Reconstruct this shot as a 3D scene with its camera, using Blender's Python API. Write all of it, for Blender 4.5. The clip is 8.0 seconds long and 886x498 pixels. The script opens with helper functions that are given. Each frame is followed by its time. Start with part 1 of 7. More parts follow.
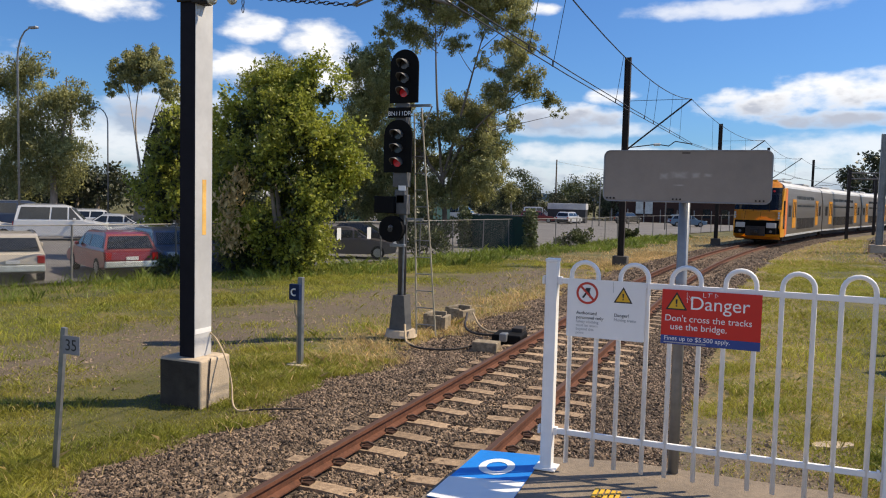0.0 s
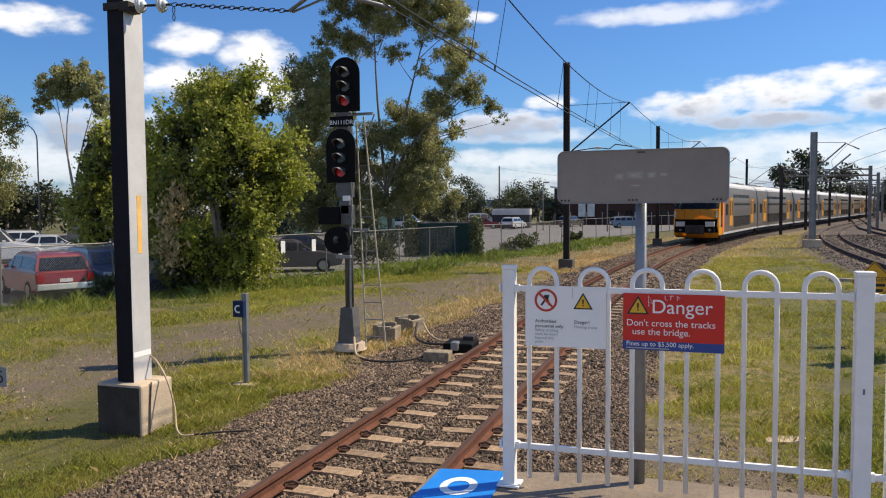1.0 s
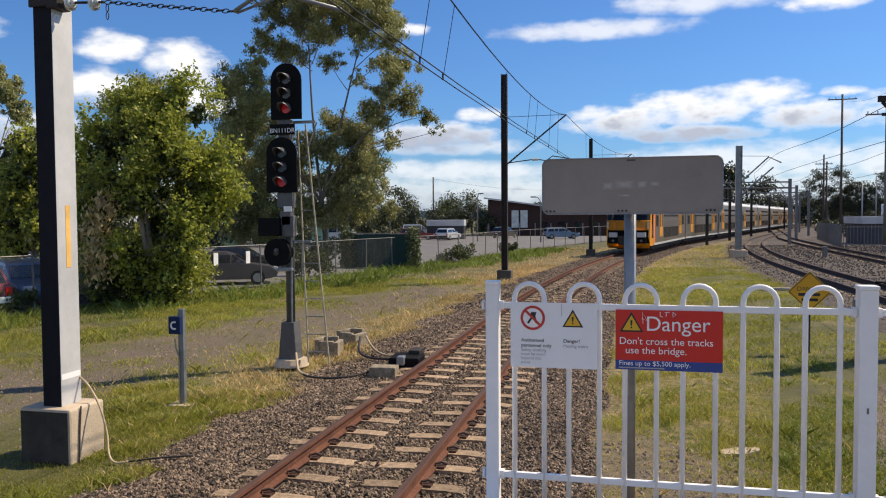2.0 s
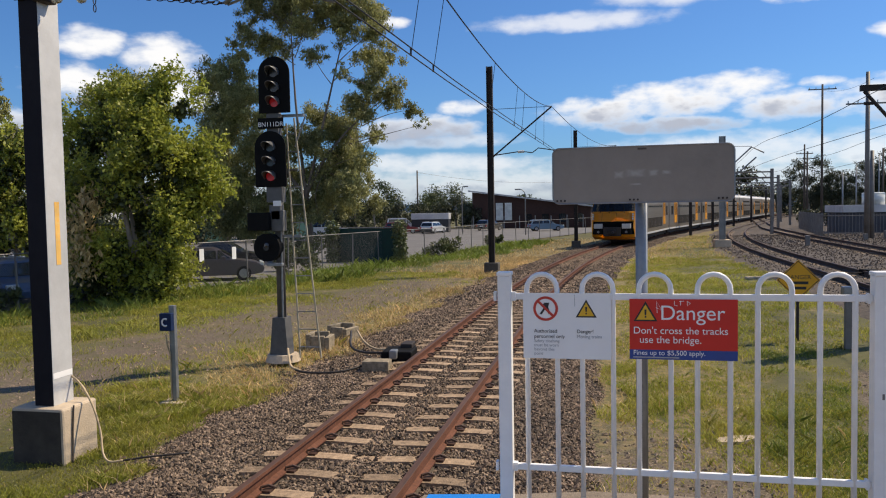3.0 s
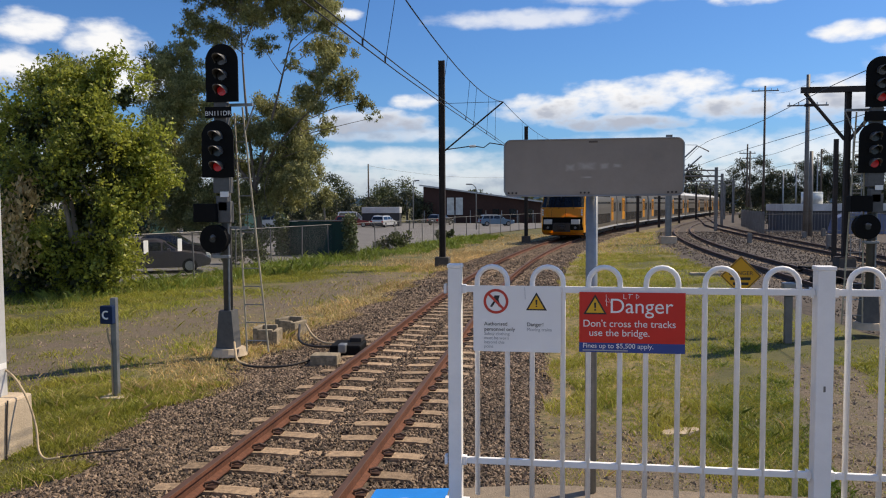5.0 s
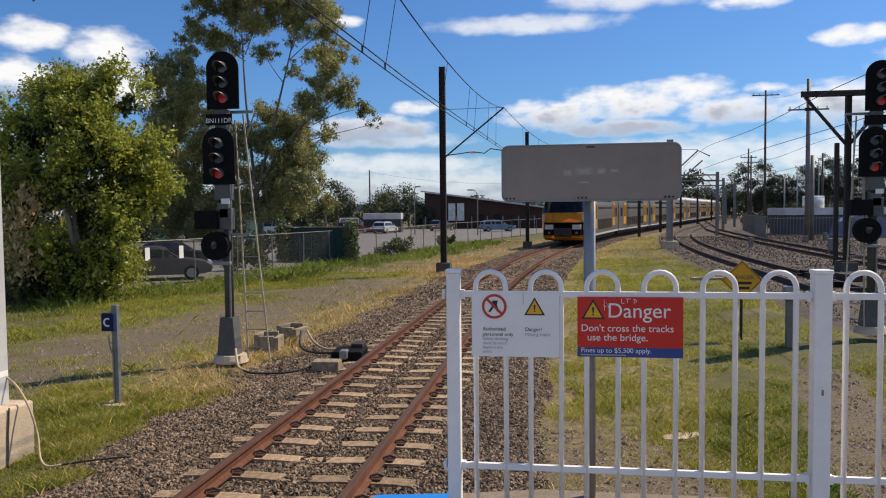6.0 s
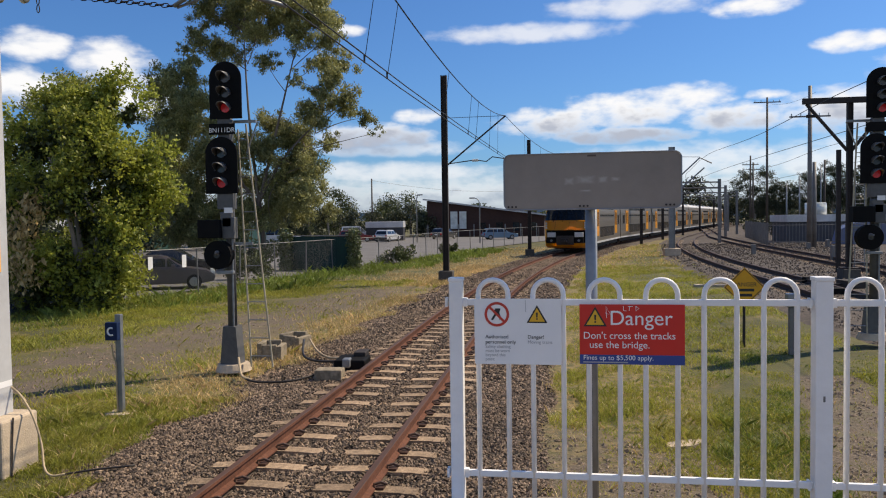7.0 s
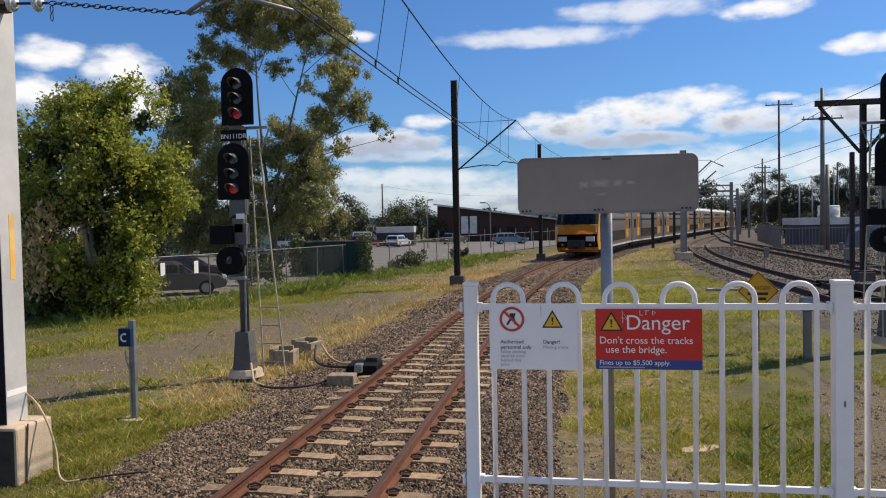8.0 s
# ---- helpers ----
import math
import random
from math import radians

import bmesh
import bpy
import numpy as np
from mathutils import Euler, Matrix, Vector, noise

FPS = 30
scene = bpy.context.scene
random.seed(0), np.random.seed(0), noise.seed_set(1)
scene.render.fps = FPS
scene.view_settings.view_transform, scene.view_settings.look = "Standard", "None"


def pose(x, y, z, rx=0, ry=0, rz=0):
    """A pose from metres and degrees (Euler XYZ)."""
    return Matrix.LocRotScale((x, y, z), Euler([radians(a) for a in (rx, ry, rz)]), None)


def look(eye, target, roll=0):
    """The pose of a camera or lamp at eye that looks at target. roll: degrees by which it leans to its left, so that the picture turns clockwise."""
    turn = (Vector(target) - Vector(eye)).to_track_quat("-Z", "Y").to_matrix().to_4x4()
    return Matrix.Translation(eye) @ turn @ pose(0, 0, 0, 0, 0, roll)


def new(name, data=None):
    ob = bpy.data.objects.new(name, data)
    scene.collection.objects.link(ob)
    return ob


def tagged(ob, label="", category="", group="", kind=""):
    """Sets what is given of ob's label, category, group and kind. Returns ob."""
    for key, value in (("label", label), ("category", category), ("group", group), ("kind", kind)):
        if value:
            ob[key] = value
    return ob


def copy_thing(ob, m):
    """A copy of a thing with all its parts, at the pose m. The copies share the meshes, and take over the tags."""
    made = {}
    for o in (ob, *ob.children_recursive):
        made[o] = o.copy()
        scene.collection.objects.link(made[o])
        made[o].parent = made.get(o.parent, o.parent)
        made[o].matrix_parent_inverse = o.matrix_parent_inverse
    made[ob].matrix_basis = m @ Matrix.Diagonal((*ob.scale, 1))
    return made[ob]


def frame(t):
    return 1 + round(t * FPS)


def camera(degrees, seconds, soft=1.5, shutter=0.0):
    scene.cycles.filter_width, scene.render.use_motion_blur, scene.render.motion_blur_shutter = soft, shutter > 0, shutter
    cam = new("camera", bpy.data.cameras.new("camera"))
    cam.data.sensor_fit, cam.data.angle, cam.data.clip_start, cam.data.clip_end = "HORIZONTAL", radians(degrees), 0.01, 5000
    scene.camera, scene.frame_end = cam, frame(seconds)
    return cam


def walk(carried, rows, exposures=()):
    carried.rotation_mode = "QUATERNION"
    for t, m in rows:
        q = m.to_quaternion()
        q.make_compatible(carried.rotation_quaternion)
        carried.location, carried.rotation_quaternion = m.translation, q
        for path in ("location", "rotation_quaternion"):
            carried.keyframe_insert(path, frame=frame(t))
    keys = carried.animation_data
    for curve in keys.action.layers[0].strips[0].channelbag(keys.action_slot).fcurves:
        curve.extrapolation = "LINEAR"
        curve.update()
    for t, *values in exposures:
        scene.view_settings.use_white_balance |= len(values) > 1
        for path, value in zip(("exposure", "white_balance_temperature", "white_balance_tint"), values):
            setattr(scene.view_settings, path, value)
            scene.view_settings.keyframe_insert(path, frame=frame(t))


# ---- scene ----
cam = camera(59.5, 8.0, soft=1.1)
PATH = [
    (0, (0.986, 0.211, 2.629), (0.225, 2.056, 2.498), 1.4),
    (0.5, (0.954, 0.259, 2.634), (0.243, 2.124, 2.503), 0.5),
    (1, (0.879, 0.399, 2.623), (0.248, 2.294, 2.515), -0.4),
    (1.5, (0.726, 0.543, 2.621), (0.201, 2.472, 2.574), 0.8),
    (1.7, (0.644, 0.596, 2.627), (0.157, 2.535, 2.563), 0.2),
    (2.8, (0.421, 0.665, 2.612), (-0.023, 2.613, 2.519), -0.8),
    (3, (0.403, 0.654, 2.613), (-0.021, 2.606, 2.515), -1.0),
    (3.5, (0.402, 0.687, 2.607), (0.055, 2.653, 2.496), -0.8),
    (4, (0.391, 0.702, 2.602), (0.06, 2.672, 2.495), -0.3),
    (4.5, (0.393, 0.715, 2.597), (0.072, 2.686, 2.486), -0.1),
    (5, (0.395, 0.709, 2.596), (0.096, 2.683, 2.482), -0.3),
    (6.5, (0.42, 0.685, 2.595), (0.113, 2.66, 2.507), -0.7),
    (7, (0.417, 0.671, 2.598), (0.108, 2.645, 2.52), -0.8),
    (7.5, (0.405, 0.679, 2.598), (0.081, 2.652, 2.531), -0.9),
    (8, (0.395, 0.687, 2.597), (0.059, 2.658, 2.532), -1.1),
]
walk(cam, [(t, look(eye, target, roll)) for t, eye, target, roll in PATH],
     exposures=[(0, 0.14), (1.5, 0.18), (2.8, 0.04), (5.0, 0.0), (8, 0.02)])

# ---- light ----
SUN_AZ, SUN_EL = math.degrees(math.atan2(0.83, 0.55)), 50.0
world = bpy.data.worlds.new("sky")
scene.world = world
world.use_nodes = True


def sky_world(w):
    nt = w.node_tree
    nt.nodes.clear()
    N, L = nt.nodes.new, nt.links.new

    def m(op, a, b=None, c=None):
        n = N("ShaderNodeMath")
        n.operation = op
        for i, v in enumerate((a, b, c)):
            if v is None:
                continue
            if isinstance(v, (int, float)):
                n.inputs[i].default_value = v
            else:
                L(v, n.inputs[i])
        return n.outputs[0]

    sky = N("ShaderNodeTexSky")
    sky.sky_type, sky.sun_disc = "NISHITA", False
    sky.sun_elevation, sky.sun_rotation = radians(SUN_EL), radians(SUN_AZ)
    sky.air_density, sky.dust_density, sky.ozone_density = 1.0, 0.7, 3.0
    tc = N("ShaderNodeTexCoord")
    sep = N("ShaderNodeSeparateXYZ")
    L(tc.outputs["Generated"], sep.inputs[0])
    az = m("MULTIPLY", m("ARCTAN2", sep.outputs[0], sep.outputs[1]), 57.2958)
    el = m("MULTIPLY", m("ARCSINE", sep.outputs[2]), 57.2958)
    pos = N("ShaderNodeCombineXYZ")
    L(m("MULTIPLY", az, 0.5), pos.inputs[0])
    L(el, pos.inputs[1])
    nz = N("ShaderNodeTexNoise")
    nz.inputs["Scale"].default_value, nz.inputs["Detail"].default_value, nz.inputs["Roughness"].default_value = 1.05, 7, 0.52
    L(pos.outputs[0], nz.inputs["Vector"])
    fine = nz.outputs[0]

    def bank(blobs, start=None):
        total = start
        for a, e, ra, re in blobs:
            d = m("ADD", m("POWER", m("MULTIPLY", m("SUBTRACT", az, a), 1 / ra), 2), m("POWER", m("MULTIPLY", m("SUBTRACT", el, e), 1 / re), 2))
            v = m("SUBTRACT", 1.0, d)
            total = v if total is None else m("MAXIMUM", total, v)
        return m("MAXIMUM", total, -1.2)

    # cumulus banks, the unseen ones behind the camera added as white fill light, then the thin high veil and the low
    # haze streaks
    cum = bank([(-0.8, 6.9, 4.3, 1.2), (4.2, 7.5, 5.2, 1.5), (8.4, 8.2, 3.8, 1.1), (11.5, 6.7, 4.0, 1.1), (4.0, 5.8, 6.0, 0.7), (13.8, 8.1, 1.6, 0.4),
                (-10.6, 7.5, 1.9, 0.7), (-13.8, 5.9, 5.0, 1.2), (19.2, 11.0, 2.9, 0.75), (13.2, 13.9, 3.4, 0.75), (-36.2, 11.5, 2.7, 1.2),
                (-31.9, 10.8, 3.0, 1.7), (-37.2, 8.9, 3.4, 1.4), (-30.0, 8.7, 3.2, 1.9), (-15.7, 13.5, 1.4, 0.5), (-46.5, 12.2, 4.2, 1.1), (-41.0, 5.5, 6.0, 1.6),
                (18.5, 6.8, 5.0, 1.6), (25.0, 9.0, 5.5, 2.0), (-58.0, 8.0, 7.0, 2.5), (40.0, 12.0, 9.0, 3.0), (70.0, 18.0, 12.0, 4.0), (-90.0, 20.0, 14.0, 5.0), (150.0, 26.0, 24.0, 9.0), (-150.0, 30.0, 26.0, 10.0), (120.0, 10.0, 14.0, 3.2), (-122.0, 9.0, 15.0, 3.0), (158.0, 9.0, 14.0, 3.0), (-155.0, 11.0, 16.0, 3.5), (95.0, 8.0, 12.0, 2.4), (-98.0, 7.0, 12.0, 2.4), (178.0, 14.0, 20.0, 6.0), (-178.0, 14.0, 20.0, 6.0), (110.0, 34.0, 18.0, 8.0), (-115.0, 36.0, 18.0, 9.0)])
    dens = m("ADD", m("MULTIPLY", cum, 1.35), m("MULTIPLY", m("SUBTRACT", fine, 0.5), 3.0))
    ss = N("ShaderNodeMapRange")
    ss.interpolation_type = "SMOOTHSTEP"
    ss.inputs[1].default_value, ss.inputs[2].default_value = -0.15, 1.5
    L(dens, ss.inputs[0])
    thin = bank([(-2.6, 13.2, 7.5, 0.8), (4.5, 14.6, 6.0, 0.9), (-12.4, 3.4, 9.5, 0.9), (-13.0, 5.2, 7.0, 0.7), (-8.0, 1.6, 16.0, 1.8), (8.0, 3.6, 12.0, 1.6), (-45.0, 3.5, 16.0, 2.8), (20.0, 3.4, 12.0, 1.8), (0.0, 0.5, 75.0, 3.6)])
    veil = N("ShaderNodeMapRange")
    veil.interpolation_type = "SMOOTHSTEP"
    veil.inputs[1].default_value, veil.inputs[2].default_value, veil.inputs[4].default_value = -0.15, 1.1, 0.72
    L(m("ADD", thin, m("MULTIPLY", m("SUBTRACT", fine, 0.5), 1.8)), veil.inputs[0])
    cover = m("MAXIMUM", ss.outputs[0], veil.outputs[0])
    # thick cores shade to a soft grey
    core = N("ShaderNodeMapRange")
    core.interpolation_type = "SMOOTHSTEP"
    core.inputs[1].default_value, core.inputs[2].default_value = 0.7, 2.0
    L(m("SUBTRACT", dens, m("MULTIPLY", m("SUBTRACT", el, 6.9), 0.55)), core.inputs[0])
    cc = N("ShaderNodeMix")
    cc.data_type = "RGBA"
    cc.inputs[6].default_value, cc.inputs[7].default_value = (11.0, 10.9, 10.9, 1), (5.3, 5.7, 6.7, 1)
    L(core.outputs[0], cc.inputs[0])
    tint = N("ShaderNodeMix")
    tint.data_type, tint.blend_type = "RGBA", "MULTIPLY"
    tint.inputs[0].default_value, tint.inputs[7].default_value = 1.0, (0.55, 0.885, 1.31, 1)
    L(sky.outputs[0], tint.inputs[6])
    mix = N("ShaderNodeMix")
    mix.data_type = "RGBA"
    L(cover, mix.inputs[0]), L(tint.outputs[2], mix.inputs[6]), L(cc.outputs[2], mix.inputs[7])
    bg = N("ShaderNodeBackground")
    bg.inputs[1].default_value = 0.089
    L(mix.outputs[2], bg.inputs[0])
    out = N("ShaderNodeOutputWorld")
    L(bg.outputs[0], out.inputs[0])


sky_world(world)
sun = new("sun", bpy.data.lights.new("sun", "SUN"))
sun.data.energy, sun.data.angle, sun.data.color = 5.55, radians(0.53), (1.0, 0.835, 0.60)
sun.matrix_world = look((0, 0, 0), (-math.sin(radians(SUN_AZ)) * math.cos(radians(SUN_EL)), -math.cos(radians(SUN_AZ)) * math.cos(radians(SUN_EL)), -math.sin(radians(SUN_EL))))
scene.view_settings.exposure = 0.0


# ---- materials ----
def mat(name, c1, c2=None, scale=6.0, rough=0.7, metal=0.0, bump=0.15, bscale=40.0, rnd=0.0, island=0.0, big=0.18, emit=0.0, spec=0.5, coat=0.0, alpha=1.0, contrast=0.25, trans=0.0, stretch=None):
    ma = bpy.data.materials.new(name)
    ma.use_nodes = True
    nt = ma.node_tree
    N, L = nt.nodes.new, nt.links.new
    b = nt.nodes["Principled BSDF"]
    c2 = c2 or tuple(v * 0.7 for v in c1)
    tc = N("ShaderNodeTexCoord")
    src = tc.outputs["Object"]
    if stretch:
        mp = N("ShaderNodeMapping")
        mp.inputs["Scale"].default_value = stretch
        L(src, mp.inputs[0])
        src = mp.outputs[0]
    n1, n2 = N("ShaderNodeTexNoise"), N("ShaderNodeTexNoise")
    n1.inputs["Scale"].default_value, n1.inputs["Detail"].default_value, n1.inputs["Roughness"].default_value = scale, 6, 0.62
    n2.inputs["Scale"].default_value, n2.inputs["Detail"].default_value = scale * 0.13, 3
    L(src, n1.inputs["Vector"]), L(src, n2.inputs["Vector"])
    mr = N("ShaderNodeMapRange")
    mr.inputs[1].default_value, mr.inputs[2].default_value = 0.5 - contrast, 0.5 + contrast
    L(n1.outputs[0], mr.inputs[0])
    mx = N("ShaderNodeMix")
    mx.data_type = "RGBA"
    mx.inputs[6].default_value, mx.inputs[7].default_value = (*c1, 1), (*c2, 1)
    L(mr.outputs[0], mx.inputs[0])
    hs = N("ShaderNodeHueSaturation")
    L(mx.outputs[2], hs.inputs["Color"])
    val = N("ShaderNodeMapRange")
    val.inputs[1].default_value, val.inputs[2].default_value = 0.3, 0.7
    val.inputs[3].default_value, val.inputs[4].default_value = 1 - big, 1 + big
    L(n2.outputs[0], val.inputs[0])
    v = val.outputs[0]
    for amount, node, out in ((rnd, "ShaderNodeObjectInfo", "Random"), (island, "ShaderNodeNewGeometry", "Random Per Island")):
        if amount:
            s, r2, mu = N(node), N("ShaderNodeMapRange"), N("ShaderNodeMath")
            r2.inputs[3].default_value, r2.inputs[4].default_value = 1 - amount, 1 + amount
            L(s.outputs[out], r2.inputs[0])
            mu.operation = "MULTIPLY"
            L(v, mu.inputs[0]), L(r2.outputs[0], mu.inputs[1])
            v = mu.outputs[0]
    L(v, hs.inputs["Value"])
    L(hs.outputs[0], b.inputs["Base Color"])
    b.inputs["Roughness"].default_value, b.inputs["Metallic"].default_value = rough, metal
    b.inputs["Specular IOR Level"].default_value, b.inputs["Coat Weight"].default_value = spec, coat
    if trans:
        b.inputs["Transmission Weight"].default_value = trans
    if emit:
        L(hs.outputs[0], b.inputs["Emission Color"])
        b.inputs["Emission Strength"].default_value = emit
    if bump:
        n3, bp = N("ShaderNodeTexNoise"), N("ShaderNodeBump")
        n3.inputs["Scale"].default_value, n3.inputs["Detail"].default_value = bscale, 4
        L(src, n3.inputs["Vector"]), L(n3.outputs[0], bp.inputs["Height"])
        bp.inputs["Strength"].default_value, bp.inputs["Distance"].default_value = bump, 0.02
        L(bp.outputs[0], b.inputs["Normal"])
    return ma


M = {}
M["white_paint"] = mat("white_paint", (0.90, 0.89, 0.88), (0.80, 0.79, 0.78), 9, 0.38, bump=0.05, big=0.06)
M["galv"] = mat("galvanised_steel", (0.30, 0.31, 0.32), (0.20, 0.21, 0.22), 14, 0.48, 0.6, bump=0.05)
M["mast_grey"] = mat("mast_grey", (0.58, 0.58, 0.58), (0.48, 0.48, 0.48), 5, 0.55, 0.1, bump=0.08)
M["dark_steel"] = mat("dark_steel", (0.05, 0.042, 0.04), (0.028, 0.024, 0.022), 8, 0.7, 0.0, bump=0.15, spec=0.2)
M["black"] = mat("black_paint", (0.006, 0.006, 0.007), (0.009, 0.009, 0.009), 10, 0.75, bump=0.05, spec=0.12)
M["rail"] = mat("rusty_rail", (0.165, 0.068, 0.041), (0.08, 0.038, 0.026), 22, 0.85, 0.0, bump=0.25, bscale=90, spec=0.2)
M["rail_head"] = mat("worn_rail_head", (0.105, 0.055, 0.04), (0.06, 0.036, 0.028), 30, 0.7, 0.1, bump=0.1, spec=0.3, stretch=(1, 0.1, 1))
M["rail_dark"] = mat("dark_rusty_rail", (0.06, 0.036, 0.028), (0.035, 0.024, 0.02), 22, 0.75, 0.1, bump=0.25, bscale=90)
M["clip"] = mat("rail_clip_steel", (0.045, 0.03, 0.025), (0.09, 0.045, 0.03), 40, 0.6, 0.3)
M["sleeper"] = mat("weathered_sleeper", (0.40, 0.285, 0.185), (0.17, 0.12, 0.078), 13, 0.9, bump=0.6, bscale=45, rnd=0.28, contrast=0.17)
M["stone"] = mat("ballast_stone", (0.092, 0.062, 0.042), (0.24, 0.176, 0.122), 4, 0.85, bump=0.4, bscale=80, island=0.9)
M["concrete"] = mat("old_concrete", (0.56, 0.455, 0.335), (0.40, 0.325, 0.24), 7, 0.9, bump=0.4, bscale=50)
M["pit_concrete"] = mat("mossy_concrete", (0.36, 0.295, 0.21), (0.14, 0.118, 0.08), 9, 0.9, bump=0.5, bscale=40, contrast=0.18)
M["dark_concrete"] = mat("grimy_concrete", (0.10, 0.09, 0.08), (0.06, 0.054, 0.048), 7, 0.9, bump=0.4, bscale=50)
M["grime_shade"] = mat("black_grime_and_shade", (0.035, 0.031, 0.028), (0.075, 0.066, 0.056), 5, 0.9, bump=0.3, bscale=40, spec=0.2)
M["asphalt"] = mat("grey_asphalt", (0.16, 0.155, 0.15), (0.11, 0.105, 0.10), 30, 0.9, bump=0.4, bscale=150)
M["carpark"] = mat("car_park_asphalt", (0.15, 0.146, 0.144), (0.115, 0.11, 0.11), 3, 0.9, bump=0.2, bscale=60)
M["plat"] = mat("platform_asphalt", (0.255, 0.205, 0.155), (0.16, 0.13, 0.1), 24, 0.9, bump=0.5, bscale=120)
M["blue"] = mat("blue_marking", (0.01, 0.22, 0.72), (0.01, 0.18, 0.6), 9, 0.5, bump=0.05, big=0.06)
M["sign_red"] = mat("sign_red", (0.64, 0.02, 0.012), (0.56, 0.018, 0.011), 5, 0.4, bump=0.02, big=0.06)
M["sign_blue"] = mat("sign_blue", (0.02, 0.06, 0.28), (0.02, 0.05, 0.22), 5, 0.4, bump=0.02)
M["sign_white"] = mat("sign_white", (0.88, 0.875, 0.87), (0.82, 0.815, 0.81), 5, 0.4, bump=0.02, big=0.05)
M["sign_yellow"] = mat("sign_yellow", (0.80, 0.47, 0.02), (0.72, 0.40, 0.02), 6, 0.45, bump=0.02)
M["sign_grey"] = mat("sign_back_grey", (0.295, 0.255, 0.22), (0.215, 0.186, 0.162), 5.0, 0.55, 0.1, bump=0.06, big=0.2, contrast=0.3)
M["ink"] = mat("sign_ink", (0.02, 0.02, 0.025), None, 5, 0.5, bump=0)
M["ink_grey"] = mat("sign_ink_grey", (0.42, 0.43, 0.46), None, 5, 0.5, bump=0)
M["prohib_red"] = mat("prohibition_red", (0.62, 0.05, 0.03), None, 5, 0.45, bump=0)
M["yellow"] = mat("train_yellow", (0.84, 0.36, 0.008), (0.78, 0.32, 0.008), 2, 0.34, bump=0.01, big=0.05, coat=0.3)
M["orange"] = mat("train_orange", (0.85, 0.22, 0.04), (0.78, 0.2, 0.04), 2, 0.4, bump=0.01, big=0.05)
M["steel"] = mat("brushed_stainless", (0.235, 0.205, 0.17), (0.17, 0.145, 0.12), 3, 0.45, 0.6, bump=0.06, bscale=30, stretch=(1, 0.08, 6))
M["roof"] = mat("train_roof", (0.52, 0.53, 0.54), (0.4, 0.41, 0.42), 3, 0.55, 0.2, bump=0.1)
M["glass"] = mat("dark_glass", (0.012, 0.014, 0.018), (0.018, 0.02, 0.024), 3, 0.08, bump=0, spec=0.6)
M["train_glass"] = mat("train_window_glass", (0.02, 0.02, 0.022), (0.03, 0.028, 0.027), 3, 0.25, bump=0, spec=0.15)
M["diamond"] = mat("amber_sign_yellow", (0.78, 0.39, 0.012), (0.7, 0.34, 0.01), 6, 0.45, bump=0.02)
M["under"] = mat("underframe_black", (0.03, 0.026, 0.024), (0.05, 0.04, 0.035), 9, 0.85)
M["lens_red"] = mat("red_lens", (0.50, 0.02, 0.025), None, 5, 0.25, bump=0, emit=0.12)
M["lens_dark"] = mat("unlit_lens", (0.05, 0.05, 0.055), None, 5, 0.2, bump=0)
M["signal_grey"] = mat("dull_signal_grey", (0.13, 0.13, 0.13), (0.08, 0.08, 0.082), 9, 0.65, 0.2, bump=0.1)
M["hood"] = mat("signal_hood", (0.16, 0.16, 0.165), (0.1, 0.1, 0.105), 20, 0.45, bump=0.02)
M["amber_led"] = mat("amber_display", (0.9, 0.38, 0.03), None, 5, 0.4, bump=0, emit=0.6)
M["bark"] = mat("gum_bark", (0.36, 0.31, 0.26), (0.20, 0.165, 0.135), 6, 0.9, bump=0.4, bscale=20, stretch=(1, 1, 0.2))
M["bark_grey"] = mat("grey_gum_bark", (0.24, 0.20, 0.165), (0.11, 0.09, 0.075), 6, 0.9, bump=0.4, bscale=20, stretch=(1, 1, 0.2))
M["bark_pale"] = mat("pale_bark", (0.52, 0.47, 0.40), (0.34, 0.3, 0.25), 5, 0.9, bump=0.3, bscale=20, stretch=(1, 1, 0.2))
M["brick"] = mat("dark_red_brick", (0.058, 0.028, 0.022), (0.038, 0.02, 0.017), 3, 0.9, bump=0.2)
M["green_cloth"] = mat("green_shade_cloth", (0.008, 0.045, 0.036), (0.012, 0.03, 0.027), 4, 0.9, bump=0.2)
M["green_metal"] = mat("green_sheet_metal", (0.012, 0.055, 0.05), (0.01, 0.042, 0.04), 4, 0.6, bump=0.1)
M["ladder_paint"] = mat("weathered_ladder_paint", (0.50, 0.44, 0.31), (0.33, 0.28, 0.2), 12, 0.6, bump=0.1)
M["galv_dark"] = mat("dull_galvanised_steel", (0.22, 0.215, 0.21), (0.15, 0.146, 0.142), 10, 0.6, 0.35, bump=0.06)
M["wood_pole"] = mat("timber_pole", (0.115, 0.095, 0.08), (0.07, 0.058, 0.05), 6, 0.9, stretch=(1, 1, 0.1))
M["cable"] = mat("cable_sheath", (0.52, 0.40, 0.24), (0.36, 0.28, 0.18), 12, 0.6)
M["cable_black"] = mat("black_cable", (0.03, 0.025, 0.022), None, 12, 0.6)
M["porcelain"] = mat("porcelain", (0.72, 0.76, 0.74), None, 12, 0.2, bump=0)
M["wire"] = mat("contact_wire", (0.03, 0.03, 0.032), None, 5, 0.5, 0.3, bump=0)
M["tape_orange"] = mat("orange_label", (0.85, 0.42, 0.04), (0.7, 0.5, 0.2), 30, 0.5, bump=0.05)


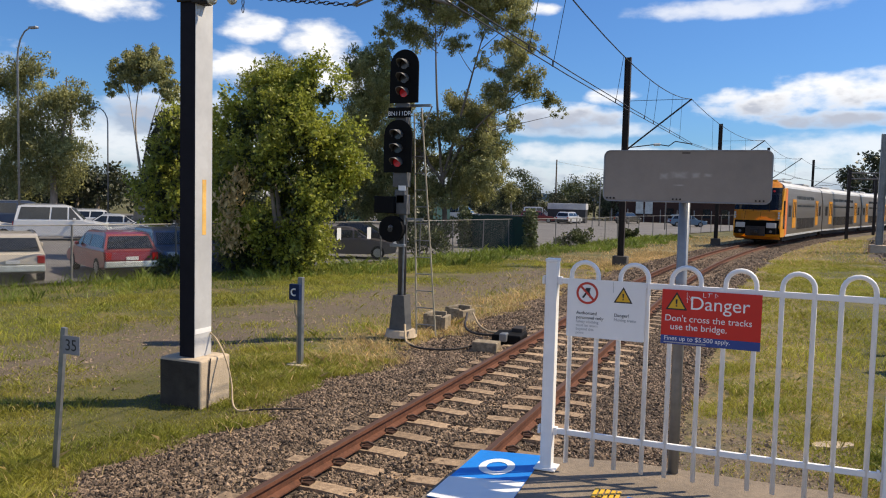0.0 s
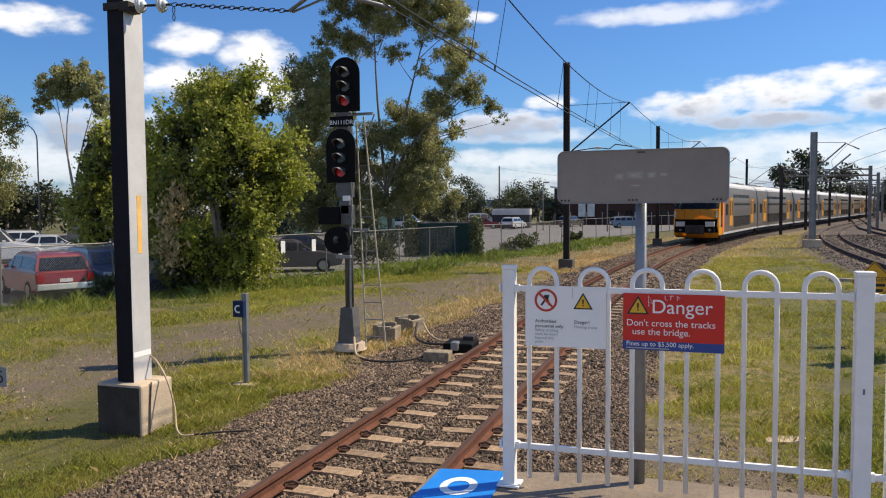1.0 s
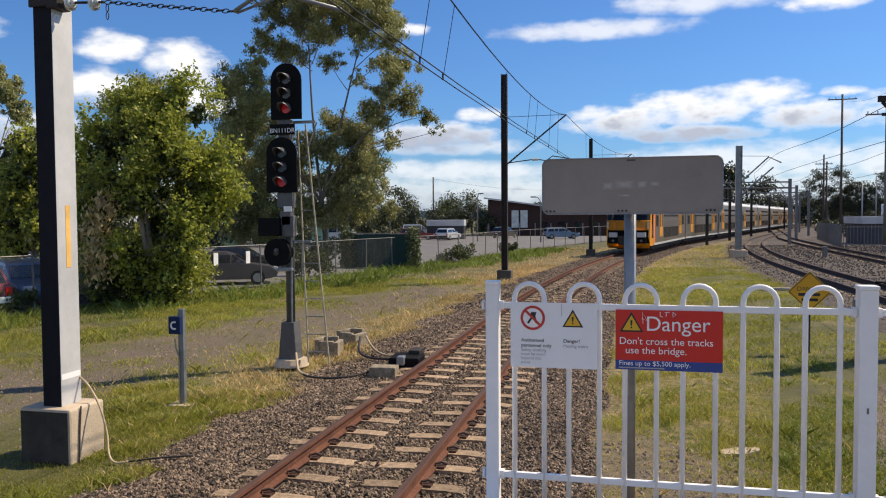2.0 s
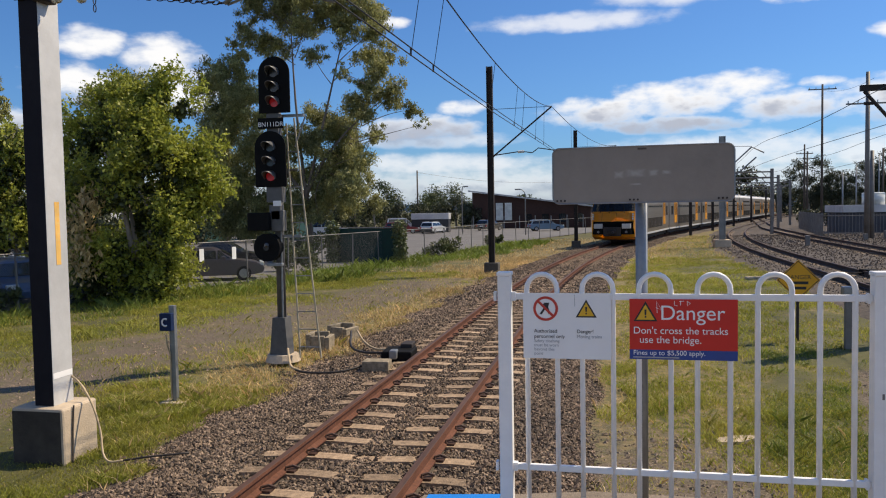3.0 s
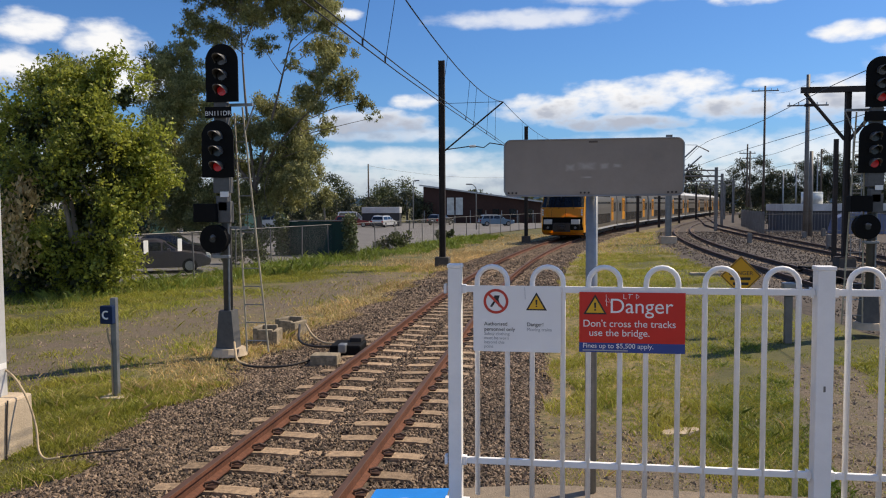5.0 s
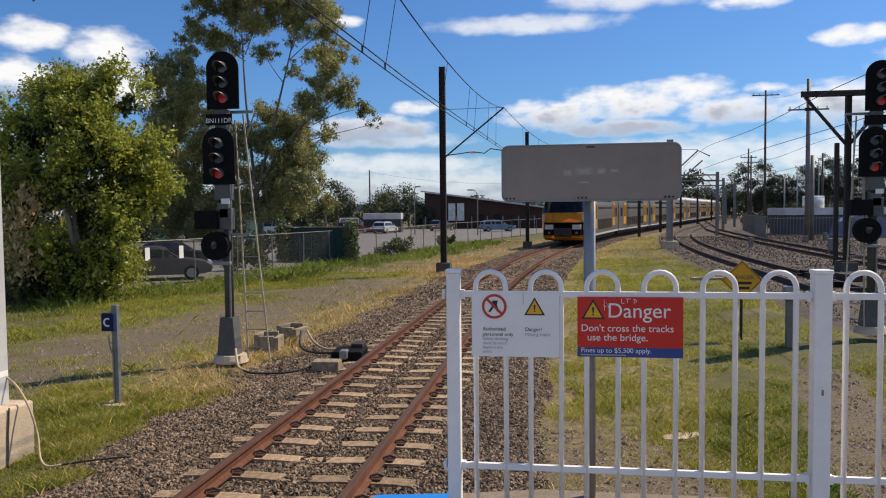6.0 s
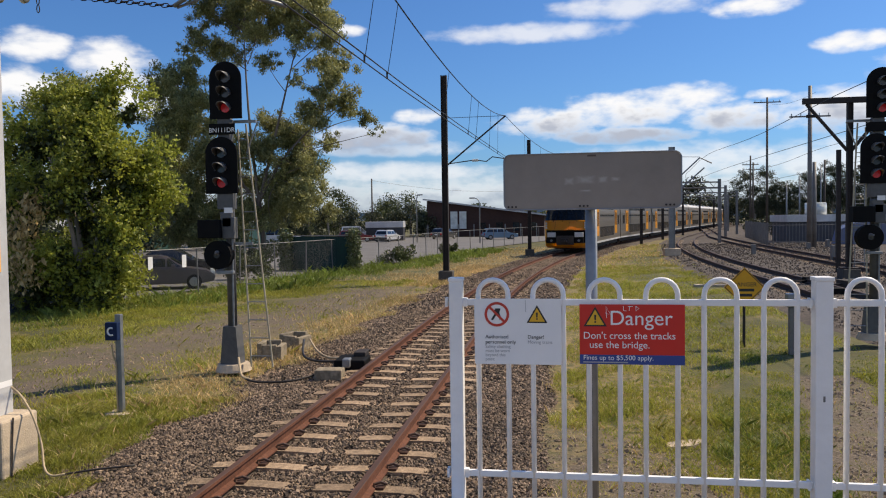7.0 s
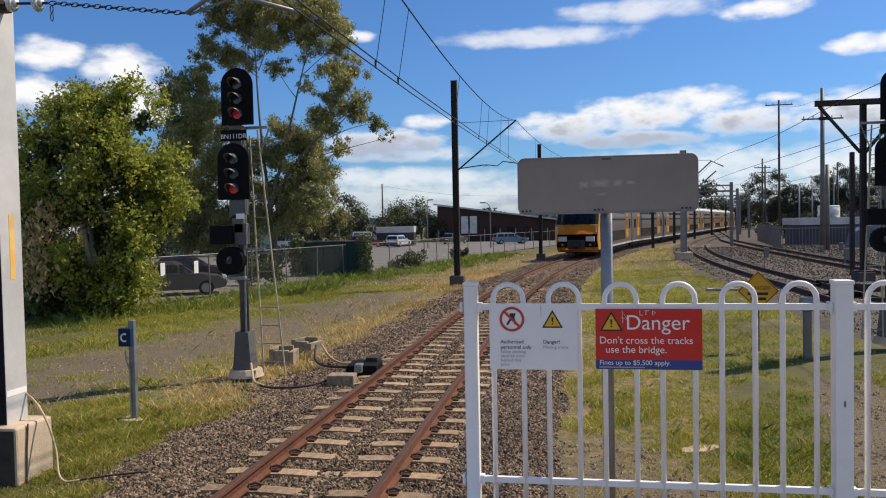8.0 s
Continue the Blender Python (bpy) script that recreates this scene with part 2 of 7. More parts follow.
def leaf_mat(name, c1, c2, thin=0.3):
    """A leaf: light passes through it in part."""
    ma = mat(name, c1, c2, 1.3, 0.5, bump=0, island=0.35, big=0.25)
    nt = ma.node_tree
    b = nt.nodes["Principled BSDF"]
    tr, ad = nt.nodes.new("ShaderNodeBsdfTranslucent"), nt.nodes.new("ShaderNodeMixShader")
    nt.links.new(b.inputs["Base Color"].links[0].from_socket, tr.inputs[0])
    ad.inputs[0].default_value = thin
    nt.links.new(b.outputs[0], ad.inputs[1]), nt.links.new(tr.outputs[0], ad.inputs[2])
    nt.links.new(ad.outputs[0], nt.nodes["Material Output"].inputs[0])
    return ma


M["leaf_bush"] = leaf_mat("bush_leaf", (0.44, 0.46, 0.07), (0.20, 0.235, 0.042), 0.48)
M["leaf_gum"] = leaf_mat("gum_leaf", (0.39, 0.385, 0.145), (0.175, 0.182, 0.075), 0.4)
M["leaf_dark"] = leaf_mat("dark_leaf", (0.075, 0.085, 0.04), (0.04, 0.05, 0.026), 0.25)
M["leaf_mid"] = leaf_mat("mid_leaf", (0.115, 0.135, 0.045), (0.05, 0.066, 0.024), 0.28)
M["grass_blade"] = leaf_mat("grass_blade", (0.25, 0.30, 0.04), (0.46, 0.40, 0.085), 0.48)
M["lush_blade"] = leaf_mat("lush_grass_blade", (0.125, 0.20, 0.026), (0.24, 0.27, 0.05), 0.4)
M["dry_blade"] = leaf_mat("dry_grass_blade", (0.72, 0.53, 0.26), (0.50, 0.38, 0.17), 0.3)


def smeared(ma, colour, spots):
    """Pale rubbed smears on an upright board, each at (x, z, half width, half height)."""
    nt = ma.node_tree
    N, L = nt.nodes.new, nt.links.new
    b = nt.nodes["Principled BSDF"]
    under = b.inputs["Base Color"].links[0].from_socket
    tc, sep, nz = N("ShaderNodeTexCoord"), N("ShaderNodeSeparateXYZ"), N("ShaderNodeTexNoise")
    L(tc.outputs["Object"], sep.inputs[0]), L(tc.outputs["Object"], nz.inputs["Vector"])
    nz.inputs["Scale"].default_value, nz.inputs["Detail"].default_value = 28, 6

    def m(op, a, c):
        n = N("ShaderNodeMath")
        n.operation = op
        for i, v in enumerate((a, c)):
            if isinstance(v, (int, float)):
                n.inputs[i].default_value = v
            else:
                L(v, n.inputs[i])
        return n.outputs[0]

    total = 0.0
    for x, z, w, h in spots:
        d = m("MAXIMUM", m("ABSOLUTE", m("MULTIPLY", m("SUBTRACT", sep.outputs[0], x), 1 / w), 0), m("ABSOLUTE", m("MULTIPLY", m("SUBTRACT", sep.outputs[2], z), 1 / h), 0))
        total = m("MAXIMUM", total, m("SUBTRACT", 1.35, d))
    edge = N("ShaderNodeMapRange")
    edge.interpolation_type = "SMOOTHSTEP"
    edge.inputs[1].default_value, edge.inputs[2].default_value, edge.inputs[4].default_value = 0.25, 0.95, 0.75
    L(m("MULTIPLY", total, m("ADD", nz.outputs[0], 0.25)), edge.inputs[0])
    mx = N("ShaderNodeMix")
    mx.data_type = "RGBA"
    mx.inputs[7].default_value = (*colour, 1)
    L(edge.outputs[0], mx.inputs[0]), L(under, mx.inputs[6]), L(mx.outputs[2], b.inputs["Base Color"])


smeared(M["sign_grey"], (0.42, 0.385, 0.35), [(-0.115, 0.0, 0.03, 0.022), (-0.03, 0.008, 0.06, 0.025), (0.06, 0.006, 0.03, 0.02), (0.125, 0.008, 0.028, 0.012), (-0.03, -0.05, 0.035, 0.006)])


# ---- geometry helpers ----
def part(name, bm, material, parent=None, label="", smooth=False):
    me = bpy.data.meshes.new(name)
    bm.to_mesh(me)
    bm.free()
    me.materials.append(M[material] if isinstance(material, str) else material)
    if smooth:
        me.polygons.foreach_set("use_smooth", [True] * len(me.polygons))
    ob = new(name, me)
    if parent:
        ob.parent = parent
    return tagged(ob, label)


def thing(name, label, category, m=None, group="", kind=""):
    ob = new(name)
    ob.empty_display_size = 0.1
    ob.matrix_basis = m if m is not None else Matrix()
    return tagged(ob, label, category, group, kind)


def box(bm, lo, hi, bevel=0.0, m=None):
    r = bmesh.ops.create_cube(bm, size=1)
    vs = r["verts"]
    for v in vs:
        v.co = Vector([lo[i] + (v.co[i] + 0.5) * (hi[i] - lo[i]) for i in range(3)])
    if bevel:
        es = list({e for v in vs for e in v.link_edges})
        vs = list({v for f in bmesh.ops.bevel(bm, geom=es, offset=bevel, segments=2, affect="EDGES", profile=0.5)["faces"] for v in f.verts} | {v for v in vs if v.is_valid})
    if m is not None:
        for v in vs:
            v.co = m @ v.co
    return bm


def tube(bm, pts, r, seg=8, r2=None, caps=True):
    """A round bar along points, its radius going from r to r2."""
    pts = [Vector(p) for p in pts]
    n, rings, side = len(pts), [], None
    for i, p in enumerate(pts):
        d = (pts[min(i + 1, n - 1)] - pts[max(i - 1, 0)]).normalized()
        if side is None:
            side = d.cross(Vector((0, 0, 1)) if abs(d.z) < 0.9 else Vector((1, 0, 0))).normalized()
        side = (side - d * side.dot(d)).normalized()
        up = d.cross(side)
        rr = r if r2 is None else r + (r2 - r) * i / max(n - 1, 1)
        rings.append([bm.verts.new(p + (side * math.cos(2 * math.pi * k / seg) + up * math.sin(2 * math.pi * k / seg)) * rr) for k in range(seg)])
    for a, b in zip(rings, rings[1:]):
        for k in range(seg):
            bm.faces.new((a[k], a[(k + 1) % seg], b[(k + 1) % seg], b[k]))
    if caps:
        bm.faces.new(rings[0][::-1]), bm.faces.new(rings[-1])
    return bm


def prism(bm, outline, a, b, axis="y"):
    """An outline in the plane across the axis, drawn out from a to b."""
    def at(u, v, w):
        return {"x": (w, u, v), "y": (u, w, v), "z": (u, v, w)}[axis]
    lo = [bm.verts.new(at(u, v, a)) for u, v in outline]
    hi = [bm.verts.new(at(u, v, b)) for u, v in outline]
    n = len(lo)
    for i in range(n):
        bm.faces.new((lo[i], lo[(i + 1) % n], hi[(i + 1) % n], hi[i]))
    bm.faces.new(lo[::-1]), bm.faces.new(hi)
    bmesh.ops.recalc_face_normals(bm, faces=bm.faces)
    return bm


def sweep(bm, outline, path):
    """An outline (across, up) carried along a path of ground points."""
    rings, n = [], len(outline)
    path = [Vector(p) for p in path]
    for i, p in enumerate(path):
        d = (path[min(i + 1, len(path) - 1)] - path[max(i - 1, 0)]).normalized()
        s = Vector((d.y, -d.x, 0)).normalized()
        rings.append([bm.verts.new(p + s * u + Vector((0, 0, v))) for u, v in outline])
    for a, b in zip(rings, rings[1:]):
        for k in range(n):
            bm.faces.new((a[k], a[(k + 1) % n], b[(k + 1) % n], b[k]))
    bm.faces.new(rings[0]), bm.faces.new(rings[-1][::-1])
    bmesh.ops.recalc_face_normals(bm, faces=bm.faces)
    return bm


def arc(cx, cz, r, a0, a1, n):
    return [(cx + r * math.cos(radians(a0 + (a1 - a0) * i / n)), cz + r * math.sin(radians(a0 + (a1 - a0) * i / n))) for i in range(n + 1)]


def sheet(name, pts, z, material, label, category):
    """A flat piece of the setting, its outline given in order."""
    bm = bmesh.new()
    bm.faces.new([bm.verts.new((x, y, z)) for x, y in pts])
    bmesh.ops.recalc_face_normals(bm, faces=bm.faces)
    if bm.faces[:][0].normal.z < 0:
        bmesh.ops.reverse_faces(bm, faces=bm.faces[:])
    return tagged(part(name, bm, material), label, category, kind="structure")


def bulk(name, verts, faces, material, parent=None, label="", category="", kind=""):
    me = bpy.data.meshes.new(name)
    me.from_pydata(verts, [], faces)
    me.materials.append(M[material] if isinstance(material, str) else material)
    ob = new(name, me)
    if parent:
        ob.parent = parent
    return tagged(ob, label, category, kind=kind)


def lettering(text, size, material, parent, m, label="", align="LEFT"):
    cu = bpy.data.curves.new("lettering", "FONT")
    cu.body, cu.size, cu.align_x, cu.extrude = text, size, align, 0.0006
    tmp = new("lettering", cu)
    me = bpy.data.meshes.new_from_object(tmp.evaluated_get(bpy.context.evaluated_depsgraph_get()))
    bpy.data.objects.remove(tmp)
    me.materials.clear()
    me.materials.append(M[material])
    ob = new("lettering", me)
    ob.parent, ob.matrix_basis = parent, m
    return tagged(ob, label)


# ---- the tracks' lines ----
def mid1(y):
    """The middle of the platform's track: straight, a bend, straight."""
    if y < 19:
        return -2.33
    if y < 85:
        return -2.33 + 0.002 * (y - 19) ** 2
    return 6.38 + 0.264 * (y - 85)


def mid2(y):
    return 9.25 + 0.0000 * y if y < 40 else (9.25 + 0.0019 * (y - 40) ** 2 if y < 105 else 17.28 + 0.247 * (y - 105))


def mid3(y):
    return 15.0 + 0.0006 * (y - 20) ** 2 if y < 100 else 18.84 + 0.15 * (y - 100)


# ---- ground, ballast, tracks ----
def ground_material():
    ma = mat("ground", (0.052, 0.06, 0.013), (0.10, 0.088, 0.027), 5.0, 0.95, bump=0.7, bscale=18, big=0.25)
    nt = ma.node_tree
    N, L = nt.nodes.new, nt.links.new
    b = nt.nodes["Principled BSDF"]
    green = b.inputs["Base Color"].links[0].from_socket
    tc = next(n for n in nt.nodes if n.type == "TEX_COORD")
    sep = N("ShaderNodeSeparateXYZ")
    L(tc.outputs["Object"], sep.inputs[0])
    X, Y = sep.outputs[0], sep.outputs[1]

    def m(op, a, b2=None):
        n = N("ShaderNodeMath")
        n.operation = op
        for i, v in enumerate((a, b2)):
            if isinstance(v, (int, float)):
                n.inputs[i].default_value = v
            elif v is not None:
                L(v, n.inputs[i])
        return n.outputs[0]

    def noise_of(scale, detail=6):
        n = N("ShaderNodeTexNoise")
        n.inputs["Scale"].default_value, n.inputs["Detail"].default_value = scale, detail
        L(tc.outputs["Object"], n.inputs["Vector"])
        return n.outputs[0]

    def step(v, lo, hi):
        n = N("ShaderNodeMapRange")
        n.interpolation_type = "SMOOTHSTEP"
        n.inputs[1].default_value, n.inputs[2].default_value = lo, hi
        L(v, n.inputs[0])
        return n.outputs[0]

    def blend(f, a, c):
        n = N("ShaderNodeMix")
        n.data_type = "RGBA"
        L(f, n.inputs[0])
        L(a, n.inputs[6])
        if isinstance(c, tuple):
            n.inputs[7].default_value = (*c, 1)
        else:
            L(c, n.inputs[7])
        return n.outputs[2]

    wob = m("MULTIPLY", m("SUBTRACT", noise_of(0.9), 0.5), 3.2)
    # dry grass along the ballast's shoulders
    side = m("ADD", m("SUBTRACT", X, m("MULTIPLY", m("POWER", m("MAXIMUM", m("SUBTRACT", Y, 19.0), 0.0), 2.0), 0.0019)), wob)
    near_left = m("MULTIPLY", step(side, -8.6, -6.4), step(m("MULTIPLY", side, -1.0), 1.5, 4.0))
    far = step(m("ADD", Y, m("MULTIPLY", wob, 3.0)), 11.0, 15.0)
    dry = m("MULTIPLY", near_left, far)
    right_dry = m("MULTIPLY", step(m("ADD", m("MULTIPLY", side, -1.0), 3.2), 0.0, 1.2), step(side, -1.5, 0.0))
    patches = step(noise_of(0.55, 8), 0.53, 0.66)
    dry = m("MAXIMUM", m("MAXIMUM", m("MULTIPLY", dry, 0.9), m("MULTIPLY", right_dry, 0.7)), m("MULTIPLY", patches, 0.55))
    col = blend(dry, green, blend(step(noise_of(7), 0.35, 0.65), green, (0.29, 0.205, 0.09)))
    # bare gravelly strip beside the line, and the worn patch at the platform's end
    axis = m("ADD", m("MULTIPLY", m("SUBTRACT", Y, 8.0), 0.16), -10.4)
    d1 = m("SUBTRACT", 1.0, step(m("ADD", m("ABSOLUTE", m("SUBTRACT", X, axis)), wob), 0.6, 3.0))
    d1 = m("MULTIPLY", d1, m("MULTIPLY", step(m("SUBTRACT", 36.0, Y), 0.0, 6.0), step(Y, -10.0, -4.0)))
    d2 = m("SUBTRACT", 1.0, step(m("ADD", m("ADD", m("POWER", m("MULTIPLY", m("SUBTRACT", X, 0.9), 0.75), 2.0), m("POWER", m("MULTIPLY", m("SUBTRACT", Y, 8.4), 0.36), 2.0)), wob), 0.3, 2.2))
    track_line = m("ADD", m("MULTIPLY", m("SUBTRACT", Y, 9.0), 0.23), 3.6)
    d3 = m("SUBTRACT", 1.0, step(m("ADD", m("ABSOLUTE", m("SUBTRACT", X, track_line)), m("MULTIPLY", wob, 0.12)), 0.45, 0.75))
    d3 = m("MULTIPLY", d3, m("MULTIPLY", step(m("SUBTRACT", 15.6, Y), 0.0, 0.8), step(Y, 2.0, 3.0)))
    dirt = m("MAXIMUM", d1, m("MAXIMUM", m("MULTIPLY", d2, 0.95), d3))
    dirt = m("MULTIPLY", dirt, m("SUBTRACT", 1.0, m("MULTIPLY", step(noise_of(2.1, 8), 0.5, 0.66), 0.6)))
    soil = blend(step(noise_of(34, 8), 0.35, 0.65), blend(step(noise_of(1.2), 0.3, 0.7), blend(step(noise_of(3.1), 0.4, 0.6), green, (0.10, 0.074, 0.046)), (0.075, 0.058, 0.042)), (0.14, 0.108, 0.08))
    soil = blend(step(noise_of(60, 4), 0.53, 0.60), soil, (0.055, 0.042, 0.032))
    soil = blend(step(noise_of(47, 4), 0.58, 0.66), soil, (0.26, 0.21, 0.155))
    col = blend(dirt, col, soil)
    L(col, b.inputs["Base Color"])
    return ma


M["ground"] = ground_material()
GROUND = -0.28


def ridge(x, y):
    return 0.035 * noise.noise((x * 0.5, y * 0.5, 0)) + 0.02 * noise.noise((x * 1.7, y * 1.7, 3))


def build_ground():
    xs = np.unique(np.concatenate([np.linspace(-3000, -40, 14), np.arange(-40, 40.1, 0.8), np.linspace(40, 3000, 14)]))
    ys = np.unique(np.concatenate([np.linspace(-3000, -12, 10), np.arange(-12, 90.1, 0.8), np.linspace(90, 3500, 16)]))
    verts = [(float(x), float(y), GROUND + ridge(float(x), float(y))) for y in ys for x in xs]
    n = len(xs)
    faces = [(j * n + i, j * n + i + 1, (j + 1) * n + i + 1, (j + 1) * n + i) for j in range(len(ys) - 1) for i in range(n - 1)]
    bulk("ground", verts, faces, "ground", label="rough trackside ground of green and dry grass with bare gravel", category="ground", kind="structure")


build_ground()


def ballast_bed(name, mid, y0, y1, outline, step, label):
    """A gravel bed whose cross-section follows a track's line."""
    bm = bmesh.new()
    rows = []
    y = y0
    while y <= y1:
        c = mid(y)
        rows.append([bm.verts.new((c + u + 0.12 * noise.noise((u * 3, y * 1.3, 5)), y, v + 0.018 * noise.noise((u * 5 + c, y * 5, 1)))) for u, v in outline])
        y += step if y < 40 else step * 4
    for a, b in zip(rows, rows[1:]):
        for i in range(len(outline) - 1):
            bm.faces.new((a[i], a[i + 1], b[i + 1], b[i]))
    bmesh.ops.recalc_face_normals(bm, faces=bm.faces)
    return tagged(part(name, bm, "gravel_bed"), label, "ballast", kind="structure")


M["gravel_bed"] = mat("gravel_bed", (0.045, 0.034, 0.026), (0.12, 0.094, 0.074), 17, 0.95, bump=1.0, bscale=16, big=0.2, contrast=0.12)
M["gravel_brown"] = mat("brown_gravel", (0.028, 0.021, 0.017), (0.105, 0.083, 0.067), 11, 0.95, bump=1.0, bscale=8, big=0.2, contrast=0.13)
BED = [(-3.2, -0.31), (-2.7, -0.275), (-2.0, -0.21), (-1.4, -0.2), (-0.75, -0.21), (-0.3, -0.205), (0.3, -0.205), (0.75, -0.21), (1.4, -0.2), (2.0, -0.22), (2.5, -0.29), (2.7, -0.33)]
ballast_bed("ballast_bed", mid1, -12, 260, BED, 0.4, "grey crushed stone ballast bed under the platform track")


def second_yard():
    """Gravel on which the two tracks on the far side lie."""
    bm = bmesh.new()
    rows = []
    for y in [14, 18, 22, 26, 30, 35, 40, 46, 52, 60, 70, 80, 90, 100, 120, 150, 200, 260]:
        lo = mid2(y) - 2.6 + (0.9 if y < 22 else 0)
        rows.append([bm.verts.new((x, y, z)) for x, z in ((lo - 0.5, -0.33), (lo + 0.5, -0.2), (mid2(y), -0.19), (mid2(y) + 3, -0.2), (24 + max(0, y - 60) * 0.25, -0.2), (28 + max(0, y - 60) * 0.25, -0.33))])
    for a, b in zip(rows, rows[1:]):
        for i in range(5):
            bm.faces.new((a[i], a[i + 1], b[i + 1], b[i]))
    bmesh.ops.recalc_face_normals(bm, faces=bm.faces)
    tagged(part("ballast_yard", bm, "gravel_brown"), "brown stone ballast spread under two running tracks", "ballast", kind="structure")


second_yard()

RAIL = [(-0.035, 0.0), (0.035, 0.0), (0.036, -0.035), (0.010, -0.05), (0.009, -0.125), (0.065, -0.15), (0.065, -0.165), (-0.065, -0.165), (-0.065, -0.15), (-0.009, -0.125), (-0.010, -0.05), (-0.036, -0.035)]


def track(name, mid, y0, y1, label, near):
    tr = thing(name, label, "railway track", kind="structure")
    ys = [y0]
    while ys[-1] < y1:
        ys.append(ys[-1] + (1.5 if ys[-1] < 110 else 8))
    for side in (-0.7525, 0.7525):
        line = []
        for y in ys:
            s = (mid(y + 0.5) - mid(y - 0.5))
            k = math.hypot(1, s)
            line.append((mid(y) + side / k, y - side * s / k, 0))
        rail = part("rail", sweep(bmesh.new(), RAIL, line), "rail" if near else "rail_dark", tr)
        part("running_surface", sweep(bmesh.new(), [(-0.034, 0.0005), (0.034, 0.0005), (0.03, 0.004), (-0.03, 0.004)], line), "rail_head" if near else "clip", rail, "worn dull rail head")
    return tr


TRACK1 = track("track_1", mid1, -12, 260, "rusty steel rails on pale weathered sleepers beside the platform", True)
TRACK2 = track("track_2", mid2, 26, 250, "dark rusty curved running line in brown ballast", False)
TRACK3 = track("track_3", mid3, 16, 250, "dark rusty outer running line in brown ballast", False)

# ---- platform ----
PT = 1.05


def platform():
    bm = bmesh.new()
    prism(bm, [(-0.62, -14), (9.0, -14), (9.0, 4.96), (0.3, 4.96), (-0.19, 4.83), (-0.62, 4.75)], -0.4, PT - 0.005, "z")
    tagged(part("platform", bm, "plat"), "worn grey asphalt station platform with a square end", "platform", kind="structure")
    bm = bmesh.new()
    box(bm, (-0.66, -14, PT - 0.14), (-0.40, 3.80, PT + 0.002), 0.008)
    tagged(part("platform_edge", bm, "sign_white"), "white painted platform edge coping", "coping", kind="structure")
    mk = thing("platform_marking", "glossy blue floor marking with a white ring symbol", "floor marking", pose(0, 0, PT))
    bm = bmesh.new()
    prism(bm, [(-0.595, 3.9), (-0.16, 3.9), (-0.20, 4.81), (-0.59, 4.74)], 0.0, 0.004, "z")
    part("panel", bm, "blue", mk)
    bm = bmesh.new()
    ring = []
    for a in range(24):
        t = 2 * math.pi * a / 24
        ring.append([bm.verts.new((-0.40 + r * math.cos(t) * 0.8, 4.49 + r * math.sin(t) * 1.1, 0.0065)) for r in (0.075, 0.13)])
    for a, b in zip(ring, ring[1:] + ring[:1]):
        bm.faces.new((a[0], a[1], b[1], b[0]))
    part("ring", bm, "sign_white", mk, "white ring")
    bm = bmesh.new()
    prism(bm, [(-0.595, 3.9), (-0.16, 3.9), (-0.18, 4.32), (-0.595, 4.22)], 0.0045, 0.0065, "z")
    part("stripe", bm, "sign_white", mk, "white painted band")
    mk2 = thing("tactile_marking", "worn orange and blue painted marks on the platform", "floor marking", pose(0, 0, PT))
    for i in range(5):
        bm = bmesh.new()
        box(bm, (0.20 + 0.03 * i, 4.28 + 0.02 * (i % 2), 0.0), (0.22 + 0.03 * i, 4.42, 0.004))
        part("dash", bm, "sign_yellow", mk2)
    for i in range(3):
        bm = bmesh.new()
        box(bm, (0.38 + 0.05 * i, 4.26, 0.0), (0.415 + 0.05 * i, 4.36, 0.004))
        part("dash", bm, "blue", mk2)


platform()

# ---- car park ----
FENCE = [(-27, 2), (-22.5, 9), (-18.4, 17.6), (-16.4, 24.5), (-14.5, 30.6), (-12.3, 42.2), (-10.2, 50), (-8.6, 66), (-4.8, 82), (1.5, 105)]
sheet("car_park", [(-27.5, 2), (-22.8, 9), (-18.7, 17.6), (-16.7, 24.5), (-14.8, 30.6), (-12.6, 42.2), (-10.5, 50), (-8.9, 66), (-5.2, 82), (1, 105), (2, 118), (-60, 118), (-75, 60), (-75, 2)], -0.225, "carpark", "pale grey asphalt car park behind a wire fence", "car park")


# ---- white platform fence with its signs ----
FY = 4.62


def fence_panel(x0, x1):
    """One bow-topped panel between two posts."""
    f = thing("platform_fence", "white powder-coated bow-top steel fence panel on the platform", "fence", pose(x0, FY, PT), "platform fence panels")
    w = x1 - x0
    for z, nm in ((1.118, "top_rail"), (0.23, "bottom_rail")):
        bm = bmesh.new()
        box(bm, (0.04, -0.012, z - 0.016), (w - 0.04, 0.012, z + 0.016), 0.003)
        part(nm, bm, "white_paint", f)
    n = 6
    pitch = (w - 0.10) / n
    for i in range(n):
        c = 0.05 + pitch * (i + 0.5)
        h = pitch * 0.275
        pts = [(c - h, 0, 0.05), (c - h, 0, 1.155)] + [(c + h * math.cos(math.pi - math.pi * k / 10), 0, 1.155 + h * math.sin(math.pi * k / 10)) for k in range(1, 10)] + [(c + h, 0, 1.155), (c + h, 0, 0.05)]
        part("bow", tube(bmesh.new(), pts, 0.0135, 10), "white_paint", f, smooth=True)
    return f


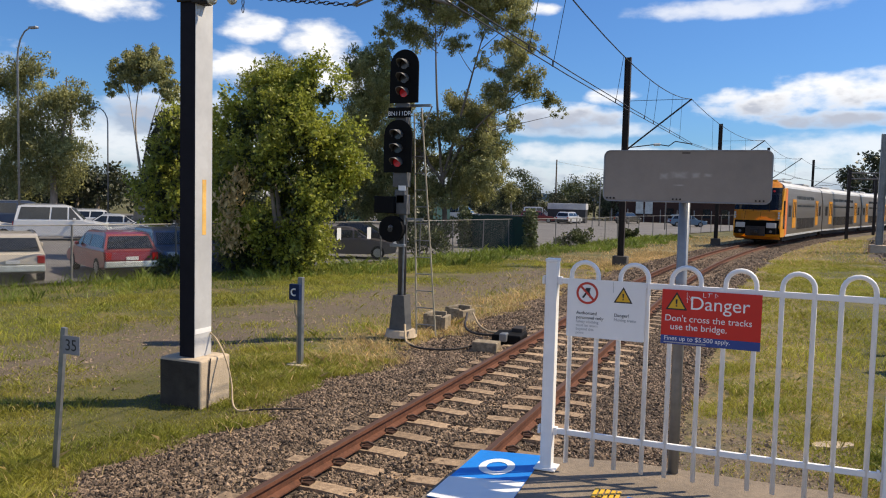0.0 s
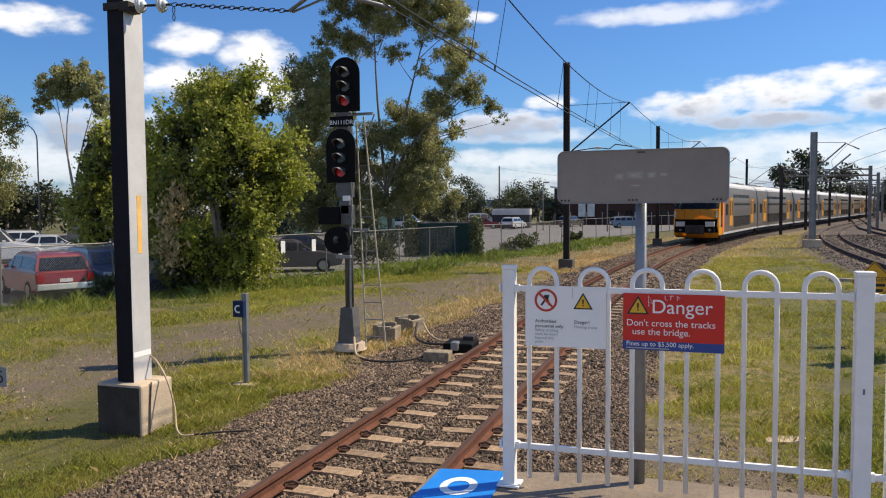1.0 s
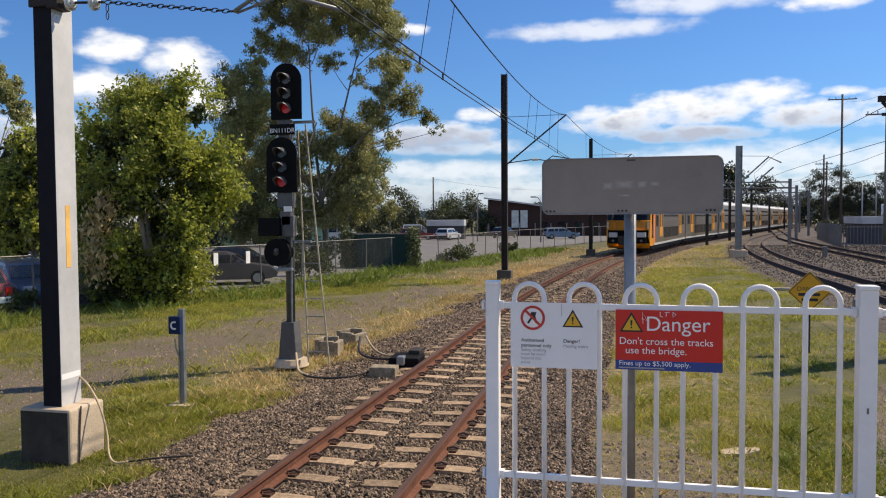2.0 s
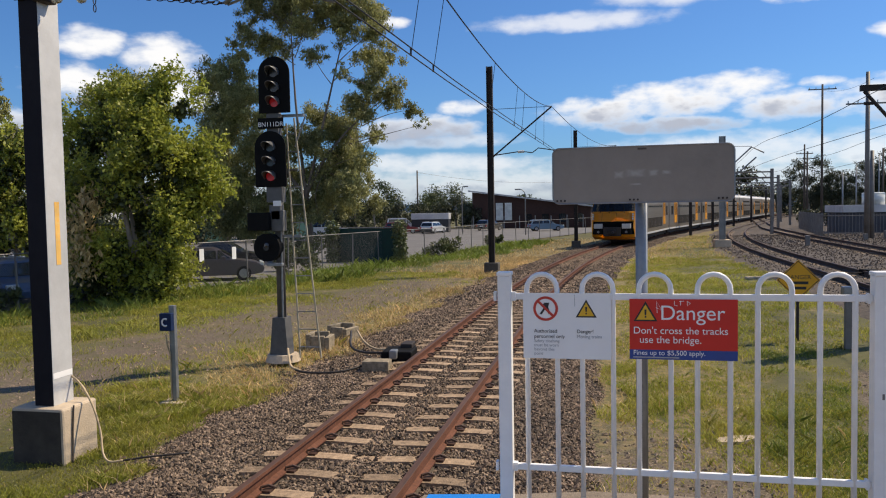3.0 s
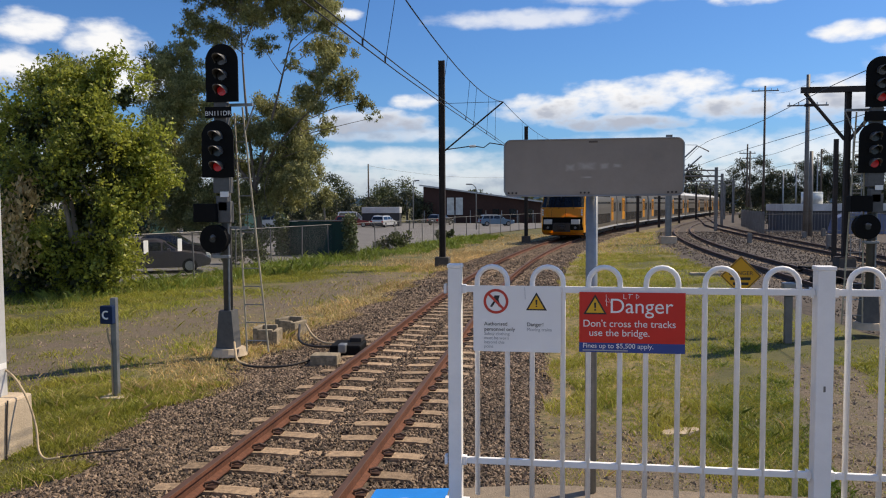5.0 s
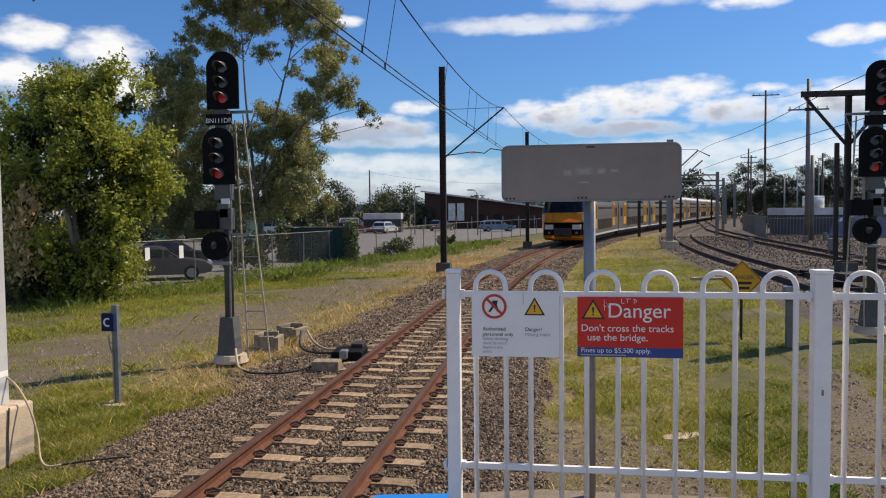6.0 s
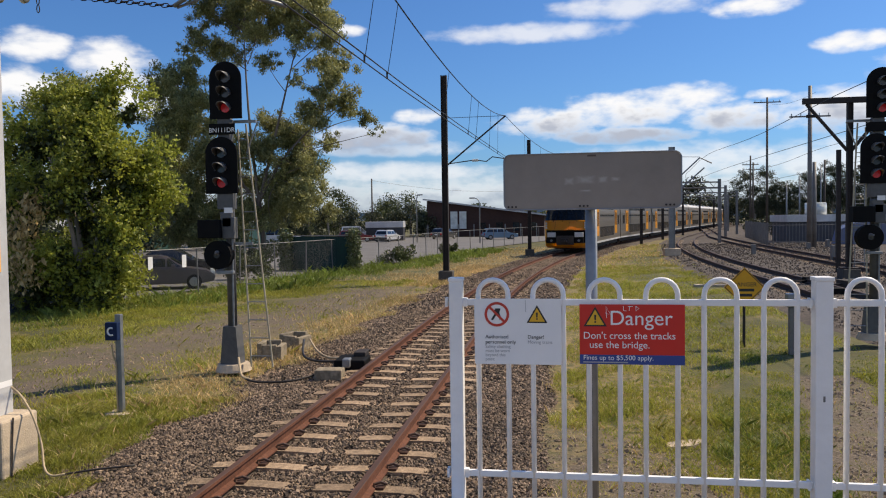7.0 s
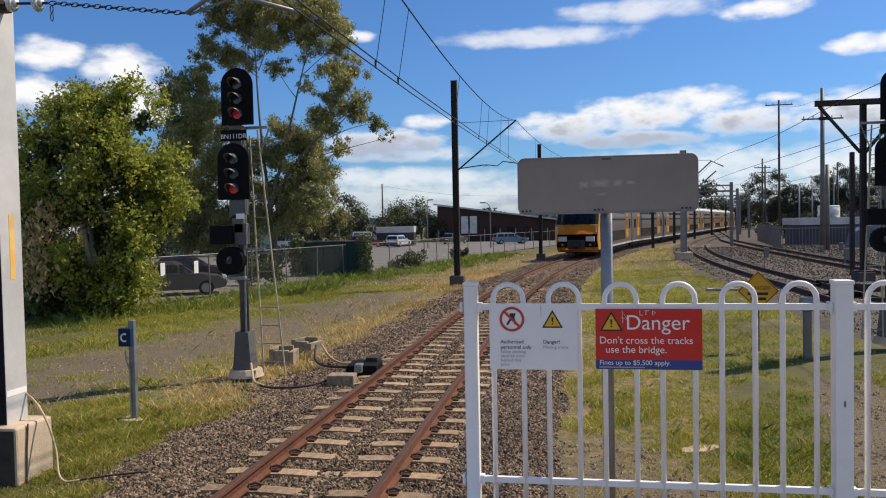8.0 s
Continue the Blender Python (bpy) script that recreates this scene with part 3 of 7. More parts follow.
def fence_post(x, w):
    p = thing("fence_post", "square white steel fence post with a cap on the platform", "fence post", pose(x, FY, PT), "platform fence posts")
    bm = bmesh.new()
    box(bm, (-w / 2, -w / 2, 0), (w / 2, w / 2, 1.225), 0.004)
    part("shaft", bm, "white_paint", p)
    bm = bmesh.new()
    box(bm, (-w / 2 - 0.004, -w / 2 - 0.004, 1.225), (w / 2 + 0.004, w / 2 + 0.004, 1.245), 0.004)
    part("cap", bm, "white_paint", p)
    bm = bmesh.new()
    box(bm, (-w / 2 - 0.03, -w / 2 - 0.03, 0.0), (w / 2 + 0.03, w / 2 + 0.03, 0.012), 0.003)
    part("base_plate", bm, "white_paint", p)
    for z in (1.118, 0.23):
        for s in (-1, 1):
            bm = bmesh.new()
            box(bm, (s * w / 2 - 0.012, -0.018, z - 0.022), (s * w / 2 + 0.022 * s + 0.001, 0.018, z + 0.022), 0.002)
            part("bracket", bm, "white_paint", p)


def latch_hole(x):
    h = thing("post_latch", "small dark latch hole plate on a white fence post", "latch", pose(x, FY - 0.0415, PT + 0.66))
    bm = bmesh.new()
    box(bm, (-0.005, 0, -0.014), (0.005, 0.003, 0.014), 0.001)
    part("plate", bm, "galv_dark", h)


latch_hole(1.64)
PX = [-0.135, 1.64, 3.42, 5.2, 6.98]
for i, x in enumerate(PX):
    fence_post(x, 0.068 if i == 0 else 0.08)
for a, b in zip(PX, PX[1:]):
    fence_panel(a, b)


def plate(bm, w, h, t, r=0.0):
    """An upright sheet, rounded at its corners, its face towards -y."""
    if r:
        o = arc(w / 2 - r, h / 2 - r, r, 0, 90, 6) + arc(-w / 2 + r, h / 2 - r, r, 90, 180, 6) + arc(-w / 2 + r, -h / 2 + r, r, 180, 270, 6) + arc(w / 2 - r, -h / 2 + r, r, 270, 360, 6)
    else:
        o = [(-w / 2, -h / 2), (w / 2, -h / 2), (w / 2, h / 2), (-w / 2, h / 2)]
    return prism(bm, o, 0, t, "y")


UP = Matrix.Rotation(radians(90), 4, "X")


def at_face(x, z, y=-0.001):
    return Matrix.Translation((x, y, z)) @ UP


def triangle_mark(parent, x, z, s):
    for k, (nm, mt, y) in enumerate((("triangle_border", "ink", -0.0012), ("triangle", "sign_yellow", -0.0024))):
        q = s * (1.0 if k == 0 else 0.76)
        bm = bmesh.new()
        o = [(x - q * 0.5, z - q * 0.29), (x + q * 0.5, z - q * 0.29), (x, z + q * 0.577)]
        prism(bm, o, y, 0.0, "y")
        part(nm, bm, mt, parent)
    bm = bmesh.new()
    prism(bm, [(x - s * 0.03, z - s * 0.02), (x + s * 0.03, z - s * 0.02), (x + s * 0.045, z + s * 0.22), (x - s * 0.045, z + s * 0.22)], -0.0036, 0, "y")
    box(bm, (x - s * 0.035, -0.0036, z - s * 0.13), (x + s * 0.035, 0, z - s * 0.06))
    part("exclamation_mark", bm, "ink", parent)


def bars(parent, x, z, w, n, h, gap, material, name="text_bar"):
    """Unreadable small print as plain bars."""
    ws = (1.0, 0.82, 0.93, 0.7)
    for i in range(n):
        bm = bmesh.new()
        box(bm, (x, -0.0014, z - i * gap - h), (x + w * ws[i % 4], 0, z - i * gap))
        part(name, bm, material, parent)


def white_sign():
    s = thing("safety_sign", "white safety sign with red ring and yellow triangle on the fence", "sign", pose(0.18, FY - 0.022, PT + 0.97))
    part("panel", plate(bmesh.new(), 0.44, 0.335, 0.003, 0.008), "sign_white", s)
    bm = bmesh.new()
    rings = []
    for a in range(32):
        t = 2 * math.pi * a / 32
        rings.append([bm.verts.new((-0.105 + r * math.cos(t), -0.0016, 0.088 + r * math.sin(t))) for r in (0.05, 0.063)])
    for a, b in zip(rings, rings[1:] + rings[:1]):
        bm.faces.new((a[0], a[1], b[1], b[0]))
    part("ring", bm, "prohib_red", s, "red prohibition ring")
    bm = bmesh.new()
    box(bm, (-0.055, -0.0034, -0.006), (0.055, 0, 0.006), m=Matrix.Translation((-0.105, 0, 0.088)) @ Matrix.Rotation(radians(45), 4, "Y"))
    part("slash", bm, "prohib_red", s, "red diagonal bar")
    bm = bmesh.new()
    prism(bm, [(-0.125, 0.058), (-0.105, 0.088), (-0.09, 0.06), (-0.08, 0.062), (-0.092, 0.096), (-0.086, 0.118), (-0.112, 0.118), (-0.124, 0.098), (-0.116, 0.09), (-0.135, 0.062)], -0.0022, 0, "y")
    part("symbol", bm, "ink", s, "dark plain symbol")
    triangle_mark(s, 0.098, 0.075, 0.105)
    lettering("Authorised", 0.026, "ink", s, at_face(-0.165, -0.035))
    lettering("personnel only", 0.026, "ink", s, at_face(-0.165, -0.062))
    for i, line in enumerate(("Safety clothing", "must be worn", "beyond this", "point")):
        lettering(line, 0.022, "ink_grey", s, at_face(-0.165, -0.084 - 0.0215 * i))
    lettering("Danger!", 0.026, "ink", s, at_face(0.05, -0.035))
    lettering("Moving trains", 0.023, "ink_grey", s, at_face(0.05, -0.06))
    part("scratch", tube(bmesh.new(), [(0.04, -0.001, 0.16), (0.042, -0.001, 0.10)], 0.0012, 5), "ink_grey", s)


def red_sign():
    s = thing("danger_sign", "red danger sign with white lettering and scratched graffiti on fence", "sign", pose(0.745, FY - 0.022, PT + 0.96))
    bm = bmesh.new()
    box(bm, (-0.255, 0, -0.102), (0.255, 0.003, 0.15))
    part("panel", bm, "sign_red", s)
    bm = bmesh.new()
    box(bm, (-0.255, 0, -0.15), (0.255, 0.003, -0.102))
    part("fine_strip", bm, "sign_blue", s, "dark blue strip")
    triangle_mark(s, -0.178, 0.073, 0.115)
    lettering("Danger", 0.103, "sign_white", s, at_face(-0.11, 0.048))
    lettering("Don't cross the tracks", 0.0495, "sign_white", s, at_face(-0.238, -0.022))
    lettering("use the bridge.", 0.0495, "sign_white", s, at_face(-0.208, -0.068))
    lettering("Fines up to $5,500 apply.", 0.034, "sign_white", s, at_face(-0.238, -0.128))
    bars(s, -0.238, -0.137, 0.22, 1, 0.006, 0.01, "ink_grey")
    for pts in ([(-0.122, 0.082), (-0.125, 0.14), (-0.10, 0.095), (-0.128, 0.108)], [(-0.04, 0.142), (-0.04, 0.120), (-0.026, 0.118)], [(-0.01, 0.142), (-0.012, 0.12)], [(-0.018, 0.14), (0.005, 0.141)], [(0.02, 0.142), (0.021, 0.118), (0.035, 0.13), (0.022, 0.14)]):
        part("graffiti", tube(bmesh.new(), [(x, -0.0015, z) for x, z in pts], 0.0016, 5), "sign_white", s, "scratched white graffiti stroke")


white_sign()
red_sign()


def station_board():
    s = thing("sign_board", "blank grey rounded metal sign board on a steel pole", "sign board", pose(0.56, 4.83, PT))
    bm = bmesh.new()
    tube(bm, [(0, 0.05, 0), (0, 0.05, 1.80)], 0.031, 16)
    part("pole", bm, "galv", s, "galvanised round pole", smooth=True)
    part("pole_collar", tube(bmesh.new(), [(0, 0.05, 1.02), (0, 0.05, 1.06)], 0.035, 16), "galv", s)
    bd = part("board", plate(bmesh.new(), 0.915, 0.292, 0.006, 0.035), "sign_grey", s)
    bd.location = (0.0, -0.012, 1.735)
    part("rim", tube(bmesh.new(), [(x, -0.001, z) for x, z in (arc(0.4225, 0.111, 0.035, 0, 90, 6) + arc(-0.4225, 0.111, 0.035, 90, 180, 6) + arc(-0.4225, -0.111, 0.035, 180, 270, 6) + arc(0.4225, -0.111, 0.035, 270, 360, 6) + [(0.4575, 0.111)])], 0.004, 6, caps=False), "galv", bd)
    for cx in (-0.415, -0.04, 0.40):
        for k in (-1, 0, 1):
            bm = bmesh.new()
            tube(bm, [(cx + 0.02 * k, 0.001, -0.130), (cx + 0.02 * k, -0.005, -0.130)], 0.0055, 8)
            part("rivet", bm, "dark_steel", bd)
    bm = bmesh.new()
    box(bm, (-0.02, -0.002, 0.128), (0.025, 0, 0.137))
    part("label", bm, "wood_pole", bd, "small brown label")
    for z in (1.66, 1.80):
        bm = bmesh.new()
        box(bm, (-0.04, -0.006, z - 0.015), (0.04, 0.085, z + 0.015), 0.003)
        part("clamp", bm, "galv", s)


station_board()


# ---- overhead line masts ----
M["mast_dark"] = mat("near_black_blue_grey", (0.014, 0.013, 0.018), (0.02, 0.019, 0.024), 6, 0.8, bump=0.1, spec=0.12)


def smooth_line(pts, n=6):
    """Points of a soft curve through the given ones."""
    P = [Vector(p) for p in pts]
    P = [P[0] * 2 - P[1]] + P + [P[-1] * 2 - P[-2]]
    out = []
    for a, b, c, d in zip(P, P[1:], P[2:], P[3:]):
        for i in range(n):
            t = i / n
            out.append(0.5 * (2 * b + (c - a) * t + (2 * a - 5 * b + 4 * c - d) * t * t + (3 * b - a - 3 * c + d) * t ** 3))
    return out + [P[-2]]


def near_mast():
    m = thing("overhead_line_mast", "grey box-section steel mast on a concrete block", "mast", pose(-6.22, 8.72, -0.3), "overhead line masts")
    bm = bmesh.new()
    box(bm, (-0.33, -0.3, 0), (0.37, 0.32, 0.68), 0.03)
    part("footing", bm, "concrete", m, "stained concrete footing")
    # dark sheet on the front face: grime and that side's shade in one colour
    bm = bmesh.new()
    box(bm, (-0.31, -0.303, 0.0), (0.34, -0.298, 0.645))
    part("grimy_shaded_face", bm, "grime_shade", m, "black grime and painted-in shade on the footing")
    # near-black shaft, with a thin pale grey plate on its +x side
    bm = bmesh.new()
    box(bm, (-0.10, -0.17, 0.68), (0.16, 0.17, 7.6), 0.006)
    part("shaft", bm, "mast_dark", m, "near-black face")
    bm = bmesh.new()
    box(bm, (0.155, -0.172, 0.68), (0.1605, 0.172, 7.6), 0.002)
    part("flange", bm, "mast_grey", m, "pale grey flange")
    bm = bmesh.new()
    box(bm, (0.161, -0.03, 2.35), (0.1635, 0.05, 3.1))
    part("label_strip", bm, "tape_orange", m, "faded orange label strip")
    bm = bmesh.new()
    box(bm, (0.161, -0.165, 1.0), (0.163, 0.165, 1.07))
    part("white_band", bm, "sign_white", m, "white painted band")
    bm = bmesh.new()
    box(bm, (-0.14, -0.2, 5.44), (0.24, -0.17, 5.54), 0.012)
    box(bm, (0.12, -0.215, 5.41), (0.27, 0.02, 5.53), 0.01)
    part("bracket", bm, "dark_steel", m)
    for k, x in enumerate((0.38, 0.70)):
        prof = [(x - 0.05, 0.025), (x - 0.03, 0.10), (x + 0.0, 0.095), (x + 0.015, 0.05), (x + 0.05, 0.04)]
        bm = bmesh.new()
        for (xa, ra), (xb, rb) in zip(prof, prof[1:]):
            tube(bm, [(xa, -0.1, 5.49 - 0.02 * k), (xb, -0.1, 5.49 - 0.02 * k)], ra, 14, rb)
        part("insulator", bm, "porcelain", m, "white porcelain insulator", smooth=True)
    part("link_rod", tube(bmesh.new(), [(0.25, -0.1, 5.49), (0.82, -0.1, 5.46)], 0.016, 8), "dark_steel", m)
    bm = bmesh.new()
    n = 24
    for i in range(n):
        c = Vector((0.84 + (2.48 - 0.84) * (i + 0.5) / n, -0.1, 5.46 - 0.22 * (i + 0.5) / n))
        tilt = i % 2
        loop = []
        for k in range(11):
            a = 2 * math.pi * k / 10
            u, v = 0.047 * math.cos(a), 0.022 * math.sin(a)
            loop.append(c + Vector((u, v if tilt else 0, 0 if tilt else v)))
        tube(bm, loop, 0.0065, 5, caps=False)
    for i in range(2):
        tube(bm, [Vector((0.86, -0.1, 5.43 - 0.09 * i)) + Vector((0.018 * math.cos(a), 0, 0.045 * math.sin(a) - 0.04)) for a in [k * math.pi / 4 for k in range(9)]], 0.006, 5, caps=False)
    part("chain", bm, "dark_steel", m, "dark steel link chain")
    part("steady_arm", tube(bmesh.new(), [(2.48, -0.1, 5.24), (2.82, -0.1, 5.43), (2.98, -0.1, 5.42), (3.75, -0.1, 5.17)], 0.024, 8), "galv", m, "cranked steel steady arm", smooth=True)
    part("steady_arm_stay", tube(bmesh.new(), [(2.50, -0.07, 5.23), (2.98, -0.07, 5.37)], 0.014, 6), "galv", m)
    c = thing("earth_cable", "loose tan cable running from the mast down to the ballast", "cable", pose(-6.28, 8.72, -0.3))
    pts = [(0.222, 0.15, 0.98), (0.36, 0.13, 0.88), (0.56, 0.06, 0.66), (0.70, 0.0, 0.36), (0.80, -0.1, 0.12), (0.93, -0.16, 0.05), (1.1, -0.15, 0.07), (1.4, -0.05, 0.10), (1.8, 0.1, 0.115)]
    part("sheath", tube(bmesh.new(), smooth_line(pts[:7]), 0.013, 8), "cable", c, smooth=True)
    part("tail", tube(bmesh.new(), smooth_line(pts[6:]), 0.012, 8), "cable_black", c, "dark end of the cable", smooth=True)
    part("stain_cable", tube(bmesh.new(), [(0.445, -0.12, 0.69), (0.445, -0.15, 0.4), (0.445, -0.17, 0.03)], 0.01, 6), "wood_pole", c, "thin brown rusty wire")


near_mast()


def line_mast(x, y, h, reach, group="overhead line masts", arm=True):
    m = thing("overhead_line_mast", "dark steel column mast with a strutted arm on a concrete block", "mast", pose(x, y, -0.3), group)
    bm = bmesh.new()
    box(bm, (-0.32, -0.3, 0), (0.32, 0.3, 0.55), 0.03)
    part("footing", bm, "dark_concrete", m, "grimy concrete footing")
    bm = bmesh.new()
    for s in (-1, 1):
        box(bm, (s * 0.12 - 0.012, -0.13, 0.5), (s * 0.12 + 0.012, 0.13, h))
    box(bm, (-0.108, -0.009, 0.5), (0.108, 0.009, h))
    part("column", bm, "dark_steel", m)
    if arm:
        part("strut", tube(bmesh.new(), [(0.12, 0, 5.3), (reach, 0, 7.42)], 0.035, 8), "dark_steel", m)
        part("tie_rod", tube(bmesh.new(), [(0.12, 0, 7.4), (reach, 0, 7.42)], 0.012, 6), "dark_steel", m)
        part("steady_arm", tube(bmesh.new(), [(0.12, 0, 5.35), (reach * 0.5, 0, 5.5), (reach * 0.68, 0, 5.42), (reach * 0.78, 0, 5.62), (reach + 0.1, 0, 5.5)], 0.025, 6), "dark_steel", m)
        part("insulator", tube(bmesh.new(), [(reach * 0.45, 0, 5.48), (reach * 0.55, 0, 5.49)], 0.06, 10), "porcelain", m)
    return m


line_mast(-4.85, 35.2, 9.3, 2.75)
line_mast(-2.1, 58.2, 8.6, 2.9)
line_mast(1.1, 79.5, 8.4, 2.9)
line_mast(6.0, 100.0, 8.4, 2.9)
line_mast(11.5, 121.0, 8.4, 2.9)
line_mast(17.0, 142.0, 8.4, 2.9)


def wire(name, pts, r, label):
    w = thing(name, label, "overhead wire")
    part("strand", tube(bmesh.new(), pts, r, 5), "wire", w)
    return w


def span_points(a, b, sag, n=14):
    a, b = Vector(a), Vector(b)
    return [tuple(a.lerp(b, i / n) - Vector((0, 0, sag * 4 * (i / n) * (1 - i / n)))) for i in range(n + 1)]


CAT = [(-2.2, -14, 7.1), (-2.2, 8.6, 6.25), (-2.12, 35.2, 7.12), (0.8, 58.2, 7.1), (3.95, 79.5, 7.1), (8.8, 100, 7.1), (14.3, 121, 7.1), (19.8, 142, 7.1)]
SAGS = [0.3, 0.62, 0.55, 0.5, 0.5, 0.5, 0.5]
cat_pts = []
for i in range(len(CAT) - 1):
    cat_pts += span_points(CAT[i], CAT[i + 1], SAGS[i])[: None if i == len(CAT) - 2 else -1]
wire("catenary_wire", cat_pts, 0.013, "black catenary wire hung between line masts")
con = [(-2.42, -14, 4.9), (-2.42, 8.6, 4.84), (-2.38, 14, 4.88), (-2.3, 20, 4.95), (-2.22, 28, 5.1), (-2.1, 35.2, 5.2), (0.85, 58.2, 5.2), (3.98, 79.5, 5.2), (8.85, 100, 5.2), (14.35, 121, 5.2), (19.85, 142, 5.2)]
wire("contact_wire", con, 0.010, "black contact wire over the platform track")
wire("contact_wire", [(x + 0.11, y, z + 0.02) for x, y, z in con], 0.010, "black contact wire over the platform track")


def level(line, y):
    for a, b in zip(line, line[1:]):
        if a[1] <= y <= b[1]:
            t = (y - a[1]) / (b[1] - a[1])
            return tuple(a[i] + (b[i] - a[i]) * t for i in range(3))


for y in (11.6, 13.0, 18.5, 22.8, 24.6, 28.5, 31.5, 40, 45, 50, 55, 63, 69, 75):
    a, b = level(cat_pts, y), level(con, y)
    d = thing("dropper", "thin dropper wire between catenary and contact wires", "dropper wire", group="droppers")
    part("strand", tube(bmesh.new(), [a, b], 0.006, 5), "wire", d)
    part("clip", tube(bmesh.new(), [(b[0], b[1], b[2] - 0.01), (b[0], b[1], b[2] + 0.1)], 0.015, 6), "wire", d)


# ---- colour-light signals ----
def signal(m, plate_text, label, ladder_side=1, group="track signals"):
    s = thing("railway_signal", label, "signal", m, group)
    bm = bmesh.new()
    tube(bm, [(0, 0, 0), (0, 0, 0.14)], 0.34, 18, 0.29)
    part("footing", bm, "concrete", s, "round concrete footing")
    bm = bmesh.new()
    prism(bm, [(-0.2, 0.14), (0.17, 0.14), (0.12, 0.85), (-0.13, 0.85)], -0.15, 0.15, "y")
    part("base_box", bm, "signal_grey", s, "weathered steel base box")
    part("post", tube(bmesh.new(), [(0, 0, 0.8), (0, 0, 4.75)], 0.085, 16), "signal_grey", s, smooth=True)
    for hx, hz in ((0.06, 4.72), (-0.05, 3.34)):
        w, h = 0.62, 1.05
        bm = bmesh.new()
        r = w / 2
        o = [(hx - r, hz), (hx + r, hz)] + arc(hx, hz + h - r, r, 0, 180, 14)
        prism(bm, o, -0.22, -0.19, "y")
        head = part("backboard", bm, "black", s, "black rounded signal backboard")
        bm = bmesh.new()
        box(bm, (hx - 0.16, -0.19, hz + 0.06), (hx + 0.16, -0.02, hz + 0.92), 0.02)
        part("housing", bm, "black", head)
        for k in range(3):
            z = hz + 0.2 + 0.275 * k
            bm = bmesh.new()
            tube(bm, [(hx, -0.222, z), (hx, -0.232, z)], 0.088, 18)
            part("lens", bm, "lens_red" if k == 0 else "lens_dark", head, "glowing red lens" if k == 0 else "unlit lens")
            bm = bmesh.new()
            prev = None
            for j in range(13):
                a = radians(-20 + 220 * j / 12)
                deep = -0.225 - 0.27 * max(0.12, math.sin(a * 0.9 + 0.1)) ** 0.7
                p = [bm.verts.new((hx + rr * math.cos(a), yy, z + rr * math.sin(a) - (0.02 if yy != -0.222 else 0))) for rr, yy in ((0.112, -0.222), (0.106, deep), (0.100, deep), (0.106, -0.222))]
                if prev:
                    for q in range(4):
                        bm.faces.new((prev[q], prev[(q + 1) % 4], p[(q + 1) % 4], p[q]))
                prev = p
            bmesh.ops.recalc_face_normals(bm, faces=bm.faces)
            part("hood", bm, "hood", head, "grey hood over the lens", smooth=True)
    bm = bmesh.new()
    box(bm, (-0.27, -0.24, 4.43), (0.24, -0.225, 4.63), 0.005)
    pl = part("name_plate", bm, "black", s, "black name plate")
    if plate_text:
        lettering(plate_text, 0.122, "sign_white", pl, at_face(-0.015, 4.47, -0.2415), align="CENTER")
    for z0, z1, w in ((4.3, 4.72, 0.12), (3.05, 3.34, 0.16), (2.72, 3.0, 0.11)):
        bm = bmesh.new()
        box(bm, (-w, -0.2, z0), (w, -0.02, z1), 0.01)
        part("mount", bm, "signal_grey", s)
    bm = bmesh.new()
    box(bm, (-0.02, -0.215, 2.98), (0.14, -0.2, 3.08))
    part("tag", bm, "sign_white", s, "white tag")
    # small box and round subsidiary light
    bm = bmesh.new()
    box(bm, (-0.52, -0.3, 2.52), (-0.08, -0.02, 2.86), 0.015)
    part("route_box", bm, "black", s)
    bm = bmesh.new()
    box(bm, (-0.08, -0.2, 2.5), (0.16, -0.02, 2.9), 0.015)
    part("junction_box", bm, "signal_grey", s)
    bm = bmesh.new()
    tube(bm, [(-0.16, -0.25, 2.2), (-0.16, -0.06, 2.2)], 0.265, 24)
    sub = part("subsidiary_light", bm, "black", s, "round black subsidiary light")
    part("lens", tube(bmesh.new(), [(-0.16, -0.25, 2.2), (-0.16, -0.275, 2.2)], 0.06, 14), "lens_dark", sub)
    part("hood", tube(bmesh.new(), [(-0.16, -0.25, 2.24), (-0.14, -0.36, 2.25)], 0.05, 10, 0.02), "hood", sub)
    bm = bmesh.new()
    box(bm, (-0.2, -0.2, 1.84), (0.1, -0.06, 1.9), 0.01)
    part("cable_bracket", bm, "galv", s)
    # ladder leaning to the post
    a, b = 0.30 * ladder_side, 0.72 * ladder_side
    top = 4.65
    lad = part("ladder_stile", tube(bmesh.new(), [(a + 0.12, -0.15, 0.1), (a - 0.14 * ladder_side, 0.08, top - 0.1)], 0.018, 8), "ladder_paint", s)
    part("ladder_stile", tube(bmesh.new(), [(b + 0.12, -0.15, 0.1), (b - 0.40 * ladder_side, 0.08, top)], 0.018, 8), "ladder_paint", s)
    for i in range(13):
        t = (i + 0.6) / 13.2
        x0 = a + 0.12 + (-0.14 * ladder_side - 0.12) * t
        x1 = b + 0.12 + (-0.40 * ladder_side - 0.12) * t
        z = 0.1 + (top - 0.2) * t
        part("rung", tube(bmesh.new(), [(x0, -0.15 + 0.23 * t, z), (x1, -0.15 + 0.23 * t, z)], 0.011, 6), "galv", s)
    for z, x1 in ((2.38, 0.44), (4.66, 0.56)):
        bm = bmesh.new()
        box(bm, (0.05 * ladder_side, -0.03, z), (x1 * ladder_side, 0.03, z + 0.05))
        part("ladder_bracket", bm, "galv", s)
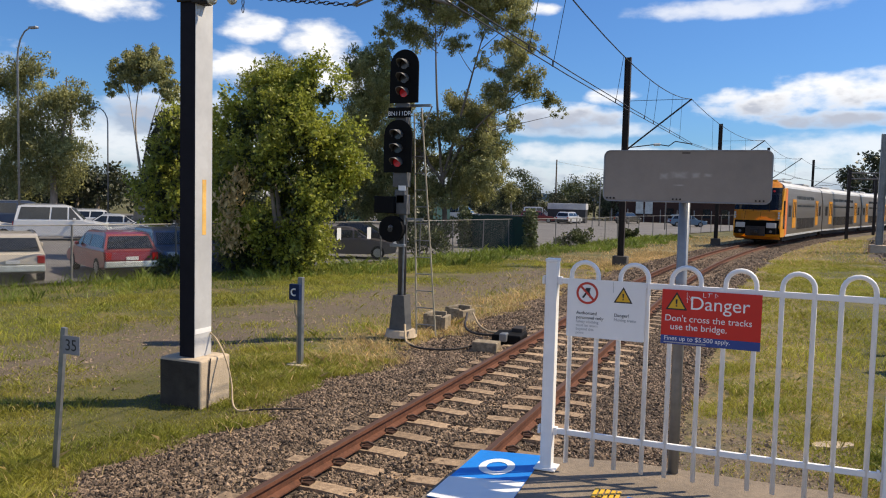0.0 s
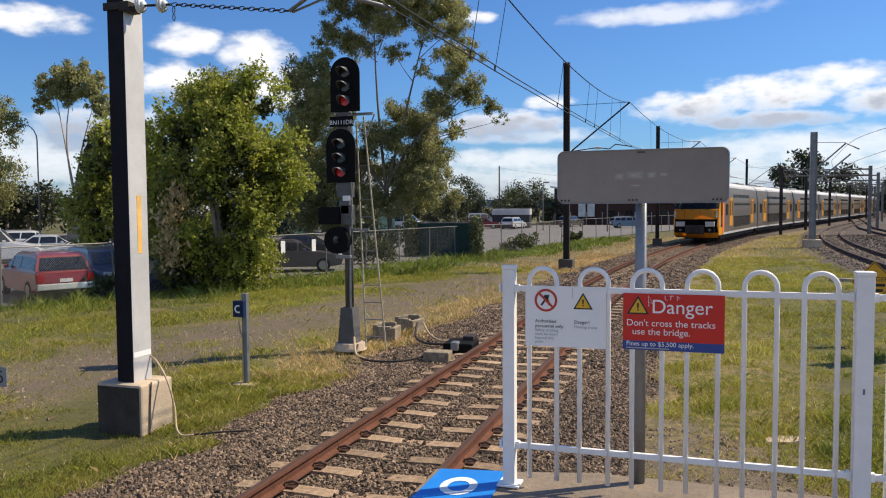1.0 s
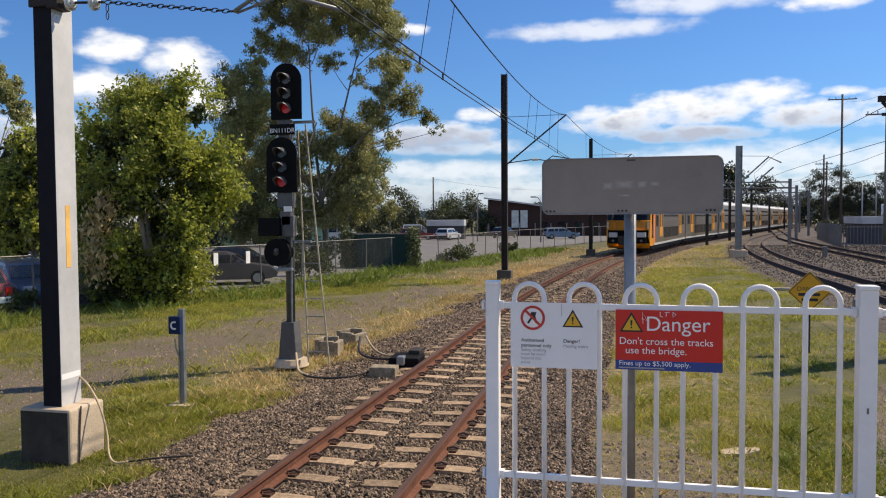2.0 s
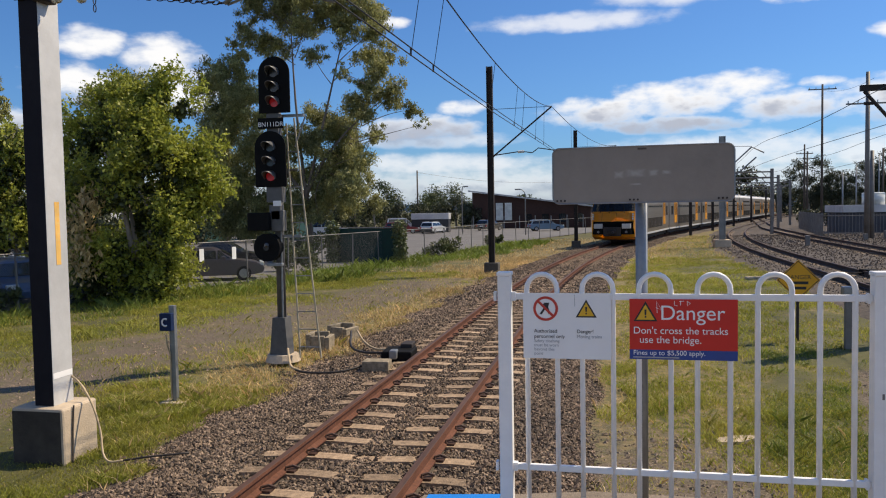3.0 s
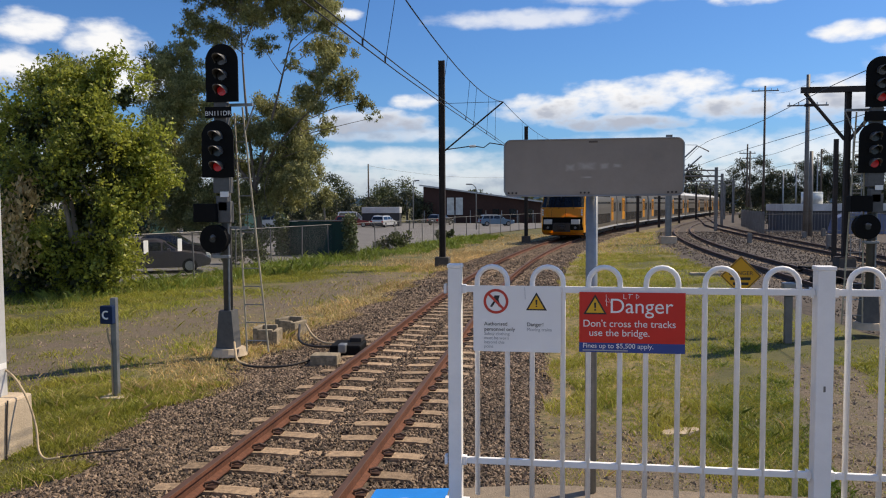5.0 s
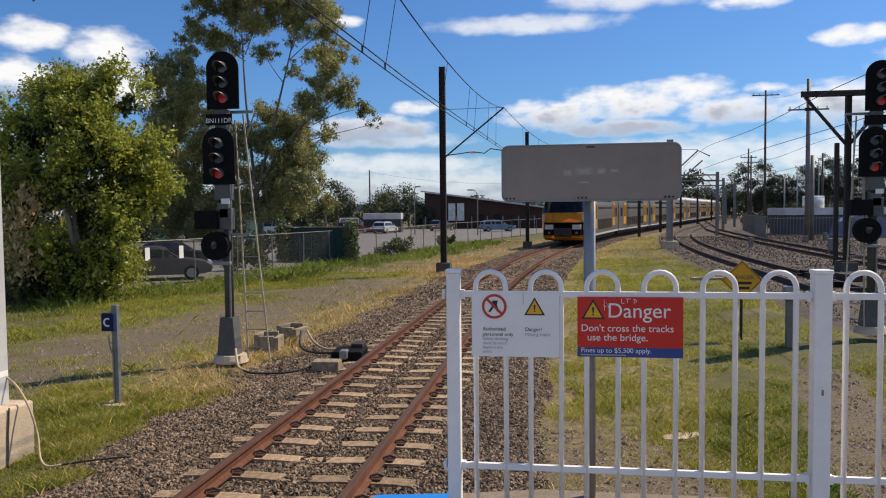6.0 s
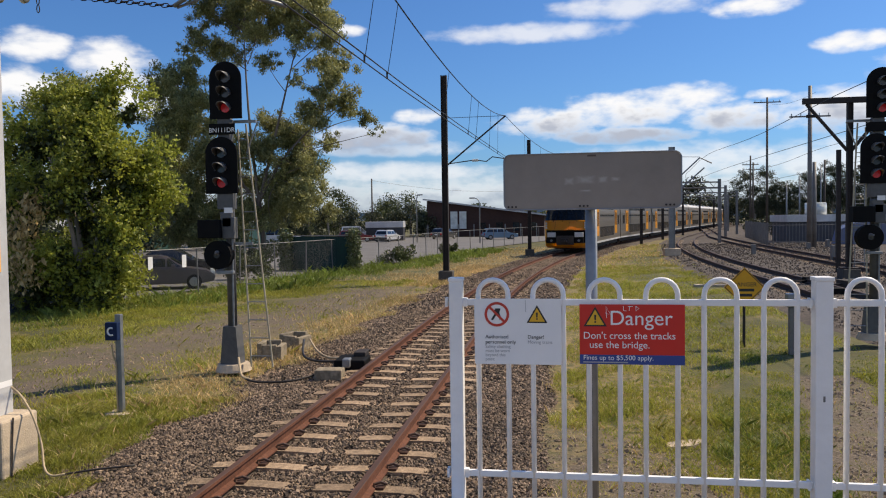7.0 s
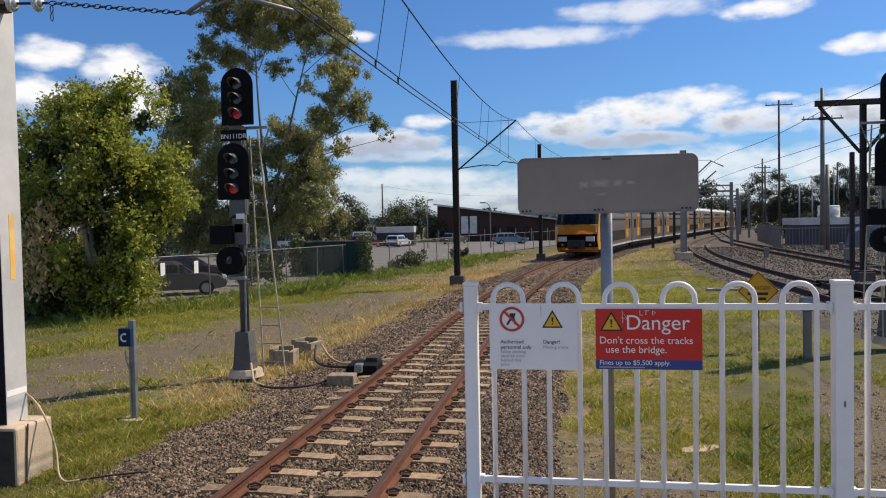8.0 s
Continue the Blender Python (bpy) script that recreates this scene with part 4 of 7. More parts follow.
    part("ladder_brace", tube(bmesh.new(), [(0.56 * ladder_side, 0.06, 4.68), (0.33 * ladder_side, 0.07, 4.1)], 0.014, 6), "galv", s)
    part("conduit", tube(bmesh.new(), [(0.06, -0.09, 0.5), (0.075, -0.09, 3.0)], 0.02, 8), "galv", s)
    return s


signal(pose(-5.80, 14.5, -0.22), "BN111DR", "black two-headed colour-light signal showing red on a grey post with ladder")
signal(pose(6.98, 18.5, -0.12), "", "black two-headed colour-light signal on a post beside the yard", -1)


# ---- small trackside things on the near side ----
M["plate_grey"] = mat("dull_plate_grey", (0.33, 0.33, 0.35), (0.22, 0.22, 0.24), 9, 0.6, bump=0.05)


def marker_post():
    p = thing("marker_post", "grey steel post with a small numbered white plate", "marker post", pose(-5.68, 5.97, -0.3))
    bm = bmesh.new()
    box(bm, (-0.03, -0.02, 0), (0.03, 0.02, 1.53), 0.004, Matrix.Rotation(radians(5.5), 4, "Y"))
    part("post", bm, "galv", p)
    bm = bmesh.new()
    box(bm, (0.15, -0.032, 1.26), (0.385, -0.026, 1.45), 0.003)
    pl = part("number_plate", bm, "plate_grey", p, "dull grey plate")
    lettering("35", 0.165, "ink", pl, at_face(0.27, 1.30, -0.0335), align="CENTER")


marker_post()


M["phone_blue"] = mat("dull_dark_blue", (0.012, 0.03, 0.09), (0.01, 0.022, 0.07), 8, 0.6, bump=0.05, spec=0.2)


def phone_post():
    p = thing("trackside_phone", "grey post carrying a small blue box with a white handset symbol", "phone post", pose(-6.22, 11.4, -0.32))
    bm = bmesh.new()
    box(bm, (-0.045, -0.04, 0), (0.045, 0.04, 1.55), 0.006)
    part("post", bm, "galv", p)
    bm = bmesh.new()
    box(bm, (-0.155, -0.13, 1.17), (0.045, -0.04, 1.44), 0.01)
    bx = part("phone_box", bm, "phone_blue", p, "dark blue phone box")
    bm = bmesh.new()
    for a, b in zip(arc(-0.05, 1.305, 0.055, 60, 300, 10), arc(-0.05, 1.305, 0.055, 60, 300, 10)[1:]):
        tube(bm, [(a[0], -0.132, a[1]), (b[0], -0.132, b[1])], 0.014, 6)
    part("handset_symbol", bm, "sign_white", bx, "white handset symbol")
    part("cable", tube(bmesh.new(), [(-0.07, -0.09, 1.1), (-0.06, -0.08, 0.95), (-0.03, -0.05, 0.8), (-0.03, -0.05, 0.1)], 0.012, 6), "cable", p)
    bm = bmesh.new()
    box(bm, (-0.2, -0.17, 0), (0.18, 0.17, 0.07), 0.02)
    part("footing", bm, "concrete", p)


phone_post()


def cable_pits():
    for i, (x, y, w, d, h) in enumerate(((-5.62, 16.0, 0.5, 0.55, 0.42), (-5.5, 17.1, 0.5, 0.55, 0.44))):
        p = thing("cable_pit", "open weathered concrete cable pit with a broken rim", "cable pit", pose(x, y, -0.33, 0, 0, 8 - 20 * i), "cable pits")
        for nm, lo, hi in (("wall", (-w / 2, -d / 2, 0), (-w / 2 + 0.1, d / 2, h)), ("wall", (w / 2 - 0.1, -d / 2, 0), (w / 2, d / 2, h * 0.85)), ("wall", (-w / 2 + 0.1, -d / 2, 0), (w / 2 - 0.1, -d / 2 + 0.1, h * 0.92)), ("wall", (-w / 2 + 0.1, d / 2 - 0.1, 0), (w / 2 - 0.1, d / 2, h))):
            bm = bmesh.new()
            box(bm, lo, hi, 0.015)
            part(nm, bm, "pit_concrete", p)
    p = thing("trackside_unit", "low grey steel equipment cover beside the rail", "equipment box", pose(-3.68, 13.75, -0.25, 0, 0, 4))
    bm = bmesh.new()
    box(bm, (-0.24, -0.16, 0), (0.24, 0.16, 0.24), 0.02)
    part("cover", bm, "pit_concrete", p)
    p = thing("train_stop", "black train stop gear with cables beside the rail", "track equipment", pose(-3.55, 14.8, -0.22, 0, 0, 4))
    bm = bmesh.new()
    box(bm, (-0.3, -0.3, 0), (0.28, 0.35, 0.22), 0.03)
    part("body", bm, "black", p)
    bm = bmesh.new()
    box(bm, (-0.12, -0.42, 0.1), (0.02, -0.2, 0.26), 0.02)
    part("arm", bm, "galv", p)
    bm = bmesh.new()
    box(bm, (0.0, 0.1, 0.18), (0.22, 0.5, 0.3), 0.02)
    part("gearbox", bm, "dark_steel", p)
    for pts, r, mt in (([(-5.45, 14.1, -0.05), (-5.25, 13.6, -0.12), (-4.9, 13.35, -0.18), (-4.3, 13.4, -0.17), (-3.95, 13.7, -0.12)], 0.02, "cable_black"),
                       ([(-5.1, 16.5, 0.05), (-4.8, 15.6, -0.1), (-4.4, 15.1, -0.13), (-3.85, 14.9, -0.1)], 0.025, "cable_black"),
                       ([(-5.0, 16.6, 0.05), (-4.6, 15.9, -0.08), (-4.2, 15.4, -0.12), (-3.8, 15.0, -0.05)], 0.022, "cable"),
                       ([(-5.5, 14.05, 0.1), (-5.35, 13.75, 0.0), (-5.2, 13.5, -0.12), (-5.0, 13.4, -0.16)], 0.022, "cable")):
        c = thing("signal_cable", "cable lying from the signal to the trackside gear", "cable", group="signal cables")
        part("sheath", tube(bmesh.new(), smooth_line(pts), r, 8), mt, c, smooth=True)


cable_pits()


def diamond_sign():
    s = thing("warning_sign", "yellow diamond warning sign with black lettering on a thin post", "sign", pose(4.25, 18.15, -0.3))
    part("post", tube(bmesh.new(), [(0, 0.03, 0), (0, 0.03, 1.3)], 0.03, 8), "dark_steel", s)
    bm = bmesh.new()
    q = 0.43
    prism(bm, [(-q, 0), (0, -q), (q, 0), (0, q)], 0, 0.006, "y")
    bd = part("diamond", bm, "diamond", s)
    bd.location = (0, -0.012, 1.33)
    for i in range(4):
        a, b = [((-q, 0), (0, -q)), ((0, -q), (q, 0)), ((q, 0), (0, q)), ((0, q), (-q, 0))][i]
        part("border", tube(bmesh.new(), [(a[0] * 0.93, -0.001, a[1] * 0.93), (b[0] * 0.93, -0.001, b[1] * 0.93)], 0.008, 4), "ink", bd)
    lettering("DANGER", 0.125, "ink", bd, at_face(0, 0.02, -0.0015), align="CENTER")
    bars(bd, -0.22, -0.03, 0.42, 1, 0.06, 0.1, "ink")
    bars(bd, -0.16, -0.14, 0.32, 1, 0.06, 0.1, "ink")
    p = thing("relay_post", "short grey steel relay post in the grass", "post", pose(5.0, 17.3, -0.3))
    bm = bmesh.new()
    box(bm, (-0.075, -0.06, 0), (0.075, 0.06, 1.0), 0.02)
    part("body", bm, "galv_dark", p)
    bm = bmesh.new()
    box(bm, (-0.13, -0.1, 1.0), (0.13, 0.1, 1.28), 0.03)
    part("head", bm, "galv", p)


diamond_sign()


def slab():
    s = thing("broken_slab", "pale broken concrete slab lying in the worn grass", "slab", pose(1.9, 10.6, -0.27, 2, -3, 12))
    bm = bmesh.new()
    prism(bm, [(-0.26, -0.09), (0.02, -0.13), (0.22, -0.03), (0.25, 0.07), (0.03, 0.12), (-0.24, 0.06)], -0.03, 0.03, "z")
    part("slab", bm, "concrete", s)


slab()


# ---- the double-deck train, standing on the bend ----
def half_width(z):
    """Half the car's width at a height over the rail."""
    if z < 1.0:
        return 1.40 + 0.10 * z
    if z < 2.9:
        return 1.50
    if z < 3.9:
        return 1.50 - 0.14 * (z - 2.9)
    return max(0.2, 1.36 * math.sqrt(max(0.0, 1 - ((z - 3.9) / 0.52) ** 2)))


ROOFLINE = [3.9, 4.05, 4.18, 4.28, 4.36, 4.40]
CAR = 20.2


def car_body(parent, y0, y1):
    zs = [0.55, 1.0, 1.9, 2.9, 3.4, 3.9]
    o = [(half_width(z), z) for z in zs]
    o = [(-x, z) for x, z in o][::-1] + o
    part("body", prism(bmesh.new(), o, y0, y1, "y"), "steel", parent, "brushed stainless car side")
    o = [(half_width(z), z + 0.004) for z in ROOFLINE]
    o = o + [(-x, z) for x, z in o[::-1]]
    part("roof", prism(bmesh.new(), o, y0, y1, "y"), "roof", parent, "pale ribbed roof")
    bm = bmesh.new()
    box(bm, (-1.25, y0 + 0.4, 0.22), (1.25, y1 - 0.4, 0.56))
    part("underframe", bm, "under", parent)
    bm = bmesh.new()
    for s in (-1, 1):
        box(bm, (s * 1.49 - 0.03, y0, 0.55), (s * 1.49 + 0.03, y1, 0.68))
    part("sill", bm, "roof", parent)
    for yb in (y0 + 3.0, y1 - 3.0):
        bm = bmesh.new()
        box(bm, (-1.1, yb - 1.5, 0.16), (1.1, yb + 1.5, 0.5), 0.05)
        bogie = part("bogie", bm, "under", parent, "black bogie frame")
        for s in (-0.75, 0.75):
            for d in (-1.2, 1.2):
                part("wheel", tube(bmesh.new(), [(s - 0.06, yb + d, 0.42), (s + 0.06, yb + d, 0.42)], 0.42, 18), "under", bogie)
    for s in (-1, 1):
        for yd in (y0 + 3.3, y1 - 3.3):
            for leaf in (-0.37, 0.37):
                bm = bmesh.new()
                box(bm, (s * 1.50 - 0.02, yd + leaf - 0.34, 1.1), (s * 1.50 + 0.022, yd + leaf + 0.34, 3.15), 0.01)
                dr = part("door", bm, "yellow", parent, "yellow sliding door leaf")
                bm = bmesh.new()
                box(bm, (s * 1.50 - 0.02, yd + leaf - 0.17, 1.85), (s * 1.50 + 0.026, yd + leaf + 0.17, 2.95))
                part("door_window", bm, "train_glass", dr, "dark door window")
        a, b = y0 + 4.6, y1 - 4.6
        n = 4
        w = (b - a) / n
        for i in range(n):
            for z0, z1 in ((0.98, 1.78), (2.62, 3.42)):
                bm = bmesh.new()
                x0, x1 = half_width(z0), half_width(z1)
                ya, yb2 = a + i * w + 0.06, a + (i + 1) * w - 0.06
                v = [bm.verts.new(p) for p in ((s * (x0 + 0.012), ya, z0), (s * (x0 + 0.012), yb2, z0), (s * (x1 + 0.012), yb2, z1), (s * (x1 + 0.012), ya, z1), (s * (x0 - 0.02), ya, z0), (s * (x0 - 0.02), yb2, z0), (s * (x1 - 0.02), yb2, z1), (s * (x1 - 0.02), ya, z1))]
                for f in ((0, 1, 2, 3), (4, 5, 1, 0), (5, 6, 2, 1), (6, 7, 3, 2), (7, 4, 0, 3)):
                    bm.faces.new([v[k] for k in f])
                bmesh.ops.recalc_face_normals(bm, faces=bm.faces)
                part("window", bm, "train_glass", parent, "dark tinted window")
        for yw in (y0 + 1.5, y1 - 1.5):
            bm = bmesh.new()
            box(bm, (s * 1.50 - 0.02, yw - 0.5, 1.9), (s * 1.50 + 0.012, yw + 0.5, 2.7))
            part("window", bm, "train_glass", parent, "dark tinted window")
    for yr in (y0 + 4.5, y1 - 4.5):
        bm = bmesh.new()
        box(bm, (-0.8, yr - 1.6, 4.36), (0.8, yr + 1.6, 4.5), 0.05)
        part("roof_unit", bm, "roof", parent, "grey air-conditioning unit")


FACE = [(0.45, 0.38), (0.12, 0.55), (0.04, 0.74), (0.03, 1.10), (0.05, 1.66), (0.08, 2.28), (0.13, 2.36), (0.58, 3.40), (0.64, 3.46), (0.80, 3.80), (0.90, 3.87), (1.2, 4.1), (1.7, 4.3), (2.3, 4.40)]


def face_strip(i0, i1, push=0.0, x_lo=-1.0, x_hi=1.0):
    """A band of the rounded end, from one corner of its profile to another."""
    bm = bmesh.new()
    n, rows = 18, []
    for k in range(i0, i1 + 1):
        y, z = FACE[k]
        row = []
        for j in range(n + 1):
            u = x_lo + (x_hi - x_lo) * j / n
            hw = min(half_width(min(z, 3.9)), 1.50) if z < 3.9 else half_width(z * 0.985)
            row.append(bm.verts.new((u * hw, y + 0.34 * abs(u) ** 5 - push, z)))
        rows.append(row)
    for a, b in zip(rows, rows[1:]):
        for j in range(n):
            bm.faces.new((a[j], a[j + 1], b[j + 1], b[j]))
    back = bmesh.ops.solidify(bm, geom=bm.faces[:], thickness=0.05)
    bmesh.ops.recalc_face_normals(bm, faces=bm.faces)
    return bm


def train_end(parent):
    """The yellow driving end, facing back along the track."""
    part("bumper", face_strip(0, 2), "yellow", parent, "yellow lower bumper")
    part("coupler_recess", face_strip(2, 4, -0.02), "black", parent, "black coupler recess")
    part("front_panel", face_strip(4, 6), "yellow", parent, "yellow front panel")
    part("windscreen", face_strip(6, 8), "glass", parent, "dark windscreen")
    part("destination_panel", face_strip(8, 10), "glass", parent, "black destination panel")
    part("roof_cap", face_strip(10, 13), "yellow", parent, "yellow rounded roof cap", smooth=True)
    for s in (-1, 1):
        bm = bmesh.new()
        prism(bm, [(0.46, 0.55), (0.3, 1.2), (0.38, 2.0), (0.98, 3.3), (1.3, 3.8), (2.4, 3.9), (2.1, 3.0), (1.9, 2.0), (1.9, 0.55)], s * 1.38, s * 1.505, "x")
        part("cheek", bm, "yellow", parent, "yellow corner panel")
        bm = bmesh.new()
        box(bm, (s * 1.485, 1.95, 0.6), (s * 1.512, 2.6, 3.8))
        part("side_stripe", bm, "orange", parent, "orange side stripe")
        bm = bmesh.new()
        box(bm, (s * 1.49, 1.2, 1.1), (s * 1.514, 1.8, 3.0))
        part("cab_door", bm, "glass", parent, "dark cab side window")
        bm = bmesh.new()
        box(bm, (s * 0.98 - 0.3, -0.04, 1.16), (s * 0.98 + 0.3, 0.2, 1.50), 0.02)
        part("lamp_panel", bm, "roof", parent, "grey marker panel")
        bm = bmesh.new()
        box(bm, (s * 1.0 - 0.3, -0.03, 0.74), (s * 1.0 + 0.3, 0.2, 1.08), 0.03)
        lamp = part("lamp_housing", bm, "black", parent)
        part("lamp", tube(bmesh.new(), [(s * 0.98, -0.03, 0.92), (s * 0.98, -0.045, 0.92)], 0.09, 14), "hood", lamp)
        for k in range(3):
            part("headlight", tube(bmesh.new(), [(s * 1.38, 0.30 + 0.01 * k, 1.84 + 0.16 * k), (s * 1.40, 0.20 + 0.01 * k, 1.84 + 0.16 * k)], 0.065, 12), "porcelain", parent, "round clear headlight")
        part("tail_lamp", tube(bmesh.new(), [(s * 0.96, 0.86, 3.63), (s * 0.96, 0.70, 3.63)], 0.07, 14), "lens_red", parent, "lit red tail lamp")
        part("wiper", tube(bmesh.new(), [(s * 0.85, 0.03, 2.26), (s * 0.8, 0.14, 2.5), (s * 0.72, 0.32, 2.95)], 0.02, 6), "black", parent, "black wiper")
    part("wiper", tube(bmesh.new(), [(-0.2, 0.03, 2.26), (-0.22, 0.14, 2.5), (-0.1, 0.32, 2.95)], 0.02, 6), "black", parent, "black wiper")
    for x in (-0.55, 0.02):
        part("screen_pillar", tube(bmesh.new(), [(x, 0.11, 2.37), (x + 0.08, 0.56, 3.40)], 0.03, 6), "black", parent, "black windscreen pillar")
    for x in (-0.75, 0.25):
        part("panel_joint", tube(bmesh.new(), [(x, 0.045, 1.68), (x + 0.05, 0.075, 2.27)], 0.008, 4), "black", parent)
    bm = bmesh.new()
    box(bm, (-0.62, -0.12, 0.62), (0.62, 0.08, 1.26), 0.03)
    part("coupler_pocket", bm, "under", parent, "black coupler pocket")
    bm = bmesh.new()
    box(bm, (-0.28, -0.42, 0.74), (0.28, -0.1, 1.08), 0.05)
    cp = part("coupler", bm, "dark_steel", parent, "dark steel coupler head")
    part("coupler_cone", tube(bmesh.new(), [(0.12, -0.52, 0.9), (0.12, -0.4, 0.9)], 0.07, 12, 0.12), "under", cp)
    bm = bmesh.new()
    for i in range(9):
        box(bm, (-0.42 + i * 0.095, 0.685, 3.62), (-0.35 + i * 0.095, 0.72, 3.675 + 0.01 * (i % 2)))
    part("destination_text", bm, "amber_led", parent, "amber lit destination bars")
    for s in (-0.7, 0.7):
        bm = bmesh.new()
        box(bm, (s - 0.18, 1.9, 4.3), (s + 0.18, 2.3, 4.44), 0.03)
        part("roof_horn", bm, "yellow", parent)


def along(y, d):
    """The place d metres further along the first track."""
    while d > 0:
        st = min(0.25, d)
        s = mid1(y + 0.1) - mid1(y - 0.1)
        y += st / math.hypot(1, s / 0.2)
        d -= st
    return y


def build_train(y):
    first = None
    for i in range(8):
        y2 = along(y, CAR)
        a, b = Vector((mid1(y), y, 0)), Vector((mid1(y2), y2, 0))
        ang = math.degrees(math.atan2(b.y - a.y, b.x - a.x)) - 90
        m = pose(a.x, a.y, 0.004, 0, 0, ang)
        if i == 0:
            end = thing("train_car", "yellow-ended stainless double-deck train car on the bend", "train car", m, "train cars")
            car_body(end, 2.2, CAR - 0.25)
            train_end(end)
        elif first is None:
            first = thing("train_car", "stainless double-deck train car with yellow doors", "train car", m, "train cars")
            car_body(first, 0.25, CAR - 0.25)
        else:
            copy_thing(first, m)
        y = y2


build_train(56.5)


# ---- trees and shrubs ----
def leaves(name, centres, radii, count, size, material, parent, label, seed, droop=0.0, flat=1.0, hollow=0.55, spray=0, face=0.0):
    """A crown of single leaves gathered in uneven clumps, or on twigs of `spray` leaves, round the given centres."""
    rg = np.random.default_rng(seed)
    C, R = np.array(centres, float), np.array(radii, float)
    if R.ndim == 1:
        R = np.stack([R, R, R * flat], 1)
    wgt = (R[:, 0] * R[:, 1]) + 1e-6
    idx = rg.choice(len(C), size=count, p=wgt / wgt.sum())
    d = rg.normal(size=(count, 3))
    d /= np.linalg.norm(d, axis=1)[:, None]
    rad = hollow + (1 - hollow) * rg.random(count) ** 0.7
    rad *= 1 + 0.22 * np.sin(d[:, 0] * 7 + idx) * np.sin(d[:, 2] * 6 + idx * 2)
    p = C[idx] + d * rad[:, None] * R[idx]
    if spray:
        # leaves of one twig hang in a row from a shared point
        first = (np.arange(count) // spray) * spray
        p, d = p[first], d[first]
        run = d * 0.7 + rg.normal(size=(count, 3))[first] * 0.45
        run[:, 2] -= droop * 0.8
        run /= np.linalg.norm(run, axis=1)[:, None]
        p = p + run * ((np.arange(count) - first) / spray * size * 3.2)[:, None] + rg.normal(size=(count, 3)) * size * 0.38
    axis = rg.normal(size=(count, 3)) * 0.7 + d * (0.5 if droop < 0.5 else 0.0)
    axis[:, 2] -= droop
    axis /= np.linalg.norm(axis, axis=1)[:, None]
    side = np.cross(axis, rg.normal(size=(count, 3)) * (1 - face) + d * face * 1.6)
    side /= np.linalg.norm(side, axis=1)[:, None] + 1e-9
    ln = size * (0.6 + 0.8 * rg.random(count))[:, None]
    wd = ln * (0.30 if droop < 0.5 else 0.2)
    v = np.stack([p - axis * ln * 0.5, p + side * wd, p + axis * ln * 0.5, p - side * wd], 1).reshape(-1, 3)
    f = np.arange(count * 4).reshape(-1, 4)
    return bulk(name, v.tolist(), f.tolist(), material, parent, label)


def limb(bm, a, b, r0, r1, bend=0.3, rg=random):
    a, b = Vector(a), Vector(b)
    n = 6
    off = Vector((rg.uniform(-1, 1), rg.uniform(-1, 1), rg.uniform(-0.2, 0.6))) * bend
    tube(bm, [a.lerp(b, i / n) + off * math.sin(math.pi * i / n) for i in range(n + 1)], r0, 8, r1)


def bush():
    t = thing("shrub_tree", "dense bright green leafy shrub tree leaning over the wire fence", "tree", pose(-15.2, 24.2, -0.3))
    rg = random.Random(4)
    bm = bmesh.new()
    for i in range(7):
        a = i * 0.9
        limb(bm, (0.25 * math.cos(a), 0.25 * math.sin(a), 0), (1.6 * math.cos(a) * rg.uniform(0.4, 1), 1.4 * math.sin(a), rg.uniform(3.5, 6.0)), 0.11, 0.03, 0.5, rg)
    part("trunk", bm, "bark", t, "thin grey-brown stems")
    cs, rs = [], []
    for i in range(60):
        z = rg.uniform(0.5, 7.0)
        wide = 2.65 * math.sin(math.pi * min(1, (z + 1.3) / 8.9)) ** 0.65
        a = rg.uniform(0, 2 * math.pi)
        q = wide * math.sqrt(rg.random())
        cs.append((q * math.cos(a) * 1.06 - max(0, 2.4 - z) * 0.35, q * math.sin(a) * 0.9, z)), rs.append(rg.uniform(0.25, 0.66))
    cs += [(1.4, 0, 7.5), (1.42, 0.05, 7.85), (2.2, 0, 6.9), (2.35, 0, 7.2), (0.3, 0.1, 7.5), (-1.5, 0, 7.3), (2.9, 0, 5.2), (3.2, 0.1, 3.9), (1.0, 0, 7.2), (0.9, 0.1, 7.55), (-0.6, 0, 7.2), (-1.2, 0.1, 6.9), (1.9, 0, 5.0), (2.4, -0.2, 4.4), (2.2, 0, 3.4), (-2.6, 0, 5.6), (-2.3, 0.2, 6.2), (-3.1, 0, 4.6), (-3.3, 0.1, 3.6), (-2.9, 0, 2.6), (-3.2, 0.1, 1.6)]
    rs += [0.3, 0.16, 0.35, 0.18, 0.25, 0.3, 0.35, 0.3, 0.35, 0.22, 0.5, 0.5, 0.7, 0.6, 0.7, 0.6, 0.6, 0.6, 0.6, 0.6, 0.6]
    leaves("crown", cs, rs, 62000, 0.12, "leaf_bush", t, "bright yellow-green leaves with dark gaps", 11, -0.15, 1.15, 0.15, 9, 0.5)
    # inner fill in a darker leaf colour, which puts shade into the crown
    leaves("inner_leaves", [(c[0] * 0.75, c[1] * 0.75, c[2] * 0.92) for c in cs], [r * 0.9 for r in rs], 34000, 0.18, "leaf_mid", t, "inner leaves coloured darker as crown shade", 12, 0.2, 1.0, 0.1)
    leaves("dry_tangle", [(-1.2, -1.6, 2.6), (-1.0, -1.7, 1.6), (-0.7, -1.6, 3.4)], [0.6, 0.7, 0.5], 900, 0.2, "dry_blade", t, "dry hanging brown stems", 13, 1.2, 1.3, 0.2)


bush()


